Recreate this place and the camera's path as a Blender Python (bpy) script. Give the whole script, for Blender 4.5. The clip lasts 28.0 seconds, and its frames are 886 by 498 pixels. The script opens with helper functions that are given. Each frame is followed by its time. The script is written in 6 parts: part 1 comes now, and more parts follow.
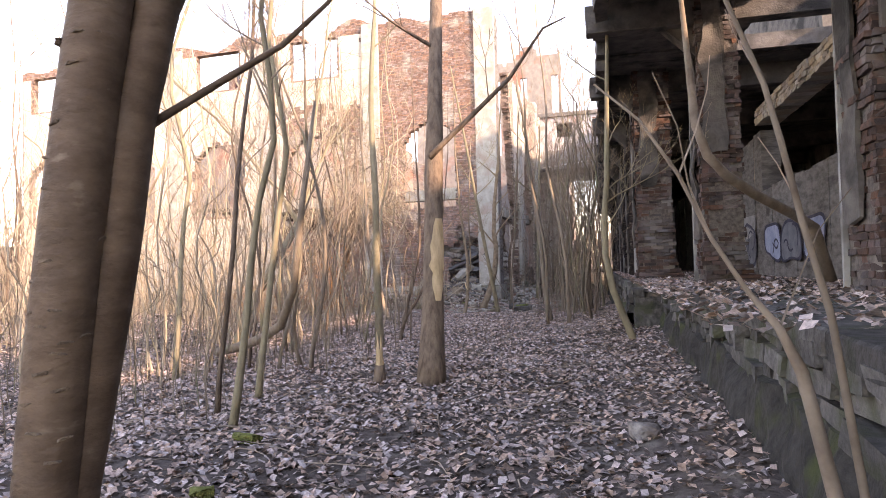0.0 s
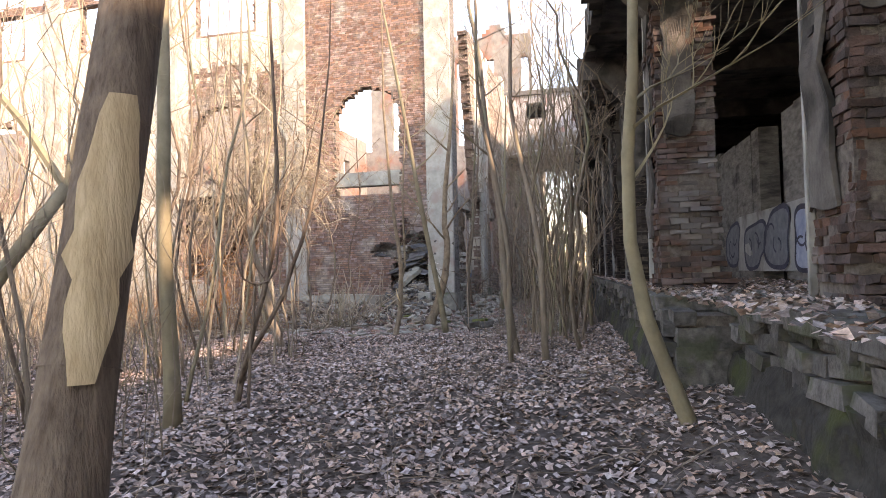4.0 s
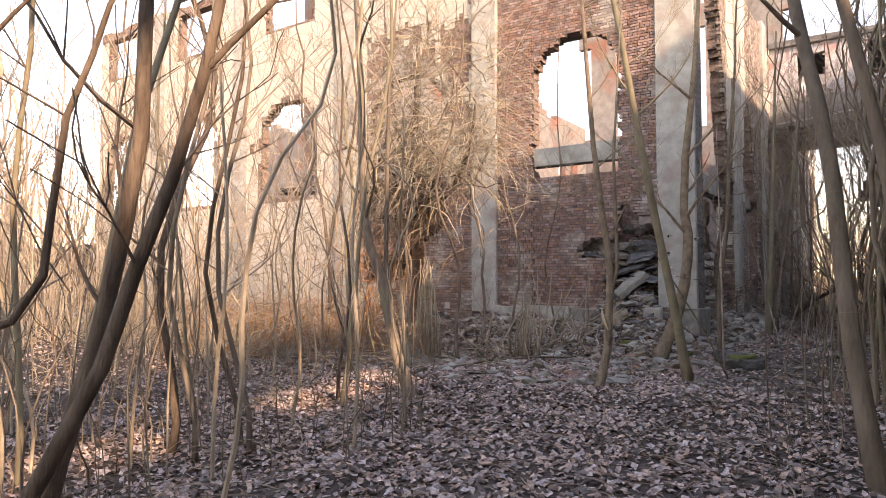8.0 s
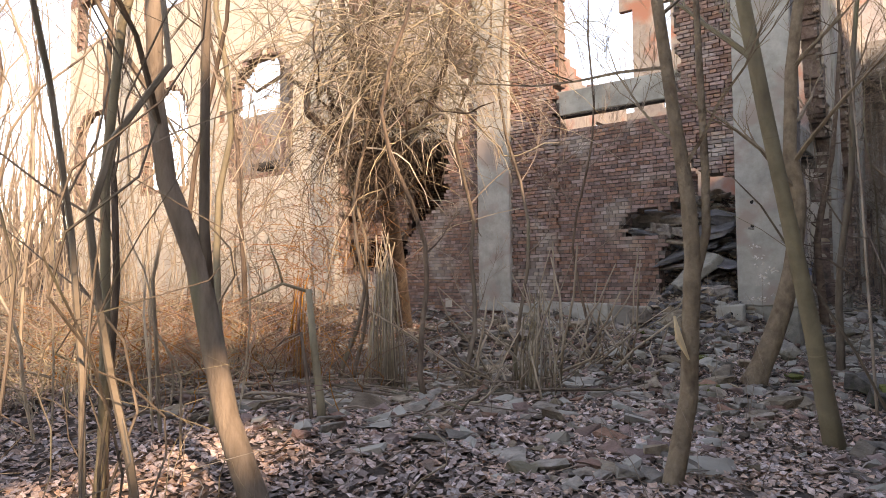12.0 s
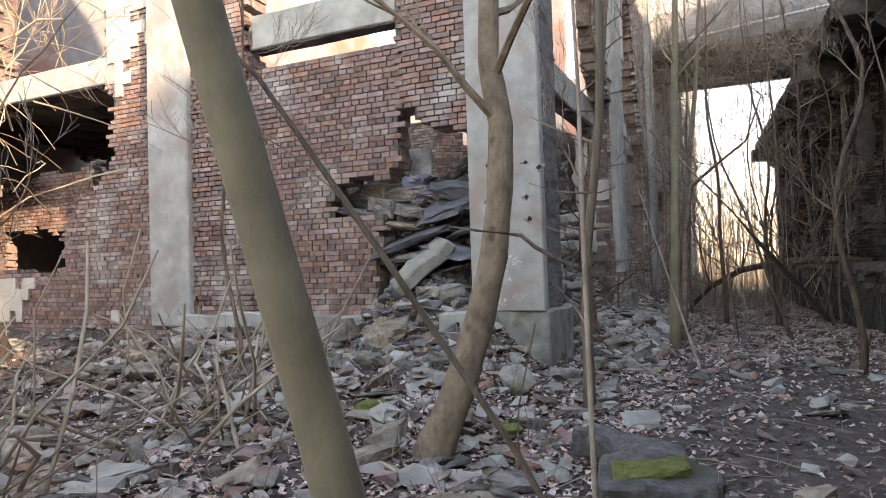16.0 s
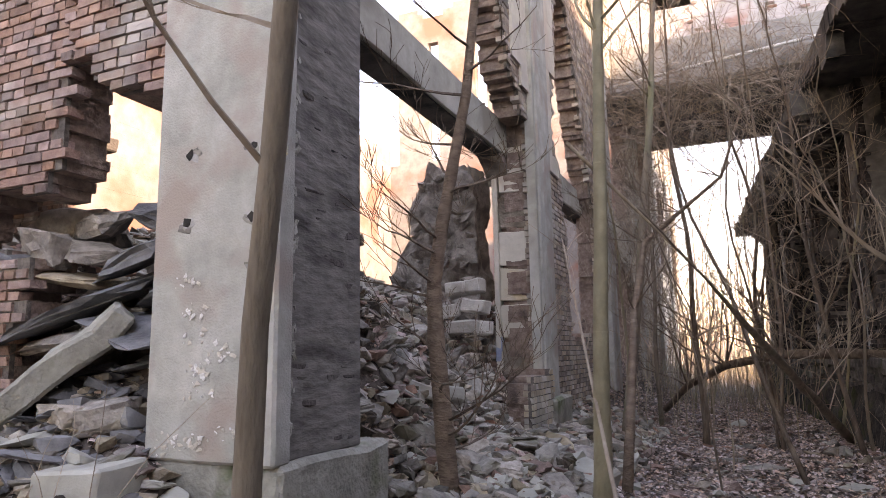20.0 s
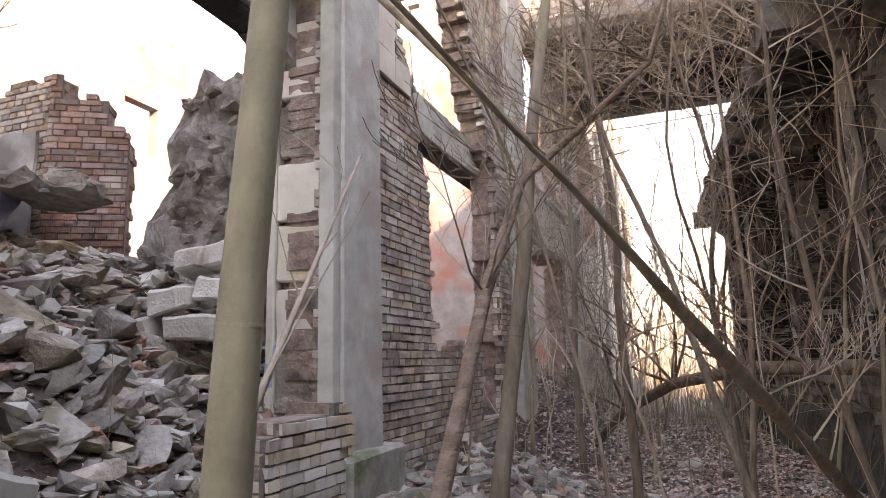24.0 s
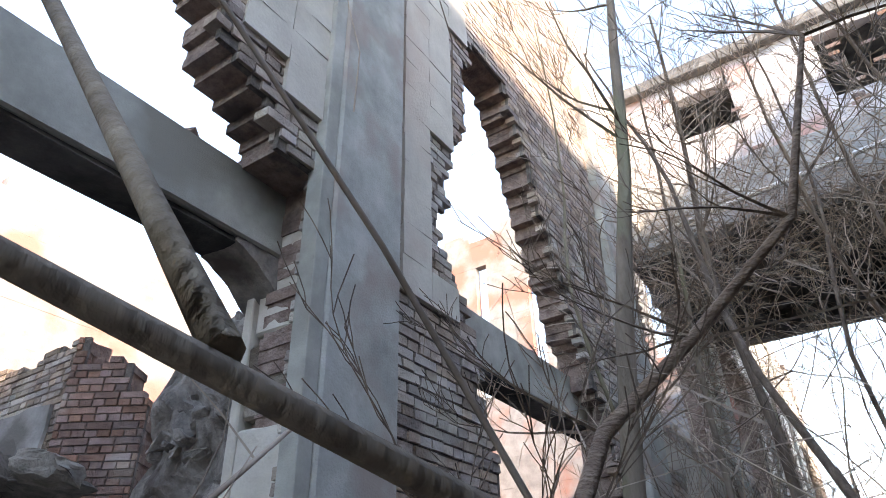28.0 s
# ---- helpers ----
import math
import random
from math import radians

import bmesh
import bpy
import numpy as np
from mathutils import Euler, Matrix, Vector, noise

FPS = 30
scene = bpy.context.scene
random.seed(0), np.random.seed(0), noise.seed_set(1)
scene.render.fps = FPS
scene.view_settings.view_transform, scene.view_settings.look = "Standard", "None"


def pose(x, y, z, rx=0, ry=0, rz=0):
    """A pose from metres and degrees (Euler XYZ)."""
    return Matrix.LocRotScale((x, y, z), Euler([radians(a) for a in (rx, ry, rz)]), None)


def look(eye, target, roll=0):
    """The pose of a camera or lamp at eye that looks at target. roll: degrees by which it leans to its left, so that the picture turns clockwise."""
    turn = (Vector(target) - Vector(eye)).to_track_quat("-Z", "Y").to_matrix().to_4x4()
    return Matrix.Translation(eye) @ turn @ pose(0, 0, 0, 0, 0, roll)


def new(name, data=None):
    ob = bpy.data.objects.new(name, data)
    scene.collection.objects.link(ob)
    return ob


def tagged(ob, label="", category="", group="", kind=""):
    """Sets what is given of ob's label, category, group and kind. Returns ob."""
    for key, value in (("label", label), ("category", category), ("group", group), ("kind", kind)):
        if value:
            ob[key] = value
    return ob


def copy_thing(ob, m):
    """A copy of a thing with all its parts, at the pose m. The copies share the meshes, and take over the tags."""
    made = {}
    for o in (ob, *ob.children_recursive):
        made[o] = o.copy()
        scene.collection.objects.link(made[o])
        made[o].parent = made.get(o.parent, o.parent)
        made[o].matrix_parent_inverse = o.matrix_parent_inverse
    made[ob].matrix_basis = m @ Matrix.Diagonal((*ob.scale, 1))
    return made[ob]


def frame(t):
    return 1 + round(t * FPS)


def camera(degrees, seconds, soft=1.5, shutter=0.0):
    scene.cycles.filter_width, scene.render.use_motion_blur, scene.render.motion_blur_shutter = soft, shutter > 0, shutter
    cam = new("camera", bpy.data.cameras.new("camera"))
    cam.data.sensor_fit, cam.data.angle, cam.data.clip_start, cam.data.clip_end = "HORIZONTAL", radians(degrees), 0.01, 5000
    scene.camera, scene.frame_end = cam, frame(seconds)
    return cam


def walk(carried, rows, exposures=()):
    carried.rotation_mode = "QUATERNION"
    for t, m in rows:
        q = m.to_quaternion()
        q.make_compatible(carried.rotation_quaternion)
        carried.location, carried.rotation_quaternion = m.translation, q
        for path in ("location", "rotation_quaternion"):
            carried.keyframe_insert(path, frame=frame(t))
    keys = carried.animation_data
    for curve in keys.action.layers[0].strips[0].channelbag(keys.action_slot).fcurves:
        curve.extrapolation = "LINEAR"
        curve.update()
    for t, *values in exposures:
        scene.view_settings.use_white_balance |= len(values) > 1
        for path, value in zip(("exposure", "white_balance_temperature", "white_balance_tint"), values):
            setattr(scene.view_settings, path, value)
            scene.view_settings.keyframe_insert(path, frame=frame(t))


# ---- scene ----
cam = camera(67.8, 28.0, soft=0.9)
PATH = [
    (0, (6.436, -28.859, 1.727), (5.837, -26.952, 1.789), -1.4),
    (0.5, (6.247, -28.149, 1.729), (5.671, -26.234, 1.772), -0.7),
    (1, (6.110, -27.375, 1.583), (5.578, -25.448, 1.633), -0.7),
    (1.5, (5.877, -26.518, 1.524), (5.362, -24.586, 1.569), -0.8),
    (2, (5.811, -25.723, 1.531), (5.329, -23.783, 1.597), -1.0),
    (2.5, (5.760, -24.870, 1.507), (5.322, -22.919, 1.568), -1.6),
    (4.5, (5.483, -21.754, 1.744), (4.877, -19.850, 1.821), -0.9),
    (5, (5.338, -20.955, 1.773), (4.584, -19.104, 1.846), -1.0),
    (5.5, (5.200, -20.263, 1.799), (4.341, -18.459, 1.884), -0.3),
    (6, (4.995, -19.537, 1.802), (4.021, -17.792, 1.884), -0.3),
    (6.5, (4.731, -18.882, 1.778), (3.653, -17.200, 1.858), 0.2),
    (7, (4.509, -18.187, 1.728), (3.407, -16.520, 1.812), 0.2),
    (7.5, (4.196, -17.549, 1.731), (3.071, -15.897, 1.808), 0.0),
    (8, (3.982, -16.963, 1.756), (2.857, -15.311, 1.843), 0.0),
    (8.5, (3.818, -16.278, 1.756), (2.676, -14.638, 1.840), -0.5),
    (9, (3.538, -15.656, 1.732), (2.330, -14.063, 1.802), -0.2),
    (9.5, (3.256, -15.033, 1.681), (2.016, -13.466, 1.751), 0.1),
    (10, (2.876, -14.526, 1.682), (1.628, -12.966, 1.755), 0.2),
    (10.5, (2.684, -14.095, 1.649), (1.460, -12.516, 1.747), 0.1),
    (11, (2.469, -13.508, 1.648), (1.256, -11.920, 1.721), -0.8),
    (11.5, (2.195, -12.993, 1.619), (0.987, -11.400, 1.686), -0.6),
    (13.5, (2.016, -10.893, 1.613), (0.709, -9.382, 1.708), -1.4),
    (14, (2.063, -10.357, 1.577), (0.750, -8.851, 1.658), -1.6),
    (14.5, (2.129, -9.791, 1.593), (0.882, -8.229, 1.663), -1.3),
    (15, (2.178, -9.092, 1.562), (1.092, -7.413, 1.618), -1.8),
    (15.5, (2.163, -8.359, 1.560), (1.163, -6.628, 1.608), -1.8),
    (16, (2.203, -7.717, 1.527), (1.371, -5.899, 1.587), -1.8),
    (16.5, (2.129, -7.058, 1.524), (1.339, -5.221, 1.584), -1.5),
    (17, (2.104, -6.465, 1.518), (1.346, -4.615, 1.580), -1.3),
    (17.5, (2.153, -5.849, 1.536), (1.417, -4.004, 1.769), -1.3),
    (18, (2.119, -5.231, 1.505), (1.349, -3.409, 1.800), -1.2),
    (18.5, (2.127, -4.738, 1.547), (1.347, -2.923, 1.859), -0.9),
    (19, (2.191, -4.171, 1.537), (1.419, -2.355, 1.860), -1.1),
    (19.5, (2.191, -3.571, 1.556), (1.402, -1.760, 1.866), -1.1),
    (20, (2.298, -2.965, 1.572), (1.509, -1.154, 1.885), -1.0),
    (20.5, (2.346, -2.430, 1.562), (1.523, -0.636, 1.886), -1.1),
    (21, (2.346, -1.830, 1.581), (1.500, -0.047, 1.905), -0.7),
    (21.5, (2.353, -1.338, 1.623), (1.583, 0.479, 1.946), -0.7),
    (22, (2.395, -0.781, 1.666), (1.822, 1.108, 1.992), -1.5),
    (22.5, (2.403, -0.205, 1.684), (1.949, 1.717, 1.998), -1.5),
    (24.5, (2.483, 1.763, 1.588), (1.572, 3.507, 1.947), -1.3),
    (25, (2.422, 2.208, 1.578), (1.301, 3.824, 1.939), -0.9),
    (25.5, (2.290, 2.627, 1.647), (1.127, 4.215, 2.001), -0.4),
    (26, (2.290, 2.977, 1.788), (1.074, 4.519, 2.167), -0.7),
    (26.5, (2.363, 3.101, 1.972), (1.112, 4.607, 2.382), -1.0),
    (27, (2.333, 3.198, 2.054), (1.192, 4.669, 2.784), -0.6),
    (27.5, (2.320, 3.245, 2.134), (1.260, 4.746, 2.925), -0.7),
    (28, (2.337, 3.277, 2.161), (1.404, 4.704, 3.206), -1.4),
]
walk(cam, [(t, look(eye, target, roll)) for t, eye, target, roll in PATH], ((0, 2.75, 9000, 31), (1, 2.75, 9000, 26), (6, 2.5, 9200, 24), (8, 2.22, 9600, 29), (10, 2.14, 9900, 30), (14, 2.12, 9400, 19), (15, 2.6, 9200, 18), (16, 3.0, 9200, 20), (17, 3.3, 9300, 22), (18, 3.2, 9900, 26), (20, 3.3, 10100, 30), (22, 3.3, 10300, 32), (24.5, 4.1, 10600, 28), (25.2, 3.85, 10500, 28), (26.5, 3.7, 10300, 27), (27, 3.62, 9100, 21), (28, 3.27, 7700, 16)))

# ---------------------------------------------------------------- world and sun
SUN_TO = Vector((0.80, -0.36, 0.43)).normalized()
world = bpy.data.worlds.new("sky")
scene.world = world
world.use_nodes = True
wn = world.node_tree
sky = wn.nodes.new("ShaderNodeTexSky")
sky.sky_type = "NISHITA"
sky.sun_disc = False
sky.sun_elevation = math.asin(SUN_TO.z)
sky.sun_rotation = math.atan2(SUN_TO.x, SUN_TO.y)
sky.air_density, sky.dust_density, sky.ozone_density = 1.0, 0.3, 1.0
wn.links.new(sky.outputs[0], wn.nodes["Background"].inputs[0])
wn.nodes["Background"].inputs[1].default_value = 0.15
sun_data = bpy.data.lights.new("sun", "SUN")
sun_data.energy, sun_data.angle, sun_data.color = 1.7, radians(1.5), (1.0, 0.91, 0.80)
sun = new("sun", sun_data)
sun.matrix_world = look(SUN_TO * 50, (0, 0, 0))
tagged(sun, kind="structure")

rng = random.Random(7)


def nz(x, y, z=0.0):
    return noise.noise((x, y, z))


# ---------------------------------------------------------------- materials
def mat(name, c1, c2, scale=6.0, rough=0.85, bump=0.25, fine=60.0, vary=0.0, stain=None, stain_at=0.55, stain_scale=1.2, stretch=(1, 1, 1), hue=0.0):
    m = bpy.data.materials.new(name)
    m.use_nodes = True
    t = m.node_tree
    n, l = t.nodes, t.links
    b = n["Principled BSDF"]
    b.inputs["Roughness"].default_value = rough
    b.inputs["Specular IOR Level"].default_value = 0.3
    geo = n.new("ShaderNodeNewGeometry")
    mp = n.new("ShaderNodeMapping")
    mp.inputs["Scale"].default_value = stretch
    l.new(geo.outputs["Position"], mp.inputs["Vector"])
    n1 = n.new("ShaderNodeTexNoise")
    n1.inputs["Scale"].default_value, n1.inputs["Detail"].default_value, n1.inputs["Roughness"].default_value = scale, 6, 0.65
    l.new(mp.outputs[0], n1.inputs["Vector"])
    r1 = n.new("ShaderNodeValToRGB")
    r1.color_ramp.elements[0].position, r1.color_ramp.elements[1].position = 0.33, 0.68
    r1.color_ramp.elements[0].color, r1.color_ramp.elements[1].color = (*c1, 1), (*c2, 1)
    l.new(n1.outputs["Fac"], r1.inputs[0])
    col = r1.outputs[0]
    if stain:
        n2 = n.new("ShaderNodeTexNoise")
        n2.inputs["Scale"].default_value, n2.inputs["Detail"].default_value = stain_scale, 5
        l.new(mp.outputs[0], n2.inputs["Vector"])
        r2 = n.new("ShaderNodeValToRGB")
        r2.color_ramp.elements[0].position, r2.color_ramp.elements[1].position = stain_at, min(stain_at + 0.12, 1.0)
        l.new(n2.outputs["Fac"], r2.inputs[0])
        mx = n.new("ShaderNodeMix")
        mx.data_type = "RGBA"
        l.new(r2.outputs[0], mx.inputs[0])
        l.new(col, mx.inputs[6])
        mx.inputs[7].default_value = (*stain, 1)
        col = mx.outputs[2]
    if vary:
        oi = n.new("ShaderNodeObjectInfo")
        ad = n.new("ShaderNodeMath")
        ad.operation = "ADD"
        l.new(oi.outputs["Random"], ad.inputs[0])
        l.new(geo.outputs["Random Per Island"], ad.inputs[1])
        fr = n.new("ShaderNodeMath")
        fr.operation = "FRACT"
        l.new(ad.outputs[0], fr.inputs[0])
        mr = n.new("ShaderNodeMapRange")
        mr.inputs["To Min"].default_value, mr.inputs["To Max"].default_value = 1 - vary, 1 + vary
        l.new(fr.outputs[0], mr.inputs["Value"])
        hs = n.new("ShaderNodeHueSaturation")
        l.new(mr.outputs[0], hs.inputs["Value"])
        if hue:
            m2 = n.new("ShaderNodeMath")
            m2.operation = "MULTIPLY"
            m2.inputs[1].default_value = 7.31
            l.new(fr.outputs[0], m2.inputs[0])
            f2 = n.new("ShaderNodeMath")
            f2.operation = "FRACT"
            l.new(m2.outputs[0], f2.inputs[0])
            mh = n.new("ShaderNodeMapRange")
            mh.inputs["To Min"].default_value, mh.inputs["To Max"].default_value = 0.5 - hue * 0.022, 0.5 + hue * 0.022
            l.new(f2.outputs[0], mh.inputs["Value"])
            l.new(mh.outputs[0], hs.inputs["Hue"])
            ms = n.new("ShaderNodeMapRange")
            ms.inputs["To Min"].default_value, ms.inputs["To Max"].default_value = 1 - hue, 1 + hue
            l.new(f2.outputs[0], ms.inputs["Value"])
            l.new(ms.outputs[0], hs.inputs["Saturation"])
        l.new(col, hs.inputs["Color"])
        col = hs.outputs[0]
    l.new(col, b.inputs["Base Color"])
    if bump:
        n3 = n.new("ShaderNodeTexNoise")
        n3.inputs["Scale"].default_value, n3.inputs["Detail"].default_value = fine, 4
        l.new(mp.outputs[0], n3.inputs["Vector"])
        bp = n.new("ShaderNodeBump")
        bp.inputs["Strength"].default_value, bp.inputs["Distance"].default_value = bump, 0.02
        l.new(n3.outputs["Fac"], bp.inputs["Height"])
        l.new(bp.outputs[0], b.inputs["Normal"])
    return m


BRICK = mat("brick", (0.20, 0.128, 0.108), (0.36, 0.232, 0.19), 9, 0.9, 0.8, 60, vary=0.34, stain=(0.37, 0.315, 0.275), stain_at=0.53, stain_scale=1.1, hue=0.3)
BRICK_DARK = mat("brick_soot", (0.045, 0.034, 0.031), (0.14, 0.085, 0.072), 5, 0.9, 0.6, 50, vary=0.4, stain=(0.155, 0.138, 0.132), stain_at=0.54, stain_scale=1.3, hue=0.5)
BRICK_SIDE = mat("brick_side", (0.24, 0.185, 0.155), (0.43, 0.345, 0.285), 9, 0.9, 0.8, 60, vary=0.34, stain=(0.45, 0.40, 0.34), stain_at=0.5, stain_scale=1.2, hue=0.32)
BLOCK_PALE = mat("block_pale", (0.38, 0.355, 0.31), (0.53, 0.495, 0.44), 7, 0.9, 0.6, 40, vary=0.15, stain=(0.30, 0.265, 0.225), stain_at=0.58, stain_scale=3)
# blacker copy of the pier brick, standing in for shade on the farther piers
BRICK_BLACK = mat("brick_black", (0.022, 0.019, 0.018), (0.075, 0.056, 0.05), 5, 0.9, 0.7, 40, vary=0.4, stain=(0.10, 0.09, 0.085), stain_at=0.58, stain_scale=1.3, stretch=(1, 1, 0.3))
BRICK_PALE = mat("brick_pale", (0.34, 0.275, 0.215), (0.52, 0.43, 0.34), 9, 0.9, 0.4, 70, vary=0.25, stain=(0.46, 0.42, 0.36), stain_at=0.45, stain_scale=2.5, hue=0.35)
MORTAR = mat("mortar", (0.075, 0.062, 0.054), (0.20, 0.172, 0.15), 14, 0.95, 0.6, 90, stain=(0.28, 0.25, 0.22), stain_at=0.56, stain_scale=1.1)
CONCRETE = mat("concrete", (0.29, 0.278, 0.24), (0.47, 0.455, 0.40), 2.6, 0.85, 0.22, 110, stain=(0.25, 0.23, 0.195), stain_at=0.55, stain_scale=0.9)
CONCRETE_PALE = mat("concrete_pale", (0.29, 0.285, 0.25), (0.49, 0.475, 0.43), 2.6, 0.88, 0.35, 70, stain=(0.35, 0.29, 0.25), stain_at=0.5, stain_scale=1.7)
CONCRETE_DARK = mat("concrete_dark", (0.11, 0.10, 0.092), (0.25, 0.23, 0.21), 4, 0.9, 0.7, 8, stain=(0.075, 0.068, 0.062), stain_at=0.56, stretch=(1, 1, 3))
FOOTING = mat("footing", (0.19, 0.18, 0.155), (0.36, 0.345, 0.295), 4, 0.95, 0.9, 30, stain=(0.12, 0.14, 0.075), stain_at=0.56, stain_scale=2.2)
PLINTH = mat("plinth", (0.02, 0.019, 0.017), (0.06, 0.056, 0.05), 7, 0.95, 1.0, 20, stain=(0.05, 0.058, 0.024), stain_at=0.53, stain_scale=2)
CONCRETE_DARKEST = mat("concrete_soot", (0.07, 0.062, 0.058), (0.16, 0.145, 0.13), 3, 0.95, 0.6, 30, stain=(0.03, 0.028, 0.026), stain_at=0.5)
PLASTER = mat("plaster", (0.47, 0.425, 0.36), (0.61, 0.56, 0.475), 3, 0.9, 0.25, 40, stain=(0.50, 0.40, 0.325), stain_at=0.6, stain_scale=0.7)
PLASTER_WHITE = mat("plaster_white", (0.60, 0.58, 0.55), (0.74, 0.72, 0.69), 9, 0.9, 0.3, 50)
PLASTER_PINK = mat("plaster_pink", (0.44, 0.41, 0.40), (0.62, 0.58, 0.57), 3, 0.9, 0.4, 30, stain=(0.48, 0.29, 0.25), stain_at=0.56, stain_scale=1.3)
WALL_PINK = mat("wall_pink", (0.19, 0.168, 0.155), (0.29, 0.265, 0.245), 2, 0.9, 0.3, 20, stain=(0.28, 0.135, 0.10), stain_at=0.53, stain_scale=0.45)
STONE = mat("stone", (0.055, 0.052, 0.048), (0.165, 0.155, 0.145), 9, 0.9, 0.9, 30, vary=0.45, stain=(0.07, 0.075, 0.05), stain_at=0.52, stain_scale=3)
SLATE = mat("slate", (0.10, 0.10, 0.105), (0.22, 0.215, 0.215), 6, 0.8, 0.5, 40, vary=0.35)
SLAB_GREY = mat("slab_grey", (0.13, 0.12, 0.105), (0.34, 0.31, 0.27), 6, 0.9, 0.7, 35, vary=0.42, stain=(0.135, 0.12, 0.085), stain_at=0.53, stain_scale=2.5)
RUBBLE = mat("rubble", (0.20, 0.165, 0.13), (0.44, 0.375, 0.30), 7, 0.95, 0.8, 40, vary=0.42, stain=(0.155, 0.12, 0.088), stain_at=0.53, hue=0.3)
RUBBLE_DARK = mat("rubble_dark", (0.17, 0.15, 0.135), (0.38, 0.34, 0.30), 8, 0.95, 1.0, 25, vary=0.25, stain=(0.13, 0.105, 0.09), stain_at=0.52, stain_scale=2.5)
SOIL = mat("soil", (0.058, 0.046, 0.04), (0.135, 0.107, 0.092), 9, 1.0, 1.0, 28, stain=(0.18, 0.15, 0.128), stain_at=0.56, stain_scale=4)
LEAF = mat("leaf", (0.25, 0.175, 0.15), (0.58, 0.455, 0.40), 30, 0.75, 0.3, 90, vary=0.62, hue=0.5)
BARK = mat("bark", (0.15, 0.115, 0.085), (0.27, 0.215, 0.165), 10, 0.9, 0.6, 50, vary=0.2, stain=(0.20, 0.19, 0.12), stain_at=0.55, stain_scale=3, stretch=(1, 1, 0.25))
BARK_DARK = mat("bark_dark", (0.09, 0.063, 0.047), (0.225, 0.168, 0.125), 14, 0.9, 1.0, 45, vary=0.2, stretch=(1, 1, 0.25))
BARK_OLIVE = mat("bark_olive", (0.20, 0.168, 0.11), (0.31, 0.265, 0.175), 5, 0.75, 0.25, 60, vary=0.15, stain=(0.165, 0.13, 0.092), stain_at=0.6, stain_scale=2.5, stretch=(1, 1, 0.8))
BARK_SMOOTH = mat("bark_smooth", (0.10, 0.064, 0.043), (0.20, 0.135, 0.094), 4, 0.7, 0.9, 12, stain=(0.25, 0.185, 0.14), stain_at=0.66, stain_scale=8, stretch=(1, 1, 2.0))
# pale bark; on the thicket stems and brush its paleness stands in for sunlight
BARK_PALE = mat("bark_pale", (0.28, 0.22, 0.155), (0.46, 0.38, 0.285), 4, 0.85, 0.3, 40, vary=0.3)
VINE = mat("vine", (0.145, 0.118, 0.075), (0.37, 0.305, 0.20), 4, 0.85, 0.3, 40, vary=0.5, hue=0.3)
BARK_RUST = mat("bark_rust", (0.12, 0.08, 0.058), (0.24, 0.17, 0.125), 6, 0.85, 0.9, 30, stain=(0.29, 0.22, 0.165), stain_at=0.62, stain_scale=7, stretch=(1, 1, 2.2))
BARK_TAN = mat("bark_tan", (0.16, 0.115, 0.078), (0.31, 0.24, 0.165), 9, 0.85, 0.9, 35, stain=(0.12, 0.08, 0.055), stain_at=0.6, stain_scale=6, stretch=(1, 1, 0.7))
WOOD = mat("wood_bare", (0.42, 0.30, 0.17), (0.66, 0.50, 0.31), 12, 0.7, 0.5, 60, stretch=(1, 1, 0.15))
STRAW = mat("straw", (0.27, 0.215, 0.15), (0.47, 0.40, 0.295), 5, 0.85, 0.2, 50, vary=0.35, hue=0.25)
CANE = mat("cane", (0.24, 0.12, 0.075), (0.44, 0.26, 0.16), 5, 0.85, 0.2, 50, vary=0.4, hue=0.5)
TWIG = mat("twig", (0.20, 0.15, 0.115), (0.36, 0.29, 0.23), 4, 0.9, 0.2, 40, vary=0.35)
MOSS = mat("moss", (0.085, 0.10, 0.028), (0.18, 0.19, 0.06), 14, 1.0, 1.0, 50)
CORE = mat("wall_core", (0.17, 0.11, 0.09), (0.33, 0.25, 0.21), 11, 0.95, 0.9, 40, stain=(0.10, 0.075, 0.065), stain_at=0.55, stain_scale=3)
DARK = mat("dark_cavity", (0.02, 0.018, 0.016), (0.05, 0.045, 0.04), 8, 1.0, 0.4, 40)
RUST = mat("rust", (0.10, 0.045, 0.025), (0.20, 0.09, 0.05), 12, 0.9, 0.4, 60)
PAINT_BLUE = mat("paint_blue", (0.20, 0.24, 0.36), (0.38, 0.42, 0.52), 4, 0.8, 0.2, 50)
SCRAP_RED = mat("scrap_red", (0.30, 0.06, 0.05), (0.45, 0.12, 0.10), 9, 0.6, 0.3, 40)
PAINT_PALE = mat("paint_pale", (0.11, 0.12, 0.14), (0.21, 0.215, 0.23), 5, 0.8, 0.2, 50)
PAINT_DARK = mat("paint_dark", (0.03, 0.03, 0.05), (0.07, 0.07, 0.10), 4, 0.8, 0.2, 50)
PLASTER_GREY = mat("plaster_grey", (0.27, 0.265, 0.255), (0.42, 0.41, 0.39), 2.5, 0.9, 0.4, 40, stain=(0.16, 0.15, 0.14), stain_at=0.52, stain_scale=1.1)
PLASTER_BLUE = mat("plaster_bluish", (0.11, 0.125, 0.165), (0.18, 0.20, 0.245), 4, 0.85, 0.5, 30, stain=(0.30, 0.29, 0.28), stain_at=0.58)


# ---------------------------------------------------------------- builders
def mesh_of(name, verts, faces, material, smooth=False):
    me = bpy.data.meshes.new(name)
    me.from_pydata(verts, [], faces)
    me.materials.append(material)
    if smooth:
        me.polygons.foreach_set("use_smooth", [True] * len(me.polygons))
    me.update()
    return me


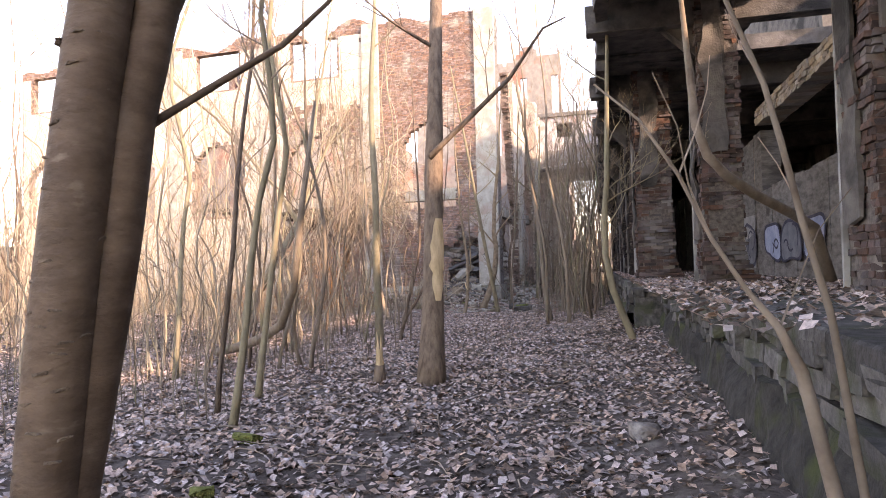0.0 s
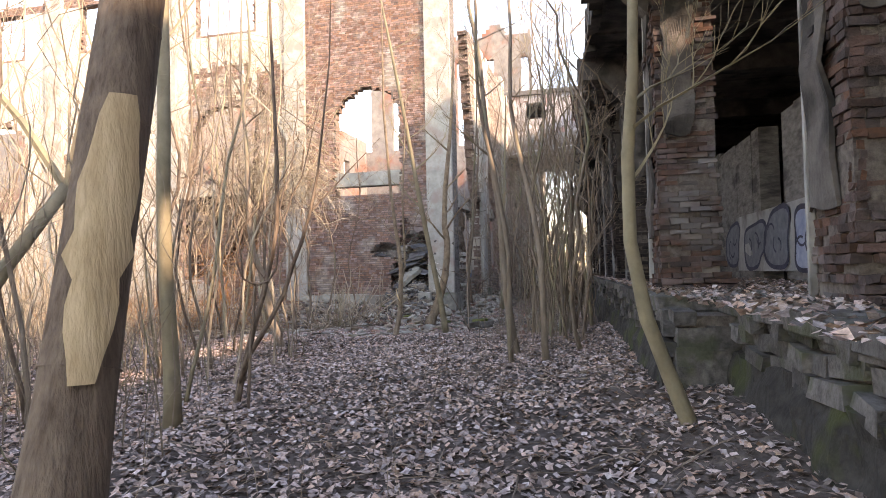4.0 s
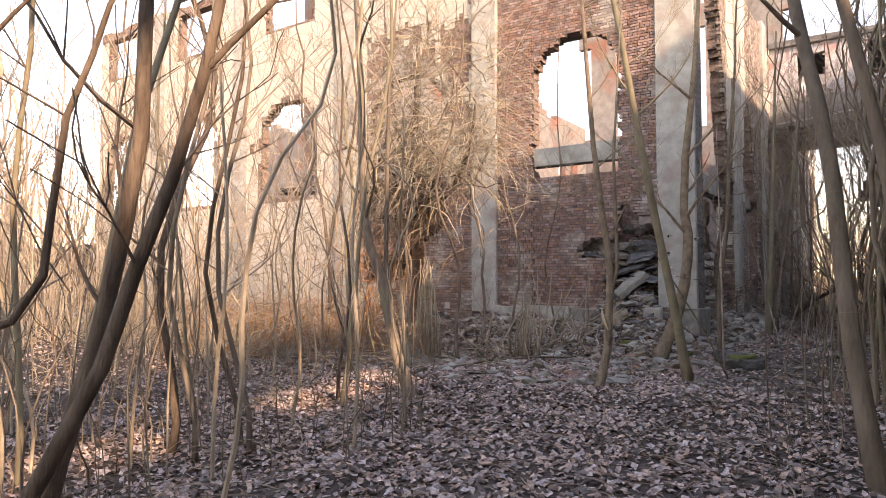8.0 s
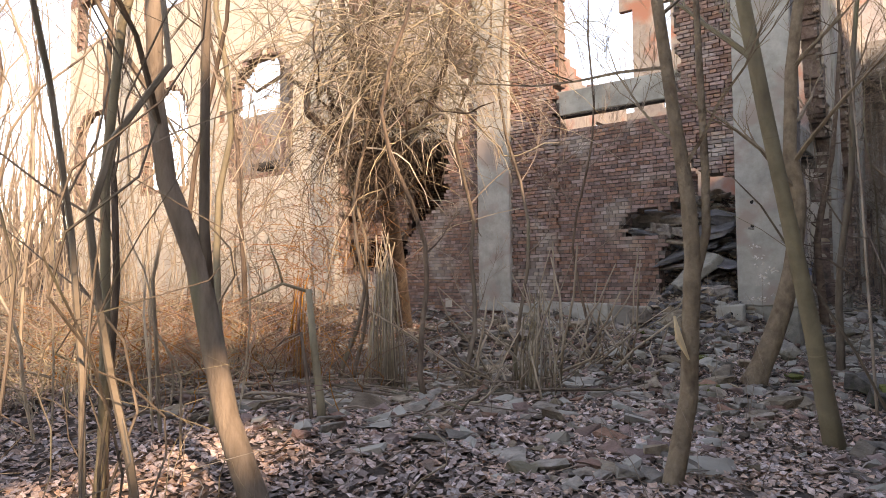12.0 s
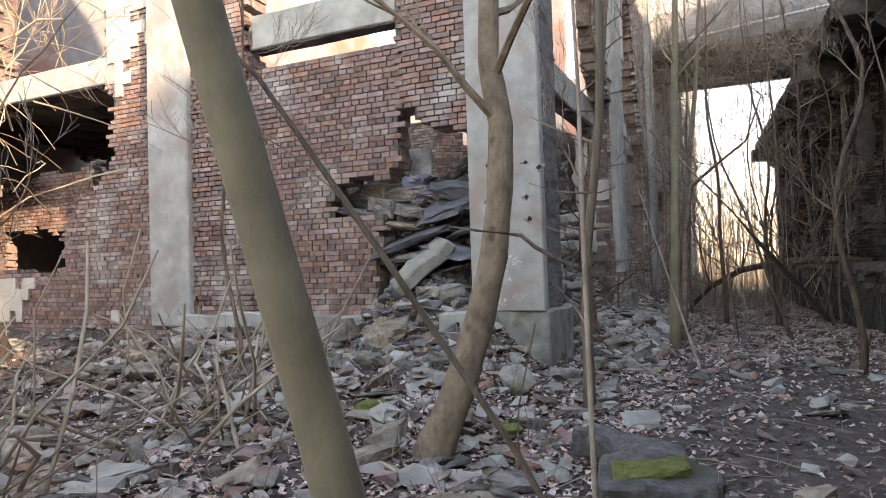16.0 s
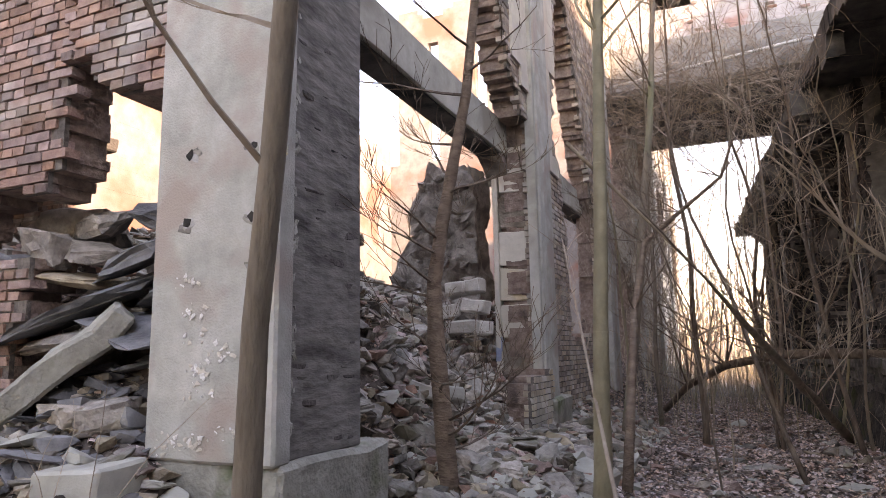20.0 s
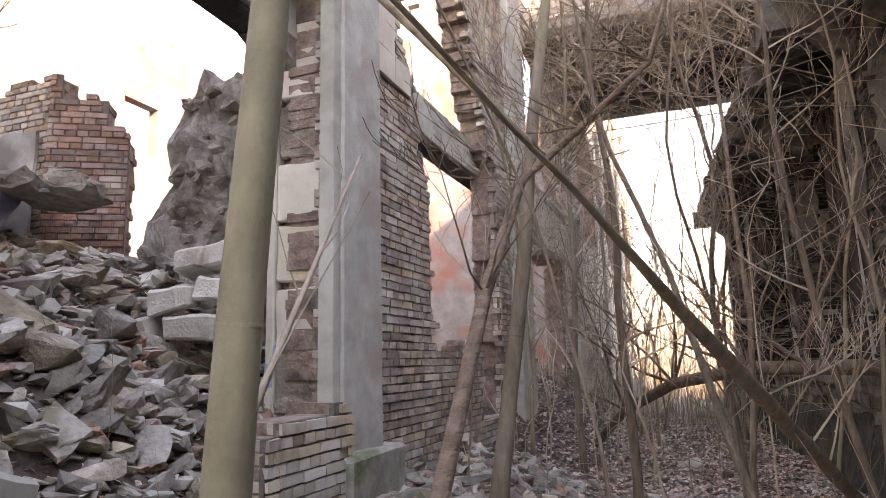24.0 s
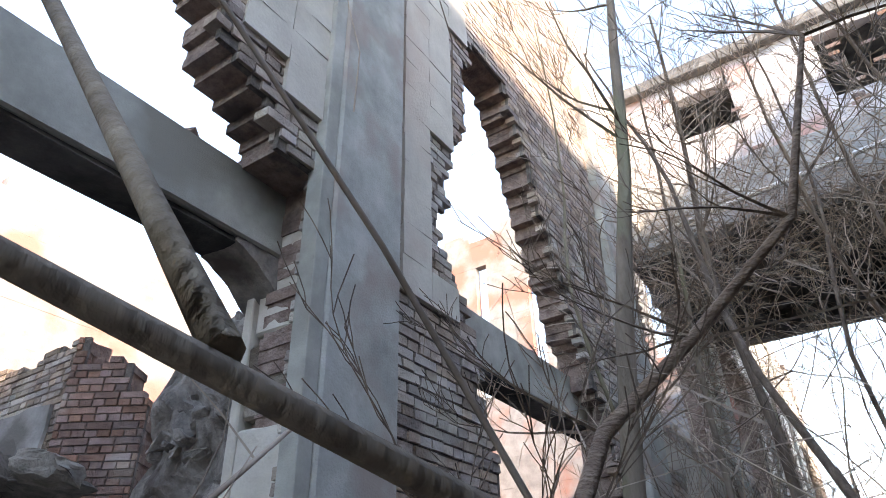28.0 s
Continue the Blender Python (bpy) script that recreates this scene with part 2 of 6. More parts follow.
def piece(name, me, parent=None, at=None, label=""):
    ob = new(name, me)
    if parent is not None:
        ob.parent = parent
    if at is not None:
        ob.matrix_basis = at
    if label:
        tagged(ob, label)
    return ob


def thing(name, label, category, group="", kind="", at=(0, 0, 0), turn=0.0):
    ob = new(name)
    ob.empty_display_size = 0.2
    ob.matrix_basis = pose(*at, 0, 0, turn)
    return tagged(ob, label, category, group, kind)


CUBE_F = [(0, 3, 2, 1), (4, 5, 6, 7), (0, 1, 5, 4), (1, 2, 6, 5), (2, 3, 7, 6), (3, 0, 4, 7)]


class Soup:
    """Collects many small solids for one mesh."""

    def __init__(self):
        self.v, self.f = [], []

    def box(self, x0, x1, y0, y1, z0, z1, j=0.0):
        k = len(self.v)
        for p in ((x0, y0, z0), (x1, y0, z0), (x1, y1, z0), (x0, y1, z0), (x0, y0, z1), (x1, y0, z1), (x1, y1, z1), (x0, y1, z1)):
            self.v.append(tuple(c + rng.uniform(-j, j) for c in p) if j else p)
        self.f += [tuple(k + i for i in q) for q in CUBE_F]

    def add(self, verts, faces):
        k = len(self.v)
        self.v += verts
        self.f += [tuple(k + i for i in q) for q in faces]

    def tube(self, pts, radii, n=6, cap=True):
        k = len(self.v)
        m = len(pts)
        for i in range(m):
            p = Vector(pts[i])
            d = (Vector(pts[min(i + 1, m - 1)]) - Vector(pts[max(i - 1, 0)]))
            d = d.normalized() if d.length > 1e-6 else Vector((0, 0, 1))
            a = d.orthogonal() if abs(d.x) > 0.9 else d.cross(Vector((1, 0, 0)))
            a.normalize()
            b = d.cross(a)
            for s in range(n):
                w = 2 * math.pi * s / n
                self.v.append(tuple(p + (a * math.cos(w) + b * math.sin(w)) * radii[i]))
        for i in range(m - 1):
            for s in range(n):
                s2 = (s + 1) % n
                self.f.append((k + i * n + s, k + i * n + s2, k + (i + 1) * n + s2, k + (i + 1) * n + s))
        if cap and n > 2:
            self.f.append(tuple(k + s for s in reversed(range(n))))
            self.f.append(tuple(k + (m - 1) * n + s for s in range(n)))

    def mesh(self, name, material, smooth=False):
        return mesh_of(name, self.v, self.f, material, smooth)


def slab_bm(sx, sy, sz, bevel=0.02, rough=0.0, cuts=0, seed=0):
    """A block centred on its base with worn edges."""
    bm = bmesh.new()
    bmesh.ops.create_cube(bm, size=1.0)
    for v in bm.verts:
        v.co = Vector((v.co.x * sx, v.co.y * sy, (v.co.z + 0.5) * sz))
    if cuts:
        bmesh.ops.subdivide_edges(bm, edges=bm.edges[:], cuts=cuts, use_grid_fill=True)
    if bevel:
        bmesh.ops.bevel(bm, geom=[e for e in bm.edges if len(e.link_faces) == 2 and e.calc_face_angle(0) > 0.6], offset=bevel, segments=1, affect="EDGES")
    if rough:
        for v in bm.verts:
            c = v.co * 3.1 + Vector((seed, seed * 1.7, 0))
            v.co += Vector((nz(*c), nz(c.y, c.z, c.x), nz(c.z, c.x, c.y))) * rough
    return bm


def part(name, bm, material, parent=None, label="", at=None, smooth=False):
    me = bpy.data.meshes.new(name)
    bm.to_mesh(me)
    bm.free()
    me.materials.append(material)
    if smooth:
        me.polygons.foreach_set("use_smooth", [True] * len(me.polygons))
    return piece(name, me, parent, at, label)


def chunk_mesh(name, material, sx, sy, sz, seed, n=14, fine=0):
    """An angular broken stone: the hull of scattered points."""
    r = random.Random(seed)
    bm = bmesh.new()
    for i in range(n):
        p = Vector((r.uniform(-1, 1), r.uniform(-1, 1), r.uniform(-1, 1)))
        p /= max(abs(p.x), abs(p.y), abs(p.z)) ** 0.8
        bm.verts.new((p.x * sx / 2, p.y * sy / 2, p.z * sz / 2))
    bmesh.ops.convex_hull(bm, input=bm.verts[:])
    bmesh.ops.delete(bm, geom=[v for v in bm.verts if not v.link_faces], context="VERTS")
    if fine:
        bmesh.ops.subdivide_edges(bm, edges=bm.edges[:], cuts=fine, use_grid_fill=True)
        for v in bm.verts:
            c = Vector((v.co.x / sx, v.co.y / sy, v.co.z / sz)) * 2.6 + Vector((seed * 0.37, 0, 0))
            d = c * 2.7
            k = Vector((nz(*c) + 0.6 * nz(*d), nz(c.y, c.z, c.x) + 0.6 * nz(d.y, d.z, d.x), nz(c.z, c.x, c.y) + 0.6 * nz(d.z, d.x, d.y))) * 0.085
            v.co += Vector((k.x * sx, k.y * sy, k.z * sz))
    me = bpy.data.meshes.new(name)
    bm.to_mesh(me)
    bm.free()
    me.materials.append(material)
    return me


# ---------------------------------------------------------------- ground
def smooth(a, b, x):
    x = min(max((x - a) / (b - a), 0.0), 1.0)
    return x * x * (3 - 2 * x)


def ground_z(x, y):
    z = 0.28 - 0.26 * smooth(-9, -3.5, y)
    z += 0.10 * nz(x * 0.35, y * 0.35) + 0.05 * nz(x * 1.3, y * 1.3, 3)
    # bank of debris along the front wall
    z += 0.75 * smooth(-5.2, -0.3, y) * smooth(1.0, -1.2, x) * (1 - smooth(0.4, 1.5, y)) * (0.8 + 0.4 * nz(x * 0.8, y * 0.8, 9))
    # debris spilling out of the open bay of the side wall
    bay = smooth(0.4, 2.6, y) * (1 - smooth(8.5, 11.0, y)) * (1 - smooth(-6.6, -8.2, x) * smooth(5.4, 4.4, y))
    z += bay * (0.55 * smooth(1.7, 0.2, x) + 1.9 * smooth(0.25, -2.1, x) + 0.65 * smooth(-2.0, -5.0, x) + 1.0 * smooth(-5.0, -9.0, x)) * (0.94 + 0.16 * nz(x * 0.9, y * 0.9, 5))
    # inner floor level
    z = max(z, (0.95 + 0.15 * nz(x * 0.7, y * 0.7, 1)) * smooth(0.5, -0.8, x) * smooth(0.0, 0.7, y))
    # debris pouring through the breach beside the corner column
    z += 1.25 * math.exp(-((x + 1.65) / 0.85) ** 2) * smooth(-1.2, 0.9, y) * (1 - smooth(2.0, 4.0, y))
    # strip along the side wall
    z += 0.45 * smooth(9, 11, y) * smooth(1.1, 0.0, x)
    # bank against the loading platform
    lx = x - (5.93 + 0.6 * smooth(-15.3, -16.1, y) - 0.068 * (y + 13.5))
    z += 0.22 * smooth(-1.3, -0.1, lx) * (1 - smooth(0.5, 0.6, lx)) * smooth(-30, -12, -abs(y + 14) - 4)
    # rising ground to the west
    z -= 0.25 * smooth(2.5, -1.5, x) * smooth(-9, -13, y) * (1 - smooth(-20, -24, -abs(y + 6)))
    return z


def axis_steps(lo, hi, fine_lo, fine_hi, step, grow=1.35):
    out = [fine_lo]
    while out[-1] < fine_hi:
        out.append(out[-1] + step)
    s = step
    while out[-1] < hi:
        s *= grow
        out.append(out[-1] + s)
    s = step
    while out[0] > lo:
        s *= grow
        out.insert(0, out[0] - s)
    return out


gx, gy = axis_steps(-400, 400, -13, 9, 0.17), axis_steps(-300, 500, -31, 22, 0.17)
gv = [(x, y, ground_z(x, y)) for y in gy for x in gx]
nx = len(gx)
gf = [(j * nx + i, j * nx + i + 1, (j + 1) * nx + i + 1, (j + 1) * nx + i) for j in range(len(gy) - 1) for i in range(nx - 1)]
tagged(piece("ground", mesh_of("ground", gv, gf, SOIL, True)), "dark woodland soil with a trodden path", "ground", kind="structure")

# ---------------------------------------------------------------- brick walls
COURSE, BRICK_L, BRICK_H = 0.077, 0.26, 0.066


def in_ranges(runs, a):
    return any(p <= a < q for p, q in runs)


def brick_wall(name, label, frame_m, length, z0, z1, thick, solid, near=None, limit=290, skin=0.115, relief=None, material=None):
    """A wall in courses. solid(u, z) says where it still stands; near(u, z) picks the bricks that are objects of their own.
    Local axes: x along the wall, -y outwards, face at y = 0."""
    material = material or BRICK
    root = thing(name, label, "wall", kind="structure")
    root.matrix_basis = frame_m
    core, joints, rest, singles = Soup(), Soup(), Soup(), []
    row = 0
    z = z0
    while z < z1:
        off = (0.0, 0.13, 0.065, 0.195)[row % 4]
        cell, run = 0.13, None
        u = 0.0
        while u < length + cell:
            ok = u < length - 1e-6 and solid(u + cell / 2, z + COURSE / 2)
            if ok and run is None:
                run = u
            if not ok and run is not None:
                joints.box(run + 0.004, min(u, length) - 0.004, 0.022, 0.06, z, z + COURSE)
                a, b = run + rng.uniform(0, 0.05), min(u, length) - rng.uniform(0, 0.05)
                core.box(a, max(a + 0.05, b), 0.06, thick - rng.uniform(0, 0.03), z, z + COURSE)
                run = None
            u += cell
        u = -off
        header = row % 2 == 0
        while u < length:
            w = 0.13 if header else BRICK_L
            a, b = max(u, 0.0), min(u + w, length)
            if b - a > 0.05 and solid((a + b) / 2, z + COURSE / 2):
                out = rng.uniform(-0.004, 0.007) - (relief((a + b) / 2, z) if relief else 0.0)
                if rng.random() < 0.04:
                    out += rng.uniform(0.005, 0.012)
                if near and near((a + b) / 2, z) and len(singles) < limit and rng.random() < 0.995:
                    singles.append(((a + b) / 2, out, z, b - a))
                else:
                    rest.box(a + 0.008, b - 0.008, out - 0.001, skin, z + 0.007, z + 0.003 + BRICK_H, 0.004)
            u += w
        row += 1
        z += COURSE
    if core.v:
        piece("wall_core", core.mesh("wall_core", CORE), root)
        piece("mortar", joints.mesh("mortar", MORTAR), root, label="pale lime mortar")
    if rest.v:
        tagged(piece("brickwork", rest.mesh("brickwork", material), root), "weathered red brickwork", kind="stuff")
    shared = {}
    for u, out, z, w in singles:
        key = (round(w, 2), rng.randrange(5))
        if key not in shared:
            s = Soup()
            h = round(w, 2) / 2 - 0.008
            s.box(-h, h, 0, skin, 0.001, BRICK_H - 0.004, 0.005)
            shared[key] = s.mesh("brick", material)
        piece("brick", shared[key], root, pose(u, out, z + 0.006, rng.uniform(-1.2, 1.2), rng.uniform(-0.8, 0.8), rng.uniform(-1, 1)))
    return root


def front_solid(u, z):
    x = u - 28.0
    if z > 13.6 + 0.7 * nz(x * 0.5, 7):
        return False
    r = 0.16 * nz(x * 2.1, z * 2.1, 2) + 0.07 * nz(x * 6, z * 6, 4)
    for k, cx in enumerate((-3.22, -9.1, -14.7, -20.3, -25.9)):
        d = abs(x - cx)
        # arched windows of the first floor
        half = 1.28 if k == 0 else 1.5
        if d + r * 0.6 < half and z > (4.62 if k == 0 else 4.75):
            top = 7.35 + 1.25 * math.sqrt(max(0.0, 1 - (d / half) ** 2)) if k == 0 else 7.2 + 1.2 * math.sqrt(max(0.0, 1 - (d / half) ** 2))
            if z + r < top:
                return False
        # windows of the second floor
        if k and d < 1.3 and 11.3 < z < 13.2:
            return False
    # breach beside the corner column
    if x > -2.05 + 0.6 * r and 2.75 < z < 3.66 - 0.42 * (x + 2.0) + r:
        return False
    if x > (-3.05 if z > 2.3 + r else -2.55 + 0.12 * z) + 1.2 * r and 0.85 < z <= 2.8 + 0.4 * r:
        return False
    # collapsed bay behind the creepers
    if 1.7 + r < z < 4.8 and -11.2 + r < x < -7.5 + 0.8 * r - 1.25 * max(0.0, min(1.05, 3.5 - z)):
        return False
    return True


wall_front = brick_wall("wall_front", "ruined red brick front wall with empty arched windows", pose(-28, 0.10, 0), 27.05, 0.3, 14.4, 0.42, front_solid,
                        relief=lambda u, z: 0.055 if (u - 28 < -4.5 or u - 28 > -1.95) and u - 28 > -5.7 and z < 8.7 else 0.0,
                        near=lambda u, z: u - 28 > -4.6 and 2.2 < z < 4.7 or u - 28 > -5.0 and z < 2.4 and u - 28 < -2.5)


def side_solid(u, z):
    y = u + 1.1
    r = 0.16 * nz(y * 2.1, z * 2.1, 12) + 0.07 * nz(y * 6, z * 6, 14)
    if z > 11.5 + 0.8 * nz(y * 0.6, 3, 9):
        return False
    if y < 5.6:
        return z > 4.56 + 0.5 * r and y > 5.92 - 0.62 * smooth(4.62, 4.8, z) - 0.62 * smooth(4.9, 5.35, z) - 0.22 * max(0.0, z - 5.35) + 0.8 * r
    if y < 11.0:
        if z < 0.9:
            return True
        left = 7.75 + r if z < 3.3 else 7.75 - 0.42 * (z - 3.3) + r if z < 5.2 else 6.95 + 0.27 * (z - 5.2) + r
        right = 10.35 + r if z < 4.55 else 9.85 - 0.5 * (z - 5.0) + r
        if z < 1.75 + 0.3 * nz(y * 2, 1) and y < 9.4:
            return True
        return y < left or y > right or z > 7.95 + r
    k = (y - 10.95) % 5.35
    if 1.5 < k < 4.6:
        top = 7.0 + 1.1 * math.sqrt(max(0.0, 1 - ((k - 3.05) / 1.55) ** 2))
        if 4.8 < z + r < top:
            return False
        if z < 3.6 + r and z > 1.0 and k < 4.2 and y < 16:
            return False
    return True


wall_side = brick_wall("wall_side", "ruined brick side wall with broken arches", pose(-0.10, 1.1, 0, 0, 0, 90), 32.0, 0.2, 12.4, 0.42, side_solid,
                       near=lambda u, z: 6.4 < u + 1.1 < 7.9 and 0.9 < z < 4.6, material=BRICK_SIDE)


# ---------------------------------------------------------------- concrete frame of the main building
def concrete_column(sx, sy, z0, z1, at, label, pedestal=None, dark_side=None, holes=()):
    """at: the middle of the foot. The face towards -y carries the bolt holes."""
    root = thing("concrete_column", label, "column", "columns of the ruined hall", at=(at[0], at[1], 0))
    bm = slab_bm(sx, sy, z1 - z0, 0.018, 0.012, 3, at[0] * 3)
    shaft = part("shaft", bm, CONCRETE_PALE, root, at=pose(0, 0, z0))
    # dark concrete whose colour also carries the shade of this side
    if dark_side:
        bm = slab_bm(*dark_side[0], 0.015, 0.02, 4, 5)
        part("rear_shaft", bm, CONCRETE_DARK, root, "dark board-marked concrete with the side's shade in its colour", at=pose(*dark_side[1]))
    if pedestal:
        bm = slab_bm(*pedestal[0], 0.03, 0.03, 3, 2)
        part("pedestal", bm, FOOTING, root, "cracked mossy concrete footing", at=pose(*pedestal[1]))
    for hx, hz in holes:
        me = chunk_mesh("bolt_hole", DARK, 0.06, 0.016, 0.062, int(hx * 77 + hz * 50), 24)
        piece("bolt_hole", me, shaft, pose(hx, -sy / 2 + 0.001, hz - z0, 0, rng.uniform(0, 90), 0), "dark empty bolt hole")
        for k in range(3):
            me = chunk_mesh("chip", (FOOTING, CONCRETE_DARK, PLASTER_GREY)[k], 0.11, 0.012, 0.07, int(hx * 90 + hz * 70) + k, 18)
            piece("chip", me, shaft, pose(hx + rng.uniform(-0.03, 0.05), -sy / 2 + 0.002, hz - z0 + rng.uniform(-0.035, 0.02), 0, rng.uniform(-30, 30), 0) @ Matrix.Diagonal((rng.uniform(0.6, 1.2), 1, rng.uniform(0.5, 1), 1)), "chipped concrete round the hole")
    return root


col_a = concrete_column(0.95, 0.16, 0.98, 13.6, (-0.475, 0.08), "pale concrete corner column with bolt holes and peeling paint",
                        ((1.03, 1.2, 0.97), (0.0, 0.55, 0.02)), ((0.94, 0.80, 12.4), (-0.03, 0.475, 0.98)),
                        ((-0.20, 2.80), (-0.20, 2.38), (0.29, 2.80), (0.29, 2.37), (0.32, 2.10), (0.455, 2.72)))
flakes = [chunk_mesh("paint_flake", m, 1, 0.12, 1, 40 + k, 11) for k in range(6) for m in (PLASTER_WHITE, PLASTER)]
spots = [(rng.uniform(-0.35, 0.4), 1.05 + 1.0 * rng.random() ** 1.3) for _ in range(9)]
for i in range(130):
    cx, cz = rng.choice(spots)
    a = rng.uniform(0.006, 0.03)
    piece("paint_flake", rng.choice(flakes), col_a, pose(min(0.45, max(-0.45, cx + rng.gauss(0, 0.06))), -0.083, cz + rng.gauss(0, 0.03), 0, rng.uniform(-60, 60), 0) @ Matrix.Diagonal((a * rng.uniform(1, 2.2), 0.06, a, 1)), "flaking white paint")
gouge = [chunk_mesh("gouge", m, 0.012, 1, 1, 60 + k, 18) for k in range(5) for m in (CONCRETE_DARK, CONCRETE_DARKEST)]
for i in range(38):
    a = rng.uniform(0.02, 0.08)
    piece("gouge", rng.choice(gouge), col_a, pose(0.438, rng.uniform(0.12, 0.85), rng.uniform(1.0, 4.6), 0, 0, 0) @ Matrix.Diagonal((1, a * rng.uniform(1.5, 4), a * rng.uniform(0.4, 0.9), 1)))
edge_chip = [chunk_mesh("chip", m, 1, 0.12, 1, 140 + k, 16, 1) for k in range(4) for m in (CONCRETE, FOOTING)]
for i in range(60):
    a = rng.uniform(0.015, 0.045)
    piece("chip", rng.choice(edge_chip), col_a, pose(0.464, 0.075 + rng.uniform(-0.01, 0.03), 1.0 + 4.4 * rng.random(), 0, rng.uniform(-40, 40), 90) @ Matrix.Diagonal((a, 0.12, a * rng.uniform(1, 2.5), 1)), "chipped edge of the pale concrete")
concrete_column(0.85, 0.40, 0.75, 13.6, (-6.08, 0.16), "pale concrete column set in the brick front")
for x in (-11.7, -17.3, -22.9):
    concrete_column(0.85, 0.40, 0.2, 13.6, (x, 0.16), "sunlit concrete column of the front wall")

col_c = concrete_column(0.15, 0.67, 0.95, 11.5, (-0.075, 6.0), "tall greenish concrete pillar at the broken wall end", ((0.5, 0.95, 0.85), (-0.03, 0, 0.12)))
bm = slab_bm(0.13, 0.11, 10.3, 0.006, 0.006, 3, 4)
part("edge_strip", bm, CONCRETE, col_c, "narrow concrete strip", at=pose(-0.012, -0.392, 0.97))
for y in (11.4, 16.75, 22.1, 27.4):
    concrete_column(0.42, 0.85, 0.2, 11.8, (-0.19, y), "weathered concrete column of the side wall")

# pilaster on the wall end beside the pillar
jamb = thing("brick_pilaster", "plastered brick pilaster with deep grooves", "pilaster", at=(-0.385, 5.90, 0))
z = 0.75
k = 0
while z < 4.5:
    h = 0.46
    bm = slab_bm(0.455, 0.46, h, 0.015, 0.03, 4, k)
    part("block", bm, (PLASTER, RUBBLE, PLASTER, BRICK_PALE)[k % 4], jamb, at=pose(0, rng.uniform(-0.01, 0.02), z))
    z += 0.505
    k += 1
bm = slab_bm(0.42, 0.38, 3.7, 0.0)
part("core", bm, BRICK, jamb, "bare brick core", at=pose(0, 0.04, 0.75))
bm = slab_bm(0.075, 0.46, 3.5, 0.01, 0.012, 6, 3)
part("white_edge", bm, PLASTER, jamb, "whitewashed plaster edge", at=pose(-0.27, -0.01, 0.95))
bm = slab_bm(0.078, 0.463, 0.34, 0.01, 0.012, 2, 3)
part("blue_paint", bm, PAINT_BLUE, jamb, "faded blue paint", at=pose(-0.27, -0.01, 1.45))


def concrete_beam(a, b, w, h, label, chips=True, haunch=False):
    a, b = Vector(a), Vector(b)
    d = b - a
    root = thing("concrete_beam", label, "beam", "tie beams of the hall", at=tuple(a), turn=math.degrees(math.atan2(d.y, d.x)))
    bm = slab_bm(d.length, w, h, 0.015, 0.02, 4, a.x)
    bmesh.ops.translate(bm, verts=bm.verts[:], vec=(d.length / 2, 0, 0))
    part("beam", bm, CONCRETE, root)
    # thin strip along the underside, darker than the beam
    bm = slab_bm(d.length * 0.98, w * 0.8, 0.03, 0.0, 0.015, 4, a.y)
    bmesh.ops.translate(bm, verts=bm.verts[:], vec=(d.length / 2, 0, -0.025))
    part("soffit", bm, CONCRETE_DARKEST, root, "darker underside")
    if haunch:
        hs = Soup()
        n = 8
        for i in range(n + 1):
            u, drop = d.length - 0.46 + 0.46 * i / n, 0.32 * (i / n) ** 1.5 + 0.02 + rng.uniform(0, 0.02)
            hs.v += [(u, -w * 0.45, 0.01), (u, -w * 0.45 + rng.uniform(-0.01, 0.01), -drop), (u, w * 0.45, -drop), (u, w * 0.45, 0.01)]
        for i in range(n):
            hs.f += [(4 * i + a, 4 * i + (a + 1) % 4, 4 * i + 4 + (a + 1) % 4, 4 * i + 4 + a) for a in range(4)]
        hs.f += [(3, 2, 1, 0), tuple(4 * n + a for a in range(4))]
        piece("haunch", hs.mesh("haunch", RUBBLE_DARK), root, label="crumbling curved haunch")
    for i in range(4 if chips else 0):
        me = chunk_mesh("loose_brick", BRICK, 0.25, 0.13, 0.12, 40 + i)
        piece("loose_brick", me, root, pose(d.length * (0.2 + 0.2 * i) + rng.uniform(-0.2, 0.2), 0, h + 0.03, 0, 0, rng.uniform(0, 90)), "loose brick left on top")
    return root


footing = thing("wall_footing", "cracked concrete footing along the brick wall", "footing", kind="structure", at=(-4.2, 0.0, 0.5))
for i in range(4):
    part("footing_block", slab_bm(0.82, 0.34, 0.46 + rng.uniform(-0.03, 0.02), 0.02, 0.04, 3, i), CONCRETE, footing, at=pose(-1.2 + 0.84 * i, rng.uniform(-0.02, 0.02), 0, 0, rng.uniform(-1, 1), 0))
concrete_beam((-4.55, 0.30, 4.95), (-1.85, 0.30, 4.95), 0.30, 0.52, "bare concrete beam across the empty window", False)
concrete_beam((-11.3, 0.30, 4.88), (-7.3, 0.30, 4.88), 0.40, 0.46, "tilted concrete beam over the collapsed bay", False)
concrete_beam((-0.62, 1.0, 4.28), (-0.62, 5.8, 4.28), 0.36, 0.50, "concrete tie beam over the open bay", True, True)
concrete_beam((-0.55, 6.2, 4.30), (-0.55, 11.0, 4.30), 0.34, 0.50, "concrete tie beam behind the broken arch")
concrete_beam((-0.8, 1.3, 8.9), (-13.6, 1.3, 8.9), 0.34, 0.5, "bare concrete cross beam of the lost floor", False)


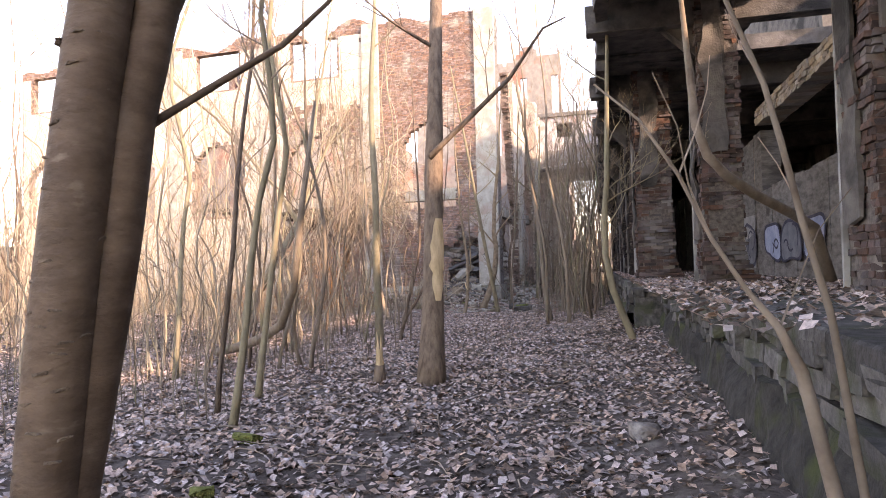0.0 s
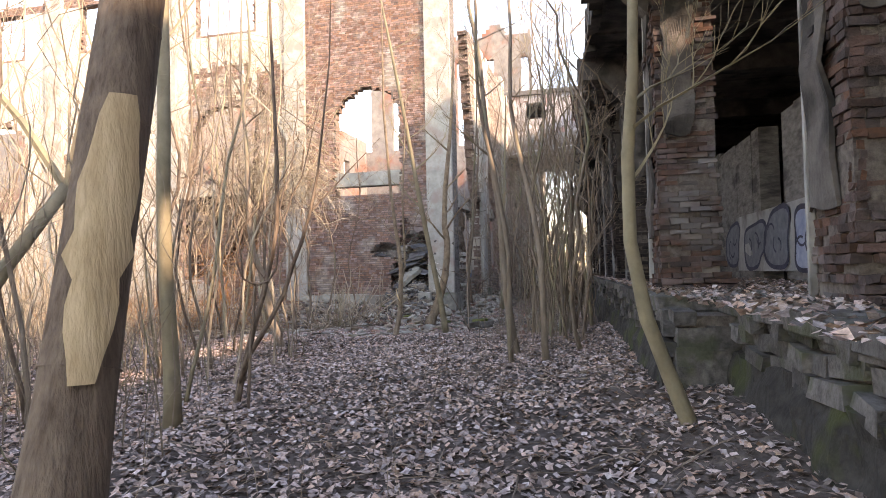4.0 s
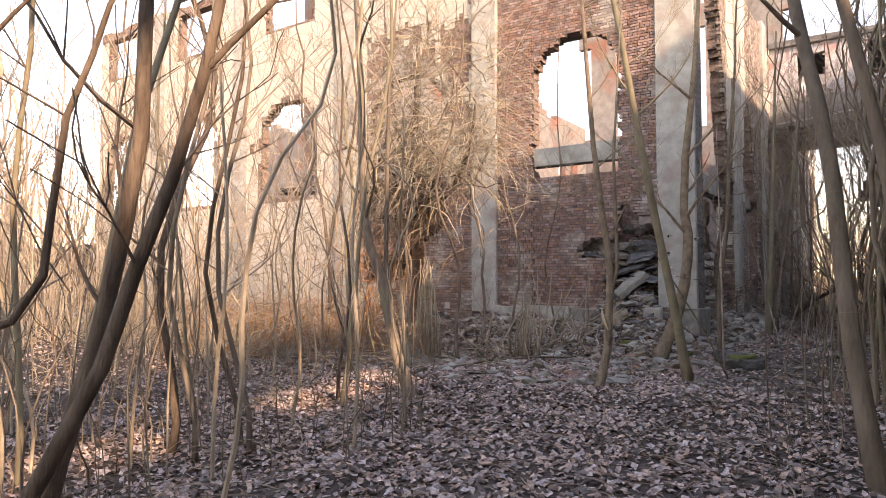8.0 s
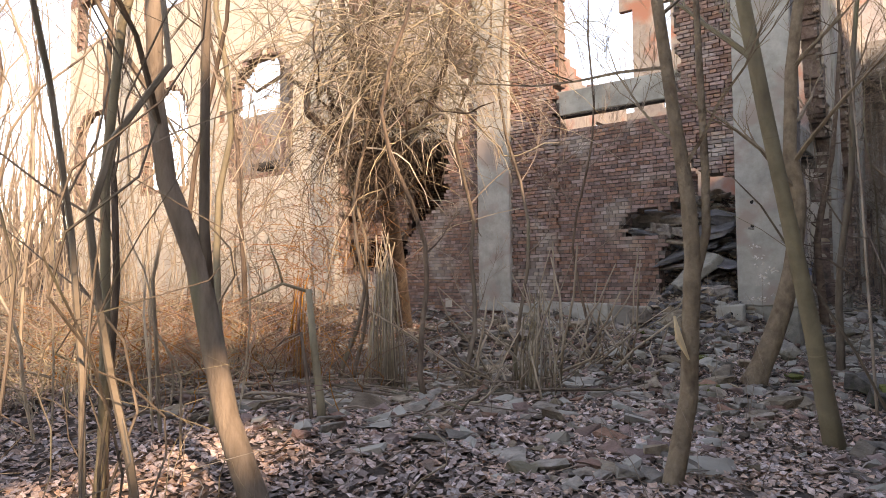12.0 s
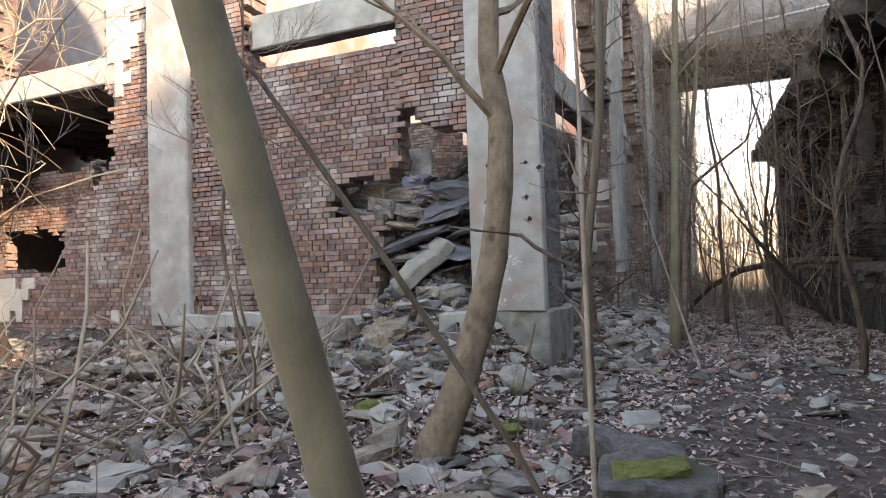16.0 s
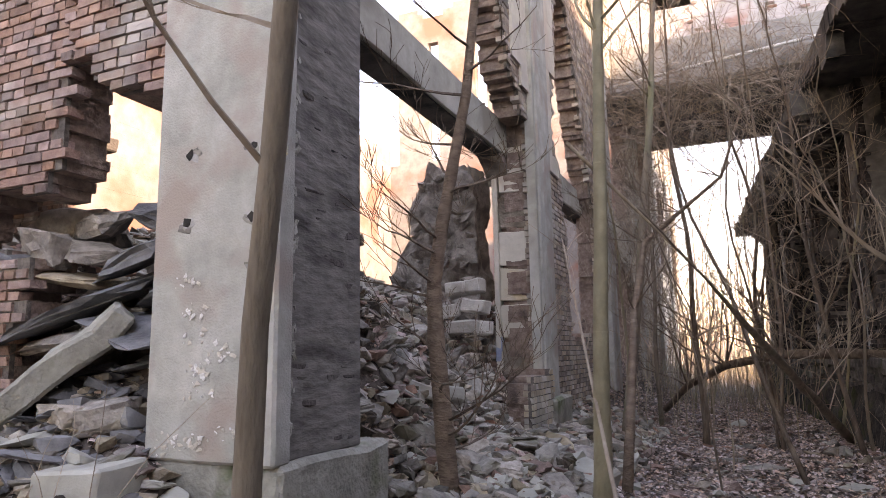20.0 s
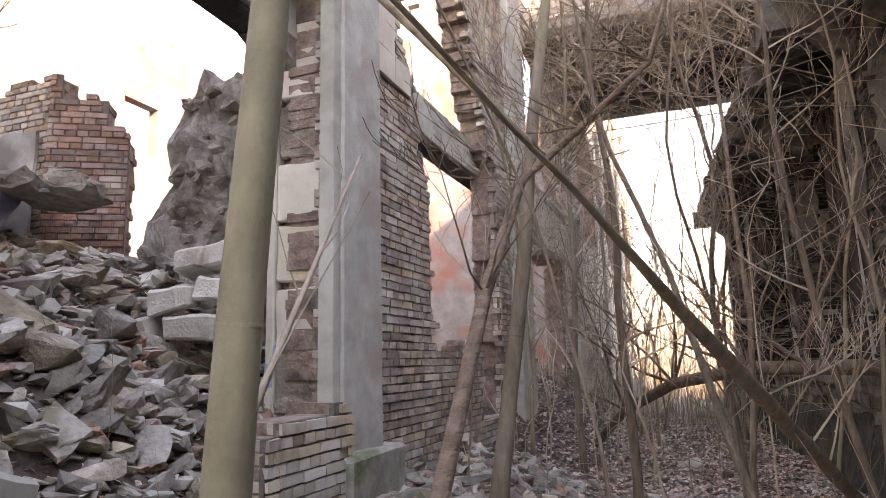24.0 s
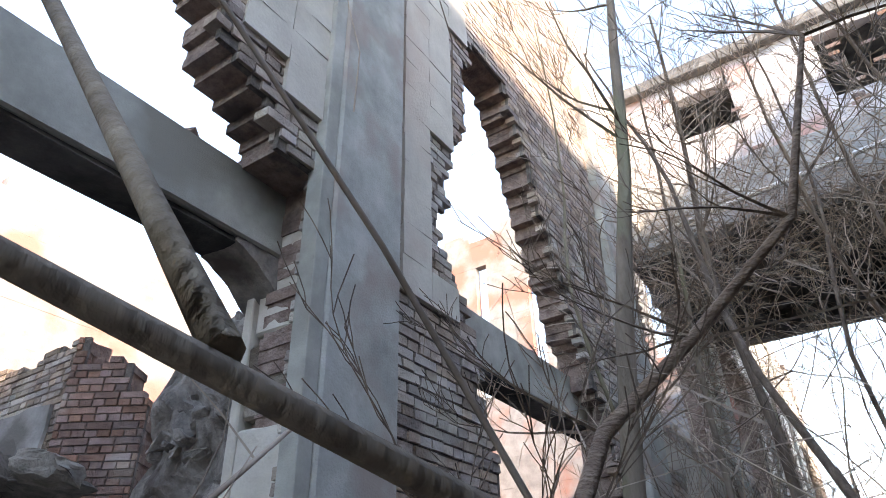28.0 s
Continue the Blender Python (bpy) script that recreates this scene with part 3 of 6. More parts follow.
# ---------------------------------------------------------------- far walls of the hall
def plain_wall(name, label, m, length, z0, z1, thick, solid, material, cell=0.35):
    root = thing(name, label, "wall", kind="structure")
    root.matrix_basis = m
    s = Soup()
    z = z0
    while z < z1:
        run, u = None, 0.0
        while u <= length + cell:
            ok = u < length and solid(u, z)
            if ok and run is None:
                run = u
            if not ok and run is not None:
                s.box(run, min(u, length), rng.uniform(-0.006, 0.006), thick, z, z + cell)
                run = None
            u += cell
        z += cell
    piece("wall_panel", s.mesh("wall_panel", material), root)
    return root


def far_solid(u, z):
    if z > 12.2 + 1.2 * nz(u * 0.3, 4):
        return False
    k = u % 6.4
    return not (u > 15 and 2.9 < k < 4.1 and 8.2 < z < 10.0)


plain_wall("wall_west", "sunlit pink and white plastered wall inside the hall", pose(-14.0, 0.6, 0, 0, 0, 90), 27, 0.5, 13.5, 0.4, far_solid, WALL_PINK)
plain_wall("wall_back", "pale plastered back wall of the roofless hall with tall slots", pose(-14.4, 27.6, 0), 14.0, 0.5, 21.5, 0.4,
           lambda u, z: z < 20.0 + 1.4 * nz(u * 0.5, 4) and not (11.5 < z < 18.2 and u % 2.6 < 0.62), WALL_PINK, 0.3)
plain_wall("wall_hall_west", "sunlit pale wall behind the western windows", pose(-38.0, 14.0, 0), 23.6, 0.5, 13.0, 0.4, lambda u, z: z < 11.8 + 1.0 * nz(u * 0.4, 8), WALL_PINK)

# plaster still clinging to the western bays
skin = Soup()
for k in range(119):
    for j in range(62):
        x, z = -27.9 + k * 0.18, 0.8 + j * 0.20
        if x < -6.6 and nz(x * 0.45, z * 0.4, 21) + 0.25 * nz(x * 2, z * 2, 5) + rng.uniform(-0.13, 0.13) > (-0.75 if x < -10.9 else -0.1 if z > 7 else 0.3) and all(front_solid(x + 28 + a, z + b) for a in (0, 0.18) for b in (0, 0.20)):
            skin.box(x + 28, x + 28.18, -0.025, 0.03, z, z + 0.20, 0.004)
tagged(piece("plaster_coat", skin.mesh("plaster_coat", PLASTER), wall_front), "peeling pale plaster", kind="stuff")
skin = Soup()
for k in range(6):
    for j in range(26):
        y, z = (6.45 if k < 3 else 4.5) + 0.36 * (k % 3), 4.3 + j * 0.28
        if nz(y * 0.7, z * 0.6, 33) > -0.5 and all(side_solid(y - 1.1 + a, z + b) for a in (0, 0.36) for b in (0, 0.28)):
            skin.box(y - 1.1, y - 1.1 + 0.36, -0.03, 0.03, z, z + 0.28, 0.006)
for k in range(54):
    for j in range(26):
        y, z = 11.9 + k * 0.36, 0.8 + j * 0.42
        if nz(y * 0.5, z * 0.4, 31) > -0.2 and all(side_solid(y - 1.1 + a, z + b) for a in (0, 0.36) for b in (0, 0.42)):
            skin.box(y - 1.1, y - 1.1 + 0.36, -0.022, 0.03, z, z + 0.42, 0.004)
tagged(piece("plaster_coat", skin.mesh("plaster_coat", PLASTER), wall_side), "peeling pale plaster", kind="stuff")

# ---------------------------------------------------------------- enclosed bridge
bridge = thing("enclosed_bridge", "ruined enclosed bridge between the two buildings", "bridge", at=(2.4, 13.5, 0))
for nm, sx, sy, sz, at, m in (("deck", 5.8, 5.2, 0.35, (0, 2.7, 8.0), CONCRETE_DARKEST), ("edge_beam", 5.9, 0.4, 1.15, (0, 0.0, 7.98), PLASTER_GREY), ("edge_beam", 5.9, 0.4, 1.15, (0, 5.2, 7.98), CONCRETE_DARK),
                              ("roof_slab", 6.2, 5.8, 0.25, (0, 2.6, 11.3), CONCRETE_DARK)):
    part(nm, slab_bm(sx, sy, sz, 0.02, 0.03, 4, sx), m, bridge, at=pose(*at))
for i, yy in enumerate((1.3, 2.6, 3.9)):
    part("cross_beam", slab_bm(5.8, 0.22, 0.4, 0.01, 0.02, 2, i), CONCRETE_DARKEST, bridge, at=pose(0, yy, 7.62))
for yy in (0.0, 5.2):
    # piers, then a breast and a lintel for each broken window
    for i, (x0, x1) in enumerate(((-2.9, -1.45), (-0.45, 1.0), (2.45, 2.95))):
        part("wall_pier", slab_bm(x1 - x0, 0.26, 2.2, 0.01, 0.03, 4, i + yy), PLASTER_PINK, bridge, "pink and white flaking plaster", at=pose((x0 + x1) / 2, yy, 9.12))
    for i, (x0, x1, low, high) in enumerate(((-1.45, -0.45, 0.85, 0.42), (1.0, 2.45, 0.6, 0.25))):
        part("breast_wall", slab_bm(x1 - x0, 0.24, low, 0.01, 0.05, 4, i + yy), PLASTER_PINK, bridge, at=pose((x0 + x1) / 2, yy, 9.12))
        part("lintel", slab_bm(x1 - x0, 0.24, high, 0.01, 0.05, 4, i + yy), PLASTER_PINK, bridge, at=pose((x0 + x1) / 2, yy, 11.31 - high))
for i in range(26):
    # bricks laid bare round the broken windows
    x = rng.choice((-1.5, -0.42, 1.0, 1.3, 1.7, 2.1, 2.45)) + rng.uniform(-0.12, 0.12)
    part("bare_brick", slab_bm(rng.uniform(0.12, 0.26), 0.02, 0.07, 0.0, 0.01, 1, i), BRICK, bridge, "bare red brick", at=pose(x, -0.145, 9.2 + rng.random() * 1.9))
s = Soup()
s.tube([(-2.4, -0.5, 8.02), (0.0, -0.51, 8.24), (2.5, -0.5, 8.44)], [0.045, 0.045, 0.045], 8)
piece("pipe", s.mesh("pipe", PLASTER_WHITE, True), bridge, label="pale pipe along the bridge")

# ---------------------------------------------------------------- platform building
PB = pose(5.93, -13.5, 0, 0, 0, 3.9)
TOP = 1.38
plat = thing("loading_platform", "rough stone loading platform with a concrete edge", "platform", kind="structure")
plat.matrix_basis = PB
s = Soup()
s.box(0.07, 8.0, -2.2, 40, -0.6, TOP - 0.17)
s.box(0.67, 8.0, -24, -2.2, -0.6, TOP - 0.17)


def step_x(ly):
    return 0.6 if ly < -2.2 else 0.0


piece("fill", s.mesh("fill", MORTAR), plat)
y = -24.0
i = 0
while y < 40:
    w = rng.uniform(1.4, 2.3)
    bm = slab_bm(1.6, w - 0.015, 0.17, 0.015, 0.03, 3, i)
    part("edge_slab", bm, STONE, plat, at=pose(0.74 + step_x(y + 0.3), y + w / 2, TOP - 0.17 + rng.uniform(-0.01, 0.01), rng.uniform(-0.4, 0.4), rng.uniform(-0.6, 0.6), 0))
    y += w
    i += 1
bm = slab_bm(6.6, 64, 0.14, 0.0)
part("deck", bm, SOIL, plat, "littered deck", at=pose(4.8, 8, TOP - 0.15))
shared = []
for i in range(9):
    st = Soup()
    st.box(-0.5, 0.5, -0.5, 0.5, -0.5, 0.5, 0.085)
    shared.append(st.mesh("stone", STONE))
rest = Soup()
z, count = 0.84, 0
while z < TOP - 0.2:
    h = rng.uniform(0.09, 0.17)
    y = -23.0
    while y < 39:
        w = rng.uniform(0.14, 0.62)
        me = rng.choice(shared)
        m = pose(0.07 + step_x(y + w / 2) + rng.uniform(-0.06, 0.04), y + w / 2, z + h / 2 + rng.uniform(-0.02, 0.02), rng.uniform(-6, 6), 0, rng.uniform(-4, 4)) @ Matrix.Diagonal((0.20, w * 0.96, h * 0.93, 1))
        if -8 < y < 5 and count < 295:
            piece("stone", me, plat, m)
            count += 1
        else:
            rest.add([tuple(m @ v.co) for v in me.vertices], [tuple(p.vertices) for p in me.polygons])
        y += w
    z += h
for j in range(6):
    for q in range(2):
        me = rng.choice(shared)
        piece("stone", me, plat, pose(0.2 + 0.3 * q, -2.2, -0.05 + j * 0.19 + 0.1, 0, 0, rng.uniform(-5, 5)) @ Matrix.Diagonal((0.34, 0.2, 0.22, 1)))
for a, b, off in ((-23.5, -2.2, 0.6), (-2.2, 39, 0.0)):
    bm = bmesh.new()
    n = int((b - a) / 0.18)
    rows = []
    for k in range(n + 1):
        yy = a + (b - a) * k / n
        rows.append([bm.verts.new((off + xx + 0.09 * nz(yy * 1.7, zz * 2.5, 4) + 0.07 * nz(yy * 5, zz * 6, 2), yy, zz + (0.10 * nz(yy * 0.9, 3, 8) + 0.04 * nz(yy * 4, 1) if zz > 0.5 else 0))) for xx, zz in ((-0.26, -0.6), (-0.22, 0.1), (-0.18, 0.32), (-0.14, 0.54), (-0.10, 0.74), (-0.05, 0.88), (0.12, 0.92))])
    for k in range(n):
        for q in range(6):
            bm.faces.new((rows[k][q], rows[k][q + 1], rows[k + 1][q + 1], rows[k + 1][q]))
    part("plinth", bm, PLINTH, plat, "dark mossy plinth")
tagged(piece("stonework", rest.mesh("stonework", STONE), plat), "rough grey stonework", kind="stuff")


def pier(ly, lx=0.62, w=0.72, d=0.62, tall=4.9, seed=0, material=None):
    """A brick pier of the platform hall, worn away unevenly."""
    root = thing("brick_pier", "dark crumbling brick pier on the platform", "pier", "piers of the platform hall")
    root.matrix_basis = PB @ pose(lx, ly, TOP)
    core, skin = Soup(), Soup()
    z, row = 0.0, 0
    while z < tall:
        e = 0.08 * nz(seed * 3.3, z * 1.5) + 0.05 * nz(seed, z * 6)
        foot = 0.22 * math.exp(-z / 0.28)
        n = 3 if row % 2 else 5
        for j in range(n):
            a, b = -w / 2 + w * j / n, -w / 2 + w * (j + 1) / n
            if rng.random() > 0.1:
                skin.box(-d / 2 - e - rng.uniform(-0.015, 0.02), -d / 2 + 0.1, a + 0.006, b - 0.006, z + 0.006, z + 0.072, 0.009)
        cuts = (0, 0.34, 0.68, 1.0) if row % 2 else (0, 0.17, 0.5, 0.84, 1.0)
        for j in range(len(cuts) - 1):
            a, b = -d / 2 + d * cuts[j], -d / 2 + d * cuts[j + 1]
            if rng.random() > 0.1:
                skin.box(a + 0.006, b - 0.006 + ((foot + rng.uniform(-0.05, 0.03)) if j == len(cuts) - 2 else 0.0), -w / 2 - e - foot * 0.6 - rng.uniform(-0.02, 0.025), -w / 2 + 0.1, z + 0.006, z + 0.072, 0.013)
        z += COURSE
        row += 1
    core.box(-d / 2 + 0.02, d / 2 - 0.02, -w / 2 + 0.02, w / 2 - 0.02, 0, tall)
    piece("core", core.mesh("core", MORTAR), root)
    tagged(piece("brickwork", skin.mesh("brickwork", material or BRICK_DARK), root), "uneven dark red bricks", kind="stuff")
    bm = slab_bm(0.07, 0.05, tall, 0.008, 0.012, 3, seed)
    part("rendered_edge", bm, PLASTER_GREY, root, "strip of pale render", at=pose(-d / 2 - 0.02, w / 2 - 0.01, 0))
    bm = slab_bm(0.04, w * 0.55, tall - 0.9, 0.0, 0.09, 9, seed + 2)
    part("render_coat", slab_bm(d * 0.5, 0.03, tall * 0.55, 0.0, 0.1, 9, seed + 7), CONCRETE_DARKEST, root, "dark patches of old render", at=pose(-d * 0.14, -w / 2 - 0.05, tall * 0.45))
    part("render_coat", bm, CONCRETE_DARKEST, root, "dark patches of old render", at=pose(-d / 2 - 0.035, w * 0.14, 0.75))
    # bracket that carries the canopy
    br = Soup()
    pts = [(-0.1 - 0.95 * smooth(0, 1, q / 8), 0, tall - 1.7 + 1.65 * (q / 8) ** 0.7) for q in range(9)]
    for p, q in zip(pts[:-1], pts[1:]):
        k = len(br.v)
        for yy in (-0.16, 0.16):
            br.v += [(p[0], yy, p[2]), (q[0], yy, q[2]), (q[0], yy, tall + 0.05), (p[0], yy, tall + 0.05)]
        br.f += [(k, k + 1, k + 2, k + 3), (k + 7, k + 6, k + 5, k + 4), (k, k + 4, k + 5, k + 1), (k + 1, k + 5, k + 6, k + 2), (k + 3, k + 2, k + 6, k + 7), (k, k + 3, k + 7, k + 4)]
    piece("bracket", br.mesh("bracket", CONCRETE_DARKEST), root, label="curved concrete canopy bracket")
    return root


pier(-7.9, 2.35, 0.85, 0.66, 4.9, 3)
pier(-3.2, 1.45, 0.85, 0.66, 4.9, 4)
# all but the first take the blacker brick, their shade put into its colour
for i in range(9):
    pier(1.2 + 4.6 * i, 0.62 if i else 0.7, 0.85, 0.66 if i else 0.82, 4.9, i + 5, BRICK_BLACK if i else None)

canopy = thing("canopy_roof", "heavy dark concrete canopy with a ragged edge", "roof", kind="structure")
canopy.matrix_basis = PB
s = Soup()
y = -24.0
while y < 38.2:
    w = rng.uniform(0.25, 0.7)
    s.box(-0.52 + (0.16 if y < 1 else 0.05) * nz(y * 0.7, 2) + rng.uniform(-0.02, 0.02), 2.35 if -13 < y < -0.6 else 8.3, y, y + w, 6.28 + rng.uniform(-0.03, 0.03), 6.6 + rng.uniform(-0.02, 0.02))
    y += w
piece("roof_deck", s.mesh("roof_deck", CONCRETE_DARKEST), canopy)
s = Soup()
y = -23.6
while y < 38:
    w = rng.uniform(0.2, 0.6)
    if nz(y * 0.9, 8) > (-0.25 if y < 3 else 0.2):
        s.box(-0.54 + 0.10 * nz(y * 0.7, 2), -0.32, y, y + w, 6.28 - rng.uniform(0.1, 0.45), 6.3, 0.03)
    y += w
piece("ragged_fascia", s.mesh("ragged_fascia", CONCRETE_DARKEST), canopy, label="broken hanging fascia")
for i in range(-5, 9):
    part("roof_beam", slab_bm(8.6, 0.32, 0.5, 0.01, 0.03, 3, i), CONCRETE_DARKEST, canopy, at=pose(3.6, 1.2 + 4.6 * i, 5.82))

inner = thing("wall_inner", "grey rendered rubble wall with faded graffiti under the canopy", "wall", kind="structure")
inner.matrix_basis = PB
s = Soup()
y = -24.0
while y < 30:
    w = rng.uniform(0.4, 0.9)
    if not (6.0 < (y + 16) % 14 < 7.3):
        s.box(3.0 + rng.uniform(-0.02, 0.02), 3.4, y, y + w, TOP - 0.1, (3.35 if -5.6 < y < 0.1 else 4.6) + 0.12 * nz(y, 5) + rng.uniform(-0.04, 0.04))
    y += w
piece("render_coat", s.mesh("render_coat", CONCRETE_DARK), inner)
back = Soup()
# two unseen upper blocks, sized so their shadow covers the front wall's near end
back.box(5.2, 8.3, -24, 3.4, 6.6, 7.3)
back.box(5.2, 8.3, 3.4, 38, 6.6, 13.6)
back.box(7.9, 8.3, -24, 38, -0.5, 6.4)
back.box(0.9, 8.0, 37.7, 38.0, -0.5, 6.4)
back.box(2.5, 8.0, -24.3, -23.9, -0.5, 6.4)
piece("rear_wall", back.mesh("rear_wall", CONCRETE_DARKEST), inner, label="near-black rear wall with unseen upper blocks added for shade")
# dark boarding between the farther piers
boards = thing("board_wall", "near-black upright boarding between the farther piers", "wall", kind="structure")
boards.matrix_basis = PB
y = 10.4
while y < 37.5:
    w = rng.uniform(0.2, 0.4)
    s = Soup()
    low = TOP + (rng.uniform(1.2, 2.6) if rng.random() < 0.06 else 0.0)
    x = 0.9 + rng.uniform(-0.05, 0.05)
    s.box(x, x + 0.05, y + 0.006, y + w - 0.006, low, 5.9 + rng.uniform(-0.1, 0.1), 0.012)
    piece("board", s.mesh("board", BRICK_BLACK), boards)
    y += w + (0.12 if rng.random() < 0.08 else 0.0)
# brick lintel; the daylight on it is put into the pale brick colour
lintel = Soup()
for k in range(24):
    for row in range(4):
        lintel.box(2.85 + rng.uniform(-0.02, 0.02), 3.3, -5.9 + 0.26 * k + 0.004 + 0.13 * (row % 2), -5.9 + 0.26 * (k + 1) - 0.006 + 0.13 * (row % 2), 4.72 + 0.09 * row, 4.80 + 0.09 * row, 0.008)
tagged(piece("lintel_band", lintel.mesh("lintel_band", BRICK_PALE), inner), "band of bricks over the opening, coloured pale as if lit from above", kind="stuff")
# painted bubble shapes with dark outlines, too worn to read


def bubble(ly, z, w, h, fill, seed):
    """A rounded painted shape: pale fill, dark outline and a few inner strokes."""
    g = random.Random(seed)
    n = 30
    rim = []
    for q in range(n):
        a = 2 * math.pi * q / n
        k = 1 + 0.16 * math.sin(2 * a + seed) + 0.10 * math.sin(3 * a + 2 * seed)
        ca, sa = math.cos(a), math.sin(a)
        rim.append((abs(ca) ** 0.7 * (1 if ca > 0 else -1) * w / 2 * k, abs(sa) ** 0.7 * (1 if sa > 0 else -1) * h / 2 * k))
    s = Soup()
    s.v = [(0, 0, 0)] + [(0, y, zz) for y, zz in rim]
    s.f = [(0, 1 + q, 1 + (q + 1) % n) for q in range(n)]
    piece("graffiti_fill", s.mesh("graffiti_fill", fill), inner, pose(2.958, ly, z), "worn pale spray paint")
    s = Soup()
    for k, (y, zz) in enumerate(rim):
        s.v += [(0, y * 0.94, zz * 0.92), (0, y * 1.06, zz * 1.08)]
    s.f = [(2 * q, 2 * q + 1, (2 * q + 3) % (2 * n), (2 * q + 2) % (2 * n)) for q in range(n)]
    for _ in range(3):
        a0, rr, cy, cz = g.uniform(0, 6.28), g.uniform(0.12, 0.3) * h, g.uniform(-0.25, 0.25) * w, g.uniform(-0.2, 0.2) * h
        k = len(s.v)
        for q in range(11):
            a = a0 + 2.4 * q / 10
            for e in (rr - 0.02, rr + 0.025):
                s.v.append((0, cy + e * math.cos(a) * 1.2, cz + e * math.sin(a)))
        s.f += [(k + 2 * q, k + 2 * q + 1, k + 2 * q + 3, k + 2 * q + 2) for q in range(10)]
    piece("graffiti_outline", s.mesh("graffiti_outline", PAINT_DARK), inner, pose(2.952, ly, z), "dark looping spray paint")


for k, (ly, z, w, h, m) in enumerate(((6.3, 2.15, 1.6, 0.95, PAINT_PALE), (4.7, 2.2, 1.7, 1.0, PAINT_PALE), (3.1, 2.1, 1.3, 0.95, PAINT_BLUE), (1.8, 2.15, 1.1, 0.9, PAINT_PALE), (-0.3, 2.15, 1.2, 0.8, PAINT_BLUE), (-1.6, 2.1, 1.2, 0.85, PAINT_PALE), (-3.0, 2.15, 1.1, 0.75, PAINT_BLUE), (8.2, 2.2, 1.4, 0.9, PAINT_PALE))):
    bubble(ly, z, w, h, m, 3 + k)
part("pale_coat", slab_bm(0.012, 6.4, 1.25, 0.0, 0.03, 5, 7), PLASTER_GREY, inner, "smooth grey plaster band", at=pose(2.972, 4.6, TOP + 0.2))

# ---------------------------------------------------------------- rubble
def rubble_set(n, kinds, seed):
    return [(chunk_mesh(nm, m, 1, 1, 1, seed + i, k, 2), chunk_mesh(nm, m, 1, 1, 1, seed + i, 13)) for i in range(n) for nm, m, k in kinds]


R_KINDS = rubble_set(5, (("broken_stone", RUBBLE, 16), ("broken_brick", BRICK, 12), ("broken_slab", SLAB_GREY, 12), ("concrete_lump", CONCRETE, 14)), 300)


def rubble_heap(name, label, n_single, n_small, place, seed, kinds=None):
    """A heap: the larger pieces are parts, the small debris is joined."""
    r = random.Random(seed)
    kinds = kinds or R_KINDS
    root = thing(name, label, "rubble")
    for _ in range(n_single):
        x, y = place(r)
        if x < -4.5 and y > 0.8:
            x *= 0.55
        me = r.choice(kinds)[0]
        a = 0.12 + 0.34 * r.random() ** 1.5
        b, c = a * r.uniform(0.5, 0.9), a * r.uniform(0.18, 0.42)
        if me.name.startswith("broken_brick"):
            a, b, c = 0.25, 0.13, 0.09
        if me.name.startswith("broken_slab"):
            a, b, c = a * 1.3, b * 1.2, c * 0.5
        piece(me.name.split(".")[0], me, root, pose(x, y, ground_z(x, y) + c * 0.3, r.uniform(-13, 13), r.uniform(-13, 13), r.uniform(0, 360)) @ Matrix.Diagonal((a, b, c, 1)))
    groups = {}
    for _ in range(n_small):
        x, y = place(r)
        me = r.choice(kinds)[1]
        a = 0.03 + 0.25 * r.random() ** 2.0
        m = pose(x, y, ground_z(x, y) + a * 0.12, r.uniform(-24, 24), r.uniform(-24, 24), r.uniform(0, 360)) @ Matrix.Diagonal((a, a * r.uniform(0.5, 1), a * r.uniform(0.28, 0.5), 1))
        g = groups.setdefault(me.materials[0].name, Soup())
        g.add([tuple(m @ v.co) for v in me.vertices], [tuple(p.vertices) for p in me.polygons])
    for nm, g in groups.items():
        tagged(piece("debris", g.mesh("debris", bpy.data.materials[nm]), root), "small broken debris", kind="stuff")
    return root


rubble_heap("rubble_heap", "heap of bricks, stones and slabs in the open bay", 295, 21000, lambda r: (1.1 - 10.0 * r.random() ** 1.1, r.uniform(1.0, 9.0)), 11)
S_KINDS = rubble_set(6, (("broken_slab", SLAB_GREY, 14), ("broken_slab", RUBBLE, 14), ("broken_slab", RUBBLE_DARK, 12), ("broken_slab", SLAB_GREY, 12)), 800)


def slab_scree(name, label, n, place, seed, size=(0.16, 0.4)):
    r = random.Random(seed)
    root = thing(name, label, "rubble")
    for _ in range(n):
        x, y = place(r)
        a = size[0] + size[1] * r.random() ** 1.4
        e = 0.25
        tx = math.degrees(math.atan2(ground_z(x, y + e) - ground_z(x, y - e), 2 * e))
        ty = -math.degrees(math.atan2(ground_z(x + e, y) - ground_z(x - e, y), 2 * e))
        piece("broken_slab", r.choice(S_KINDS)[0], root, pose(x, y, ground_z(x, y) + 0.05, tx * 0.6 + r.uniform(-14, 14), ty * 0.6 + r.uniform(-14, 14), r.uniform(0, 360)) @ Matrix.Diagonal((a, a * r.uniform(0.45, 0.8), a * r.uniform(0.25, 0.45), 1)))
    return root


slab_scree("slab_scree", "scree of flat broken slabs in the open bay", 280, lambda r: (0.9 - 5.2 * r.random(), r.uniform(1.3, 7.2)), 16)
slab_scree("slab_scree", "slabs and plates spilling out of the bay onto the path", 150, lambda r: (1.0 - 2.0 * r.random() ** 0.9, r.uniform(0.9, 5.2)), 23, (0.1, 0.32))
slab_scree("slab_scree", "flat broken slabs before the front wall", 130, lambda r: (r.uniform(-6.5, 0.8), -4.6 * r.random() ** 1.2 - 0.1), 18)
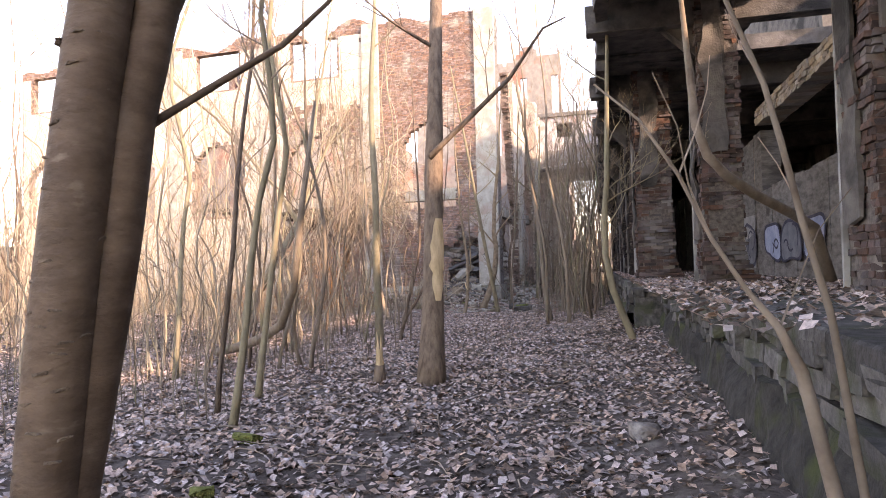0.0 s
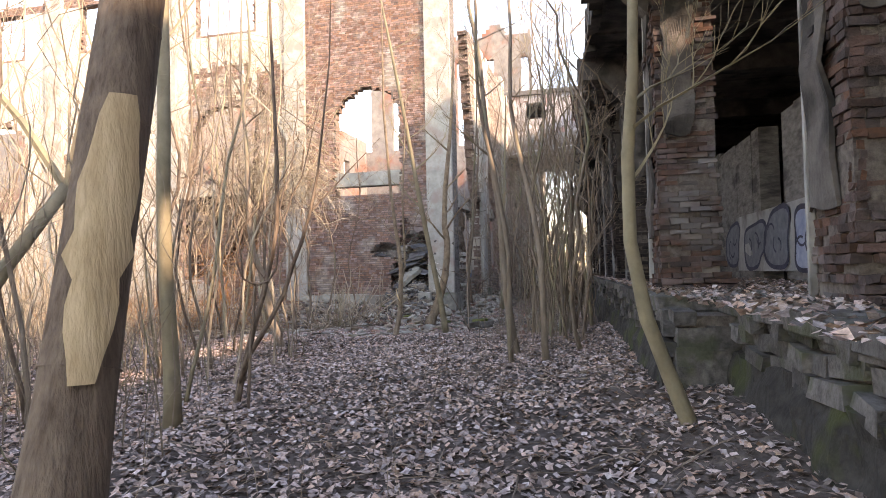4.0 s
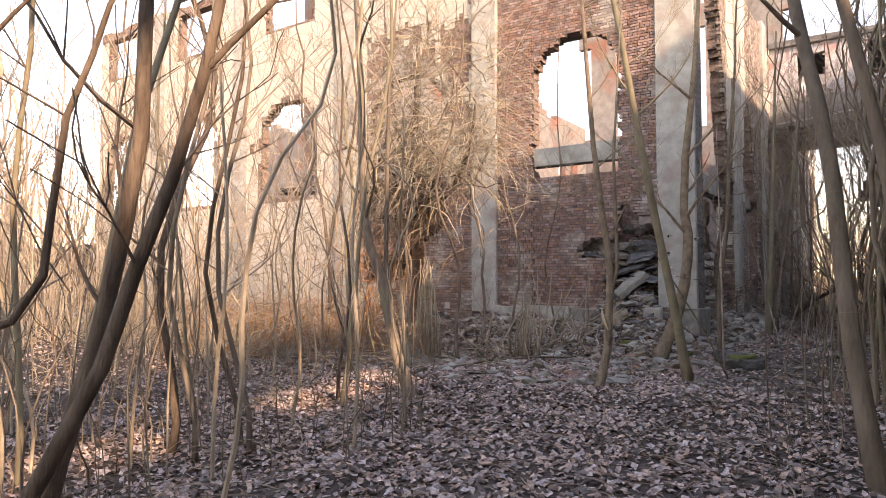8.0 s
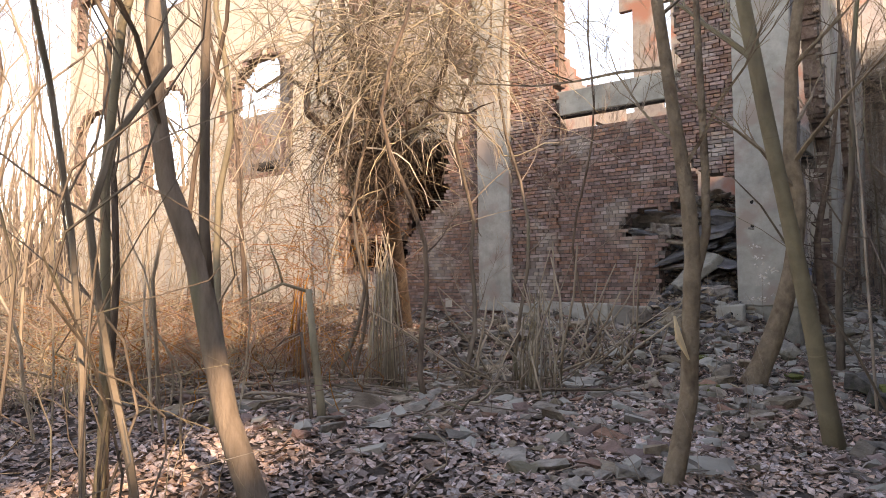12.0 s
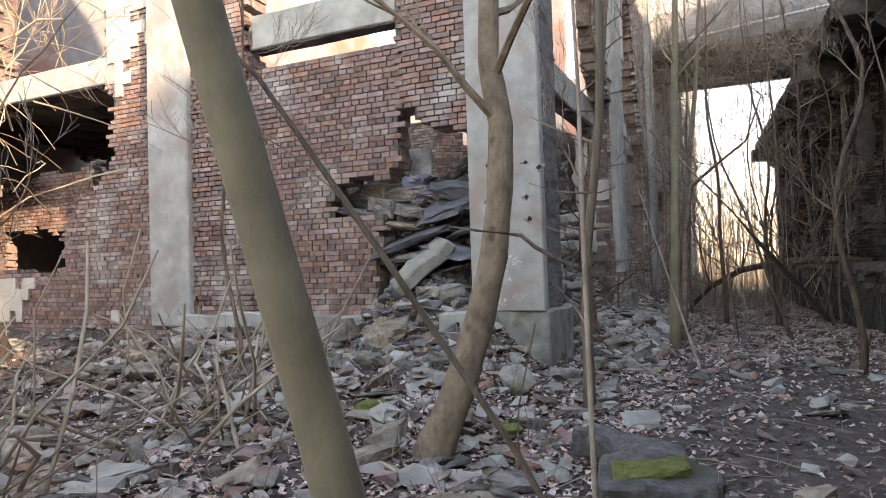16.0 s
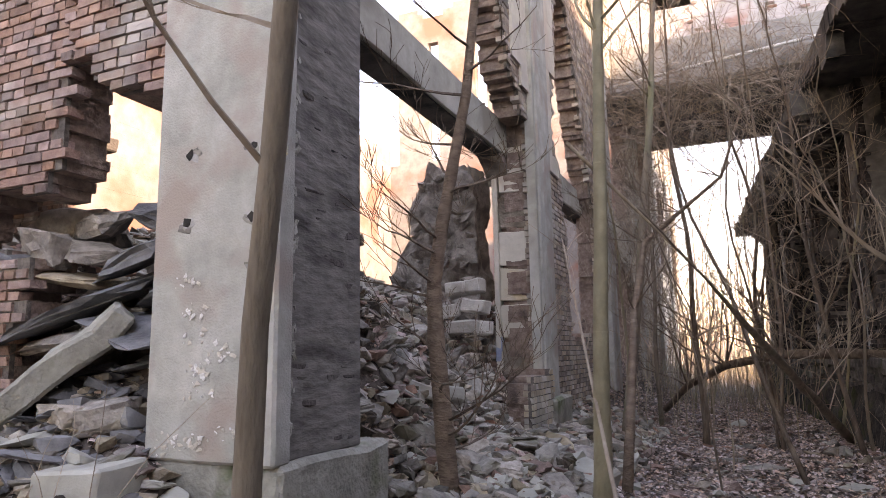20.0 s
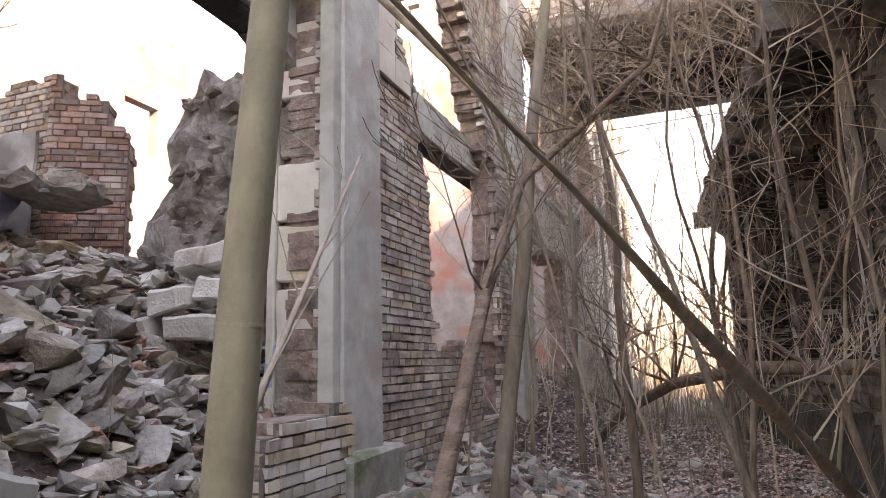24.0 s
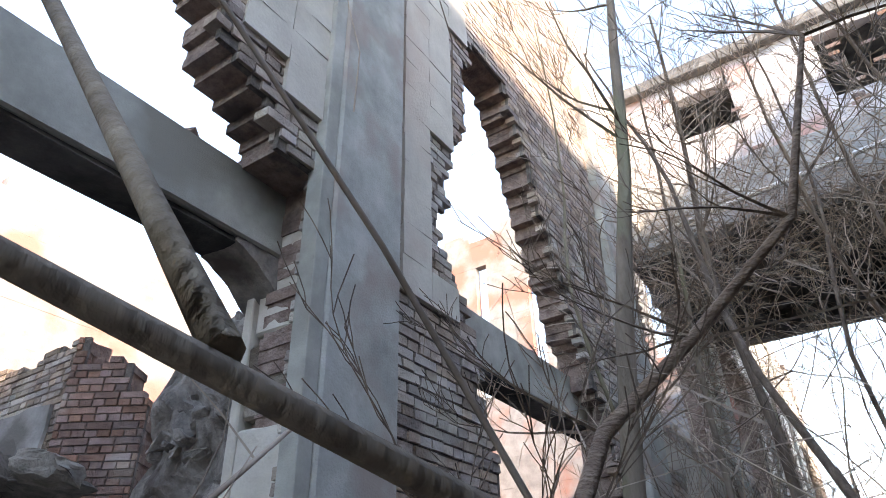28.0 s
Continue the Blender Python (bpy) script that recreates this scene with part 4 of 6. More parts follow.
rubble_heap("rubble_bank", "bank of broken masonry along the front wall", 240, 2600, lambda r: (0.95 - 8.4 * r.random() ** 0.9, -5.2 * r.random() ** 1.3 - 0.05), 12)
rubble_heap("path_stones", "scattered stones and brick bits beside the path", 45, 600, lambda r: (r.uniform(0.3, 4.0), r.uniform(-8, 12)), 13)
B_KINDS = rubble_set(5, (("broken_slab", SLATE, 12), ("broken_stone", RUBBLE, 14), ("broken_slab", SLATE, 16)), 700)
rubble_heap("breach_rubble", "dark slates and stones pouring out of the breach", 110, 900, lambda r: (r.gauss(-1.7, 0.45), r.uniform(-0.9, 1.6)), 15, B_KINDS)
rubble_heap("bay_rubble", "rubble in the collapsed bay behind the creepers", 60, 500, lambda r: (r.uniform(-11, -6.8), r.uniform(-2.2, 2.0)), 14)


rubble_heap("strewn_rubble", "scattered bricks and stones among leaves before the front wall", 70, 1100, lambda r: (r.uniform(-6.5, 0.6), r.uniform(-9.0, -4.4)), 19)


def slab_thing(name, label, size, m, material, seed, rough=0.025, category="slab"):
    bm = slab_bm(*size, 0.02, rough, 4, seed)
    ob = part(name, bm, material)
    ob.matrix_basis = m
    return tagged(ob, label, category)


def plate_thing(label, size, m, material, seed, n=26):
    """A broken plate with sharp, uneven edges."""
    ob = piece("fallen_slab", chunk_mesh("fallen_slab", material, *size, seed, n, 2), None, m)
    return tagged(ob, label, "slab")


slab_thing("fallen_slab", "pale concrete slab leaning out of the breach", (0.44, 0.92, 0.15), pose(-1.62, 0.06, 1.52, 42, 12, -48), FOOTING, 3, 0.07)
for label, size, m, mt, sd in (
        ("long dark slate plate lying in the breach", (1.35, 0.7, 0.13), pose(-1.9, 0.36, 1.96, 12, -18, 6), SLATE, 71),
        ("dark tilted plate wedged in the breach", (0.9, 0.7, 0.16), pose(-1.5, 0.55, 2.35, 26, -10, -8), SLATE, 72),
        ("bluish plate high in the breach", (0.75, 0.5, 0.22), pose(-1.45, 0.75, 2.62, 22, 8, 12), SLATE, 73),
        ("grey broken chunk under the brick edge", (0.42, 0.4, 0.26), pose(-2.42, 0.36, 2.42, 8, 12, 24), RUBBLE_DARK, 74),
        ("grey chunk in the breach", (0.45, 0.4, 0.16), pose(-2.05, 0.5, 2.35, 18, 2, 60), RUBBLE, 75),
        ("dark plate under the pale slab", (0.8, 0.5, 0.12), pose(-1.3, 0.25, 1.75, 16, 14, -14), SLATE, 76),
        ("rough stone below the breach", (0.4, 0.34, 0.2), pose(-1.3, 0.0, 1.22, 8, -8, 30), RUBBLE_DARK, 77),
        ("thin dark plate under the brick edge", (0.7, 0.5, 0.09), pose(-2.75, 0.3, 2.36, 6, 10, 14), SLATE, 82),
        ("thin slate plate low in the breach", (0.85, 0.5, 0.1), pose(-2.1, 0.34, 1.72, 14, -6, -10), RUBBLE_DARK, 83),
        ("brown plate in the stacked breach", (0.8, 0.55, 0.1), pose(-2.25, 0.46, 2.18, 10, 8, 20), RUBBLE, 84),
        ("flat dark stone behind the column edge", (0.6, 0.5, 0.1), pose(-1.15, 0.5, 2.05, 12, -14, 4), SLATE, 85),
        ("long dark stone at the far end of the breach", (1.0, 0.4, 0.34), pose(-2.78, 0.85, 2.66, 6, 3, 8), RUBBLE_DARK, 85),
        ("dark stone in the breach", (0.7, 0.4, 0.2), pose(-2.2, 0.7, 2.62, 14, 4, -20), RUBBLE_DARK, 78)):
    plate_thing(label, size, m, mt, sd)
blk = thing("concrete_block", "square concrete block with a bolt hole", "block", at=(-0.98, -0.30, 0.5), turn=6)
part("body", slab_bm(0.42, 0.4, 0.52, 0.02, 0.04, 3, 9), CONCRETE, blk)
s = Soup()
s.tube([(0.02, -0.235, 0.36), (0.02, -0.19, 0.36)], [0.03, 0.027], 9)
piece("bolt_hole", s.mesh("bolt_hole", DARK), blk, label="dark bolt hole")
plate_thing("grey stone at the foot of the breach", (0.5, 0.4, 0.28), pose(-1.75, -0.75, 0.78, 12, -8, 12), RUBBLE, 80)
plate_thing("grey stone at the foot of the wall", (0.42, 0.3, 0.24), pose(-2.5, -0.6, 0.8, 4, -8, 40), RUBBLE, 81)
slab_thing("mossy_block", "flat stone slab topped with green moss", (0.66, 0.46, 0.24), pose(1.65, -3.52, 0.03, 3, -3, 15), STONE, 11, 0.11, "stone")
mp = piece("moss_patch", chunk_mesh("moss_patch", MOSS, 0.46, 0.30, 0.07, 5, 30), None, pose(1.62, -3.50, 0.272, 3, -3, 15))
tagged(mp, "bright green moss on the flat stone", "moss")
slab_thing("stone_slab", "grey stone slab beside the path", (0.8, 0.3, 0.18), pose(1.35, -2.75, 0.06, 2, 4, -12), STONE, 13, 0.1, "stone")
slab_thing("fallen_slab", "long concrete slab lying before the rubble", (0.8, 0.45, 0.16), pose(0.75, 3.6, 0.34, 5, 8, -20), CONCRETE, 15, 0.06)
slab_thing("fallen_slab", "flat stone slab on the heap", (0.7, 0.5, 0.13), pose(-0.6, 3.2, 1.1, -12, 10, 30), CONCRETE, 16, 0.06)
plate_thing("grey slab sunk in the heap", (0.9, 0.7, 0.16), pose(-1.9, 4.6, 1.75, -10, 14, 50), SLAB_GREY, 17)
slab_thing("plaster_slab", "bluish plastered slab lying on the rubble", (1.9, 0.3, 0.55), pose(-5.0, 5.7, 3.2, -28, 6, 2), PLASTER_BLUE, 18, 0.13)
for i in range(9):
    plate_thing("pale plaster chunk on top of the bluish slab", (rng.uniform(0.4, 0.9), rng.uniform(0.3, 0.6), rng.uniform(0.12, 0.26)), pose(-5.7 + 0.3 * i, 5.85 + rng.uniform(-0.1, 0.35), 3.78 - 0.045 * i + rng.uniform(-0.06, 0.08), rng.uniform(-16, 6), rng.uniform(-12, 16), rng.uniform(0, 90)), SLAB_GREY, 600 + i, 26)
for i, (x, y, z, w, tx, ty) in enumerate(((-0.87, 5.38, 2.37, 0.24, -6, 5), (-1.13, 5.36, 2.34, 0.30, -6, 3), (-0.86, 5.30, 2.10, 0.36, -8, -9), (-1.2, 5.22, 2.04, 0.3, 4, 6), (-1.0, 5.25, 1.82, 0.46, 6, -3), (-0.72, 5.28, 1.80, 0.2, -4, 8), (-1.42, 5.2, 1.8, 0.26, 10, 14))):
    slab_thing("pale_block", "pale building block in a toppled stack", (w, 0.24, 0.19), pose(x, y, z, tx, -ty, -8 + 2 * i), BLOCK_PALE, 30 + i, 0.04, "block")
def stone_stump(label, x0, x1, y, thick, base, top, seed):
    """A stub of rubble masonry: a lumpy mortared mass with stones showing; top(q) is its broken outline."""
    r = random.Random(seed)
    root = thing("wall_stump", label, "wall stump", at=(x0, y, base))
    bm = bmesh.new()
    bmesh.ops.create_cube(bm, size=1.0)
    bmesh.ops.subdivide_edges(bm, edges=bm.edges[:], cuts=40, use_grid_fill=True)
    ln = x1 - x0
    for v in bm.verts:
        q = v.co.x + 0.5
        p = Vector((q * ln, (v.co.y + 0.5) * thick, (v.co.z + 0.5) * (top(q) + 0.25 * nz(q * 7, seed))))
        k = p * 2.3 + Vector((seed, 0, 0))
        k2 = p * 7.0
        p += Vector((nz(*k), nz(k.y, k.z, k.x), nz(k.z, k.x, k.y))) * 0.15 + Vector((nz(*k2), nz(k2.y, k2.z, k2.x), nz(k2.z, k2.x, k2.y))) * 0.05
        v.co = p
    part("mortared_mass", bm, RUBBLE_DARK, root)
    kinds = [chunk_mesh("stone", RUBBLE_DARK, 1, 1, 1, seed + i, 18, 2) for i in range(6)]
    for _ in range(80):
        q = r.random()
        z = r.uniform(0.1, 0.98) * top(q)
        a = r.uniform(0.08, 0.24)
        piece("stone", r.choice(kinds), root, pose(q * ln, r.uniform(-0.02, 0.12), z, r.uniform(-20, 20), r.uniform(-25, 25), r.uniform(-20, 20)) @ Matrix.Diagonal((a, 0.2, a * r.uniform(0.45, 0.8), 1)))
    return root


stone_stump("jagged stump of a rubble-stone inner wall", -2.62, -1.2, 6.2, 0.7, 1.5, lambda q: 1.3 + 1.6 * smooth(0.0, 0.5, q), 52)
stub_wall = brick_wall("wall_stump_brick", "broken stub of an inner brick wall with grey plaster", pose(-6.95, 6.5, 1.4, 0, 0, 0.6), 2.56, 0, 4.0, 0.4, lambda u, z: z < 3.62 - 0.35 * smooth(0.7, 0.0, u) + 0.35 * nz(u * 2, z * 2, 3), material=BRICK_SIDE)
part("plaster_patch", slab_bm(1.75, 0.03, 1.75, 0.0, 0.07, 6, 2), PLASTER_GREY, stub_wall, "grey plaster patch", at=pose(1.55, -0.02, 1.25))
part("plaster_patch", slab_bm(0.5, 0.03, 0.6, 0.0, 0.08, 4, 3), PLASTER_GREY, stub_wall, "grey plaster patch", at=pose(0.35, -0.02, 2.2))
stub_end = brick_wall("wall_stump_brick", "bare brick end of the broken inner wall", pose(-4.39, 6.50, 1.4, 0, 0, 32), 0.9, 0, 4.0, 0.4, lambda u, z: z < 3.55 - 0.5 * smooth(0.4, 0.9, u) + 0.3 * nz(u * 2, z * 2, 5))
brick_wall("low_brick_wall", "low broken brick wall end before the pillar", pose(0.10, 4.62, 0, 0, 0, 90), 1.04, 0.2, 1.30, 0.34, lambda u, z: z < 1.3 - 0.1 * smooth(0.4, 0, u) + 0.1 * nz(u * 3, z * 3), near=lambda u, z: True, limit=120, material=BRICK_PALE)
brick_wall("wall_inner_panel", "recessed dark brick panel inside the front bay", pose(-14.0, 1.6, 0), 4.6, 0.8, 4.3, 0.3, lambda u, z: u < 4.2 + 0.3 * nz(z * 2, 5) - 0.25 * (4.0 - z) and z < 3.85 + 0.3 * nz(u * 0.8, 3) and not (z < 2.6 + 0.2 * nz(u * 2, z) and 1.2 < u))
# dark wall added behind the panel so that the hollow stays dark
brick_wall("wall_inner_panel", "dark brick wall added to keep the collapsed bay dark", pose(-17.0, 4.2, 0), 9.4, 0.8, 5.0, 0.3, lambda u, z: not (2.3 + 0.3 * nz(u, z * 3) < u < 4.2 and 4.35 < z < 4.8 + 0.3 * nz(u * 3, z)), material=BRICK_DARK)
# slab added to keep daylight out of the bay from above
slab_thing("floor_slab", "concrete slab added over the collapsed bay to darken it", (9.0, 4.0, 0.22), pose(-11.4, 2.6, 5.0, 0, 0.4, 0), CONCRETE_DARKEST, 61, 0.05)

# ---------------------------------------------------------------- trees
def stem_points(base, top, n, wob, seed):
    r = random.Random(seed)
    a, b = Vector(base), Vector(top)
    ph = r.uniform(0, 50)
    out = []
    for i in range(n + 1):
        q = i / n
        p = a.lerp(b, q)
        w = wob * math.sin(math.pi * min(1, q * 1.2)) if q < 0.83 else wob * 0.6
        p += Vector((nz(ph, q * 3.0), nz(q * 3.0, ph, 5), 0)) * w * 2
        out.append(p)
    return out


def grow(soup, start, direction, length, radius, depth, r, droop=0.0):
    """A limb with its side twigs."""
    n = 5 if depth else 3
    pts, p, d = [Vector(start)], Vector(start), Vector(direction).normalized()
    for i in range(n):
        d = (d + Vector((r.uniform(-0.22, 0.22), r.uniform(-0.22, 0.22), r.uniform(-0.12, 0.2) - droop))).normalized()
        p = p + d * (length / n)
        pts.append(p.copy())
    soup.tube(pts, [max(0.0025, radius * (1 - 0.8 * i / n)) for i in range(n + 1)], 5 if radius > 0.02 else 3, False)
    if depth:
        for i in range(2, n + 1):
            for _ in range(r.choice((1, 1, 2))):
                side = Vector((r.uniform(-1, 1), r.uniform(-1, 1), r.uniform(0.0, 0.9)))
                grow(soup, pts[i], (pts[i] - pts[i - 1]).normalized() * 0.9 + side * 0.75, length * r.uniform(0.3, 0.55), radius * (1 - 0.8 * i / n) * 0.6, depth - 1, r, droop)


def tree(base, top, radius, material, label, seed, branches=9, low=0.25, depth=2, wob=0.12, reach=1.5, height=None, group="", sides=9):
    """A bare tree: tapered trunk with a root flare, and a crown of limbs and twigs."""
    r = random.Random(seed)
    base, top = Vector(base), Vector(top)
    root = thing("tree", label, "tree", group, at=tuple(base))
    top = top - base
    pts = stem_points((0, 0, -0.25), top, 14, wob, seed)
    rad = [radius * (1.0 - 0.72 * (i / 14) ** 1.2) for i in range(15)]
    rad[0] *= 1.35
    rad[1] *= 1.08
    s = Soup()
    s.tube(pts, rad, sides)
    for v in range(len(s.v)):
        x, y, z = s.v[v]
        k = 1 + 0.10 * nz(x * 9 + seed, y * 9, z * 3)
        s.v[v] = (x * 1 + (k - 1) * radius, y + (k - 1) * radius * 0.7, z)
    trunk = piece("trunk", s.mesh("trunk", material, True), root)
    for _ in range(4 if radius >= 0.07 else 0):
        q = r.uniform(0.06, 0.5)
        i = int(q * 14)
        p = pts[i].lerp(pts[i + 1], q * 14 - i)
        d = (pts[i + 1] - pts[i]).normalized() * r.uniform(0.004, 0.009)
        rr = (rad[i] + (rad[i + 1] - rad[i]) * (q * 14 - i)) * 1.02
        ring = Soup()
        ring.tube([p - d, p, p + d], [rr * 0.97, rr, rr * 0.97], sides, False)
        piece("bark_ring", ring.mesh("bark_ring", material, True), trunk)
    c = Soup()
    for _ in range(branches):
        q = low + (1 - low) * r.random() ** 0.8
        i = min(13, int(q * 14))
        p = pts[i].lerp(pts[i + 1], q * 14 - i)
        w = r.uniform(0, 2 * math.pi)
        grow(c, p, (math.cos(w), math.sin(w), r.uniform(0.35, 1.3)), reach * r.uniform(0.5, 1.2) * (1.15 - 0.6 * q), rad[i] * r.uniform(0.28, 0.5), depth, r)
    if c.v:
        piece("crown", c.mesh("crown", TWIG if radius < 0.06 else material), root, label="bare branches and twigs")
    return root


def gz(x, y, z=None):
    return (x, y, ground_z(x, y))


NEAR = (
    # x, y at the foot; x, y at six metres; radius; bark; branches; start of branches
    (3.45, -27.3, 3.75, -26.9, 0.13, BARK_SMOOTH, 5, 0.4, "second trunk leaning beside the thick tree"),
    (3.71, -20.84, 3.46, -19.4, 0.16, BARK_DARK, 6, 0.48, "rough-barked tree with a strip of bark torn off"),
    (1.28, -5.92, 0.61, -7.40, 0.076, BARK_OLIVE, 8, 0.35, "slender leaning tree with smooth olive bark"),
    (0.71, -1.05, 1.15, -1.3, 0.055, BARK, 15, 0.2, "thin straight sapling beside the corner column"),
    (1.18, 2.83, 1.38, 3.08, 0.078, BARK_OLIVE, 8, 0.4, "straight olive-brown tree trunk beside the path"),
    (0.79, 6.74, 1.44, 7.22, 0.075, BARK, 9, 0.35, "slim tree near the concrete pillar"),
    (1.385, -17.0, 1.42, -17.0, 0.08, BARK_OLIVE, 3, 0.6, "straight smooth trunk lit by the sun"),
    (3.93, -11.52, 3.02, -10.34, 0.07, BARK, 6, 0.4, "leaning brown tree beside the path"),
    (4.05, -12.88, 3.55, -12.6, 0.04, BARK, 6, 0.4, "leaning brown tree beside the path"),
    (4.5, -12.4, 4.0, -12.0, 0.05, BARK, 5, 0.4, "thin tree near the platform"),
    (3.0, 5.6, 1.4, 8.0, 0.03, BARK_DARK, 5, 0.35, "thin leaning stem near the path"),
    (1.75, 8.6, 1.6, 8.9, 0.05, BARK_DARK, 30, 0.10, "dark twiggy tree in the alley"),
    (2.9, 10.8, 2.5, 10.2, 0.045, BARK_DARK, 30, 0.08, "dark twiggy tree beside the alley"),
    (3.9, 8.2, 3.3, 8.8, 0.04, BARK_DARK, 26, 0.10, "dark twiggy tree against the platform"),
    (0.9, 10.6, 1.0, 10.2, 0.045, BARK, 26, 0.15, "brown twiggy tree beside the side wall"),
)
for i, (x, y, tx, ty, rad, m, nb, low, label) in enumerate(NEAR):
    k = 1.45
    z0 = ground_z(x, y)
    tree((x, y, z0), (x + (tx - x) * k, y + (ty - y) * k, z0 + 5.8 * k), rad, m, label, 100 + i, nb, low, 2, 0.0 if i == 1 else 0.03 if i in (2, 4) else 0.17, 1.6)

# twin-stemmed tree beside the start of the path
o = Vector(gz(4.05, -26.85))
twin = thing("tree", "thick twin-stemmed tree with smooth brown bark beside the path", "tree", at=tuple(o))
for nm, pts, rad in (("trunk", ((4.04, -26.87, 0.1), (4.10, -26.80, 0.85), (4.165, -26.735, 1.85), (4.205, -26.685, 2.41), (4.25, -26.64, 2.95), (4.3, -26.5, 4.2), (4.2, -26.2, 6.0), (4.3, -26.1, 8.5)), (0.17, 0.125, 0.13, 0.128, 0.125, 0.11, 0.09, 0.04)),
                     ("second_trunk", ((4.08, -26.78, 0.1), (4.11, -26.70, 0.85), (4.235, -26.585, 1.85), (4.28, -26.535, 2.41), (4.36, -26.45, 2.95), (4.7, -26.1, 4.2), (5.0, -25.7, 6.0), (5.2, -25.4, 8.5)), (0.14, 0.12, 0.115, 0.11, 0.105, 0.09, 0.07, 0.03))):
    s = Soup()
    fine = []
    for a, b in zip(pts[:-1], pts[1:]):
        fine += [Vector(a).lerp(Vector(b), k / 4) - o for k in range(4)]
    rr = [rad[k // 4] + (rad[k // 4 + 1] - rad[k // 4]) * (k % 4) / 4 for k in range(len(fine))]
    s.tube(fine, [a * (1 + 0.06 * nz(k * 0.7, 3)) for k, a in enumerate(rr)], 18)
    twin_trunk = piece(nm, s.mesh(nm, BARK_SMOOTH, True), twin)
r = random.Random(71)
scar = [chunk_mesh("bark_scar", BARK_DARK, 0.07, 0.03, 0.016, 70 + k, 12) for k in range(4)]
for k in range(34):
    q = r.uniform(0.5, 2.95)
    c = Vector((4.04 + 0.075 * q - 0.004 * q * q, -26.87 + 0.075 * q, q)) - o
    w = math.radians(r.uniform(-130, 20))
    piece("bark_scar", r.choice(scar), twin_trunk, pose(c.x + 0.122 * math.cos(w), c.y + 0.122 * math.sin(w), c.z, r.uniform(-8, 8), r.uniform(-14, 14), math.degrees(w) + 90))
s = Soup()
s.tube([Vector(p) - o for p in ((4.22, -26.58, 2.28), (4.39, -26.41, 2.46), (4.58, -26.25, 2.64), (4.77, -26.07, 2.83), (4.94, -25.92, 3.07), (5.2, -25.7, 3.6))], [0.03, 0.02, 0.018, 0.015, 0.011, 0.005], 7)
piece("branch", s.mesh("branch", BARK_SMOOTH, True), twin)
for k in range(7):
    s = Soup()
    grow(s, Vector((4.35, -26.3, 4.2 + 0.5 * k)) - o, (r.uniform(-1, 1), r.uniform(-1, 1), 0.8), r.uniform(1.2, 2.4), 0.03, 2, r)
    piece("branch", s.mesh("branch", BARK_SMOOTH), twin)

# trees and stems made from their own curves
for nm, label, cat, pts, rad, m, nb in (
        ("tree", "pale curved tree with cracked brown bark before the corner column", "tree", ((-0.12, -3.2, -0.1), (0.02, -3.14, 0.22), (0.17, -3.07, 0.6), (0.33, -2.99, 1.12), (0.44, -2.93, 1.61), (0.5, -2.9, 2.12), (0.52, -2.89, 2.63), (0.45, -2.93, 3.14), (0.5, -2.95, 4.2), (0.75, -3.1, 6.0), (0.95, -3.2, 8.6)), (0.19, 0.15, 0.125, 0.115, 0.108, 0.10, 0.098, 0.085, 0.075, 0.055, 0.02), BARK_TAN, 5),
        ("tree", "pale bent sapling against the platform", "tree", ((6.2, -16.78, 0.1), (6.1, -16.82, 0.45), (5.97, -16.87, 0.8), (5.8, -16.94, 1.28), (5.69, -16.98, 1.9), (5.69, -16.98, 2.6), (5.75, -16.96, 3.25), (5.8, -16.9, 5.0), (5.9, -16.8, 8.0)), (0.085, 0.07, 0.064, 0.06, 0.056, 0.052, 0.048, 0.035, 0.012), BARK_OLIVE, 5),
        ("tree", "curved young tree leaning over the leaves", "tree", ((-1.24, -9.95, -0.1), (-1.28, -9.99, 0.2), (-1.43, -10.1, 0.75), (-1.58, -10.21, 1.7), (-1.72, -10.33, 2.2), (-1.78, -10.37, 2.7), (-1.81, -10.39, 4.2), (-1.9, -10.45, 6.0), (-1.8, -10.5, 8.5)), (0.11, 0.09, 0.075, 0.07, 0.06, 0.052, 0.045, 0.03, 0.01), BARK, 7),
        ("tree", "brown tree with a torn sliver of bark near its foot", "tree", ((0.62, -8.42, 0.0), (0.68, -8.28, 0.4), (0.73, -8.17, 0.8), (0.75, -8.16, 1.3), (0.77, -8.15, 1.7), (0.75, -8.16, 2.1), (0.69, -8.2, 2.6), (0.6, -8.3, 3.6), (0.5, -8.4, 5.5), (0.5, -8.4, 8.0)), (0.075, 0.062, 0.056, 0.054, 0.052, 0.046, 0.042, 0.036, 0.026, 0.01), BARK_TAN, 6),
        ("sapling", "thin grey sapling with side twigs near the path", "sapling", ((1.41, -4.09, 0.0), (1.37, -3.95, 0.9), (1.33, -3.8, 1.7), (1.29, -3.6, 2.6), (1.22, -3.4, 3.6), (1.15, -3.1, 4.8)), (0.017, 0.016, 0.015, 0.013, 0.009, 0.004), TWIG, 6),
        ("fallen_limb", "dark bare limb leaning over the debris", "branch", ((1.64, -4.98, 0.08), (1.37, -5.26, 0.8), (1.0, -5.64, 1.6), (0.72, -5.95, 2.2), (0.5, -6.2, 2.5)), (0.014, 0.0135, 0.012, 0.009, 0.004), BARK, 2)):
    o = Vector(pts[0])
    root = thing(nm, label, cat, at=tuple(o))
    s = Soup()
    fine = []
    for a, b in zip(pts[:-1], pts[1:]):
        fine += [Vector(a).lerp(Vector(b), k / 3) - o for k in range(3)]
    fine.append(Vector(pts[-1]) - o)
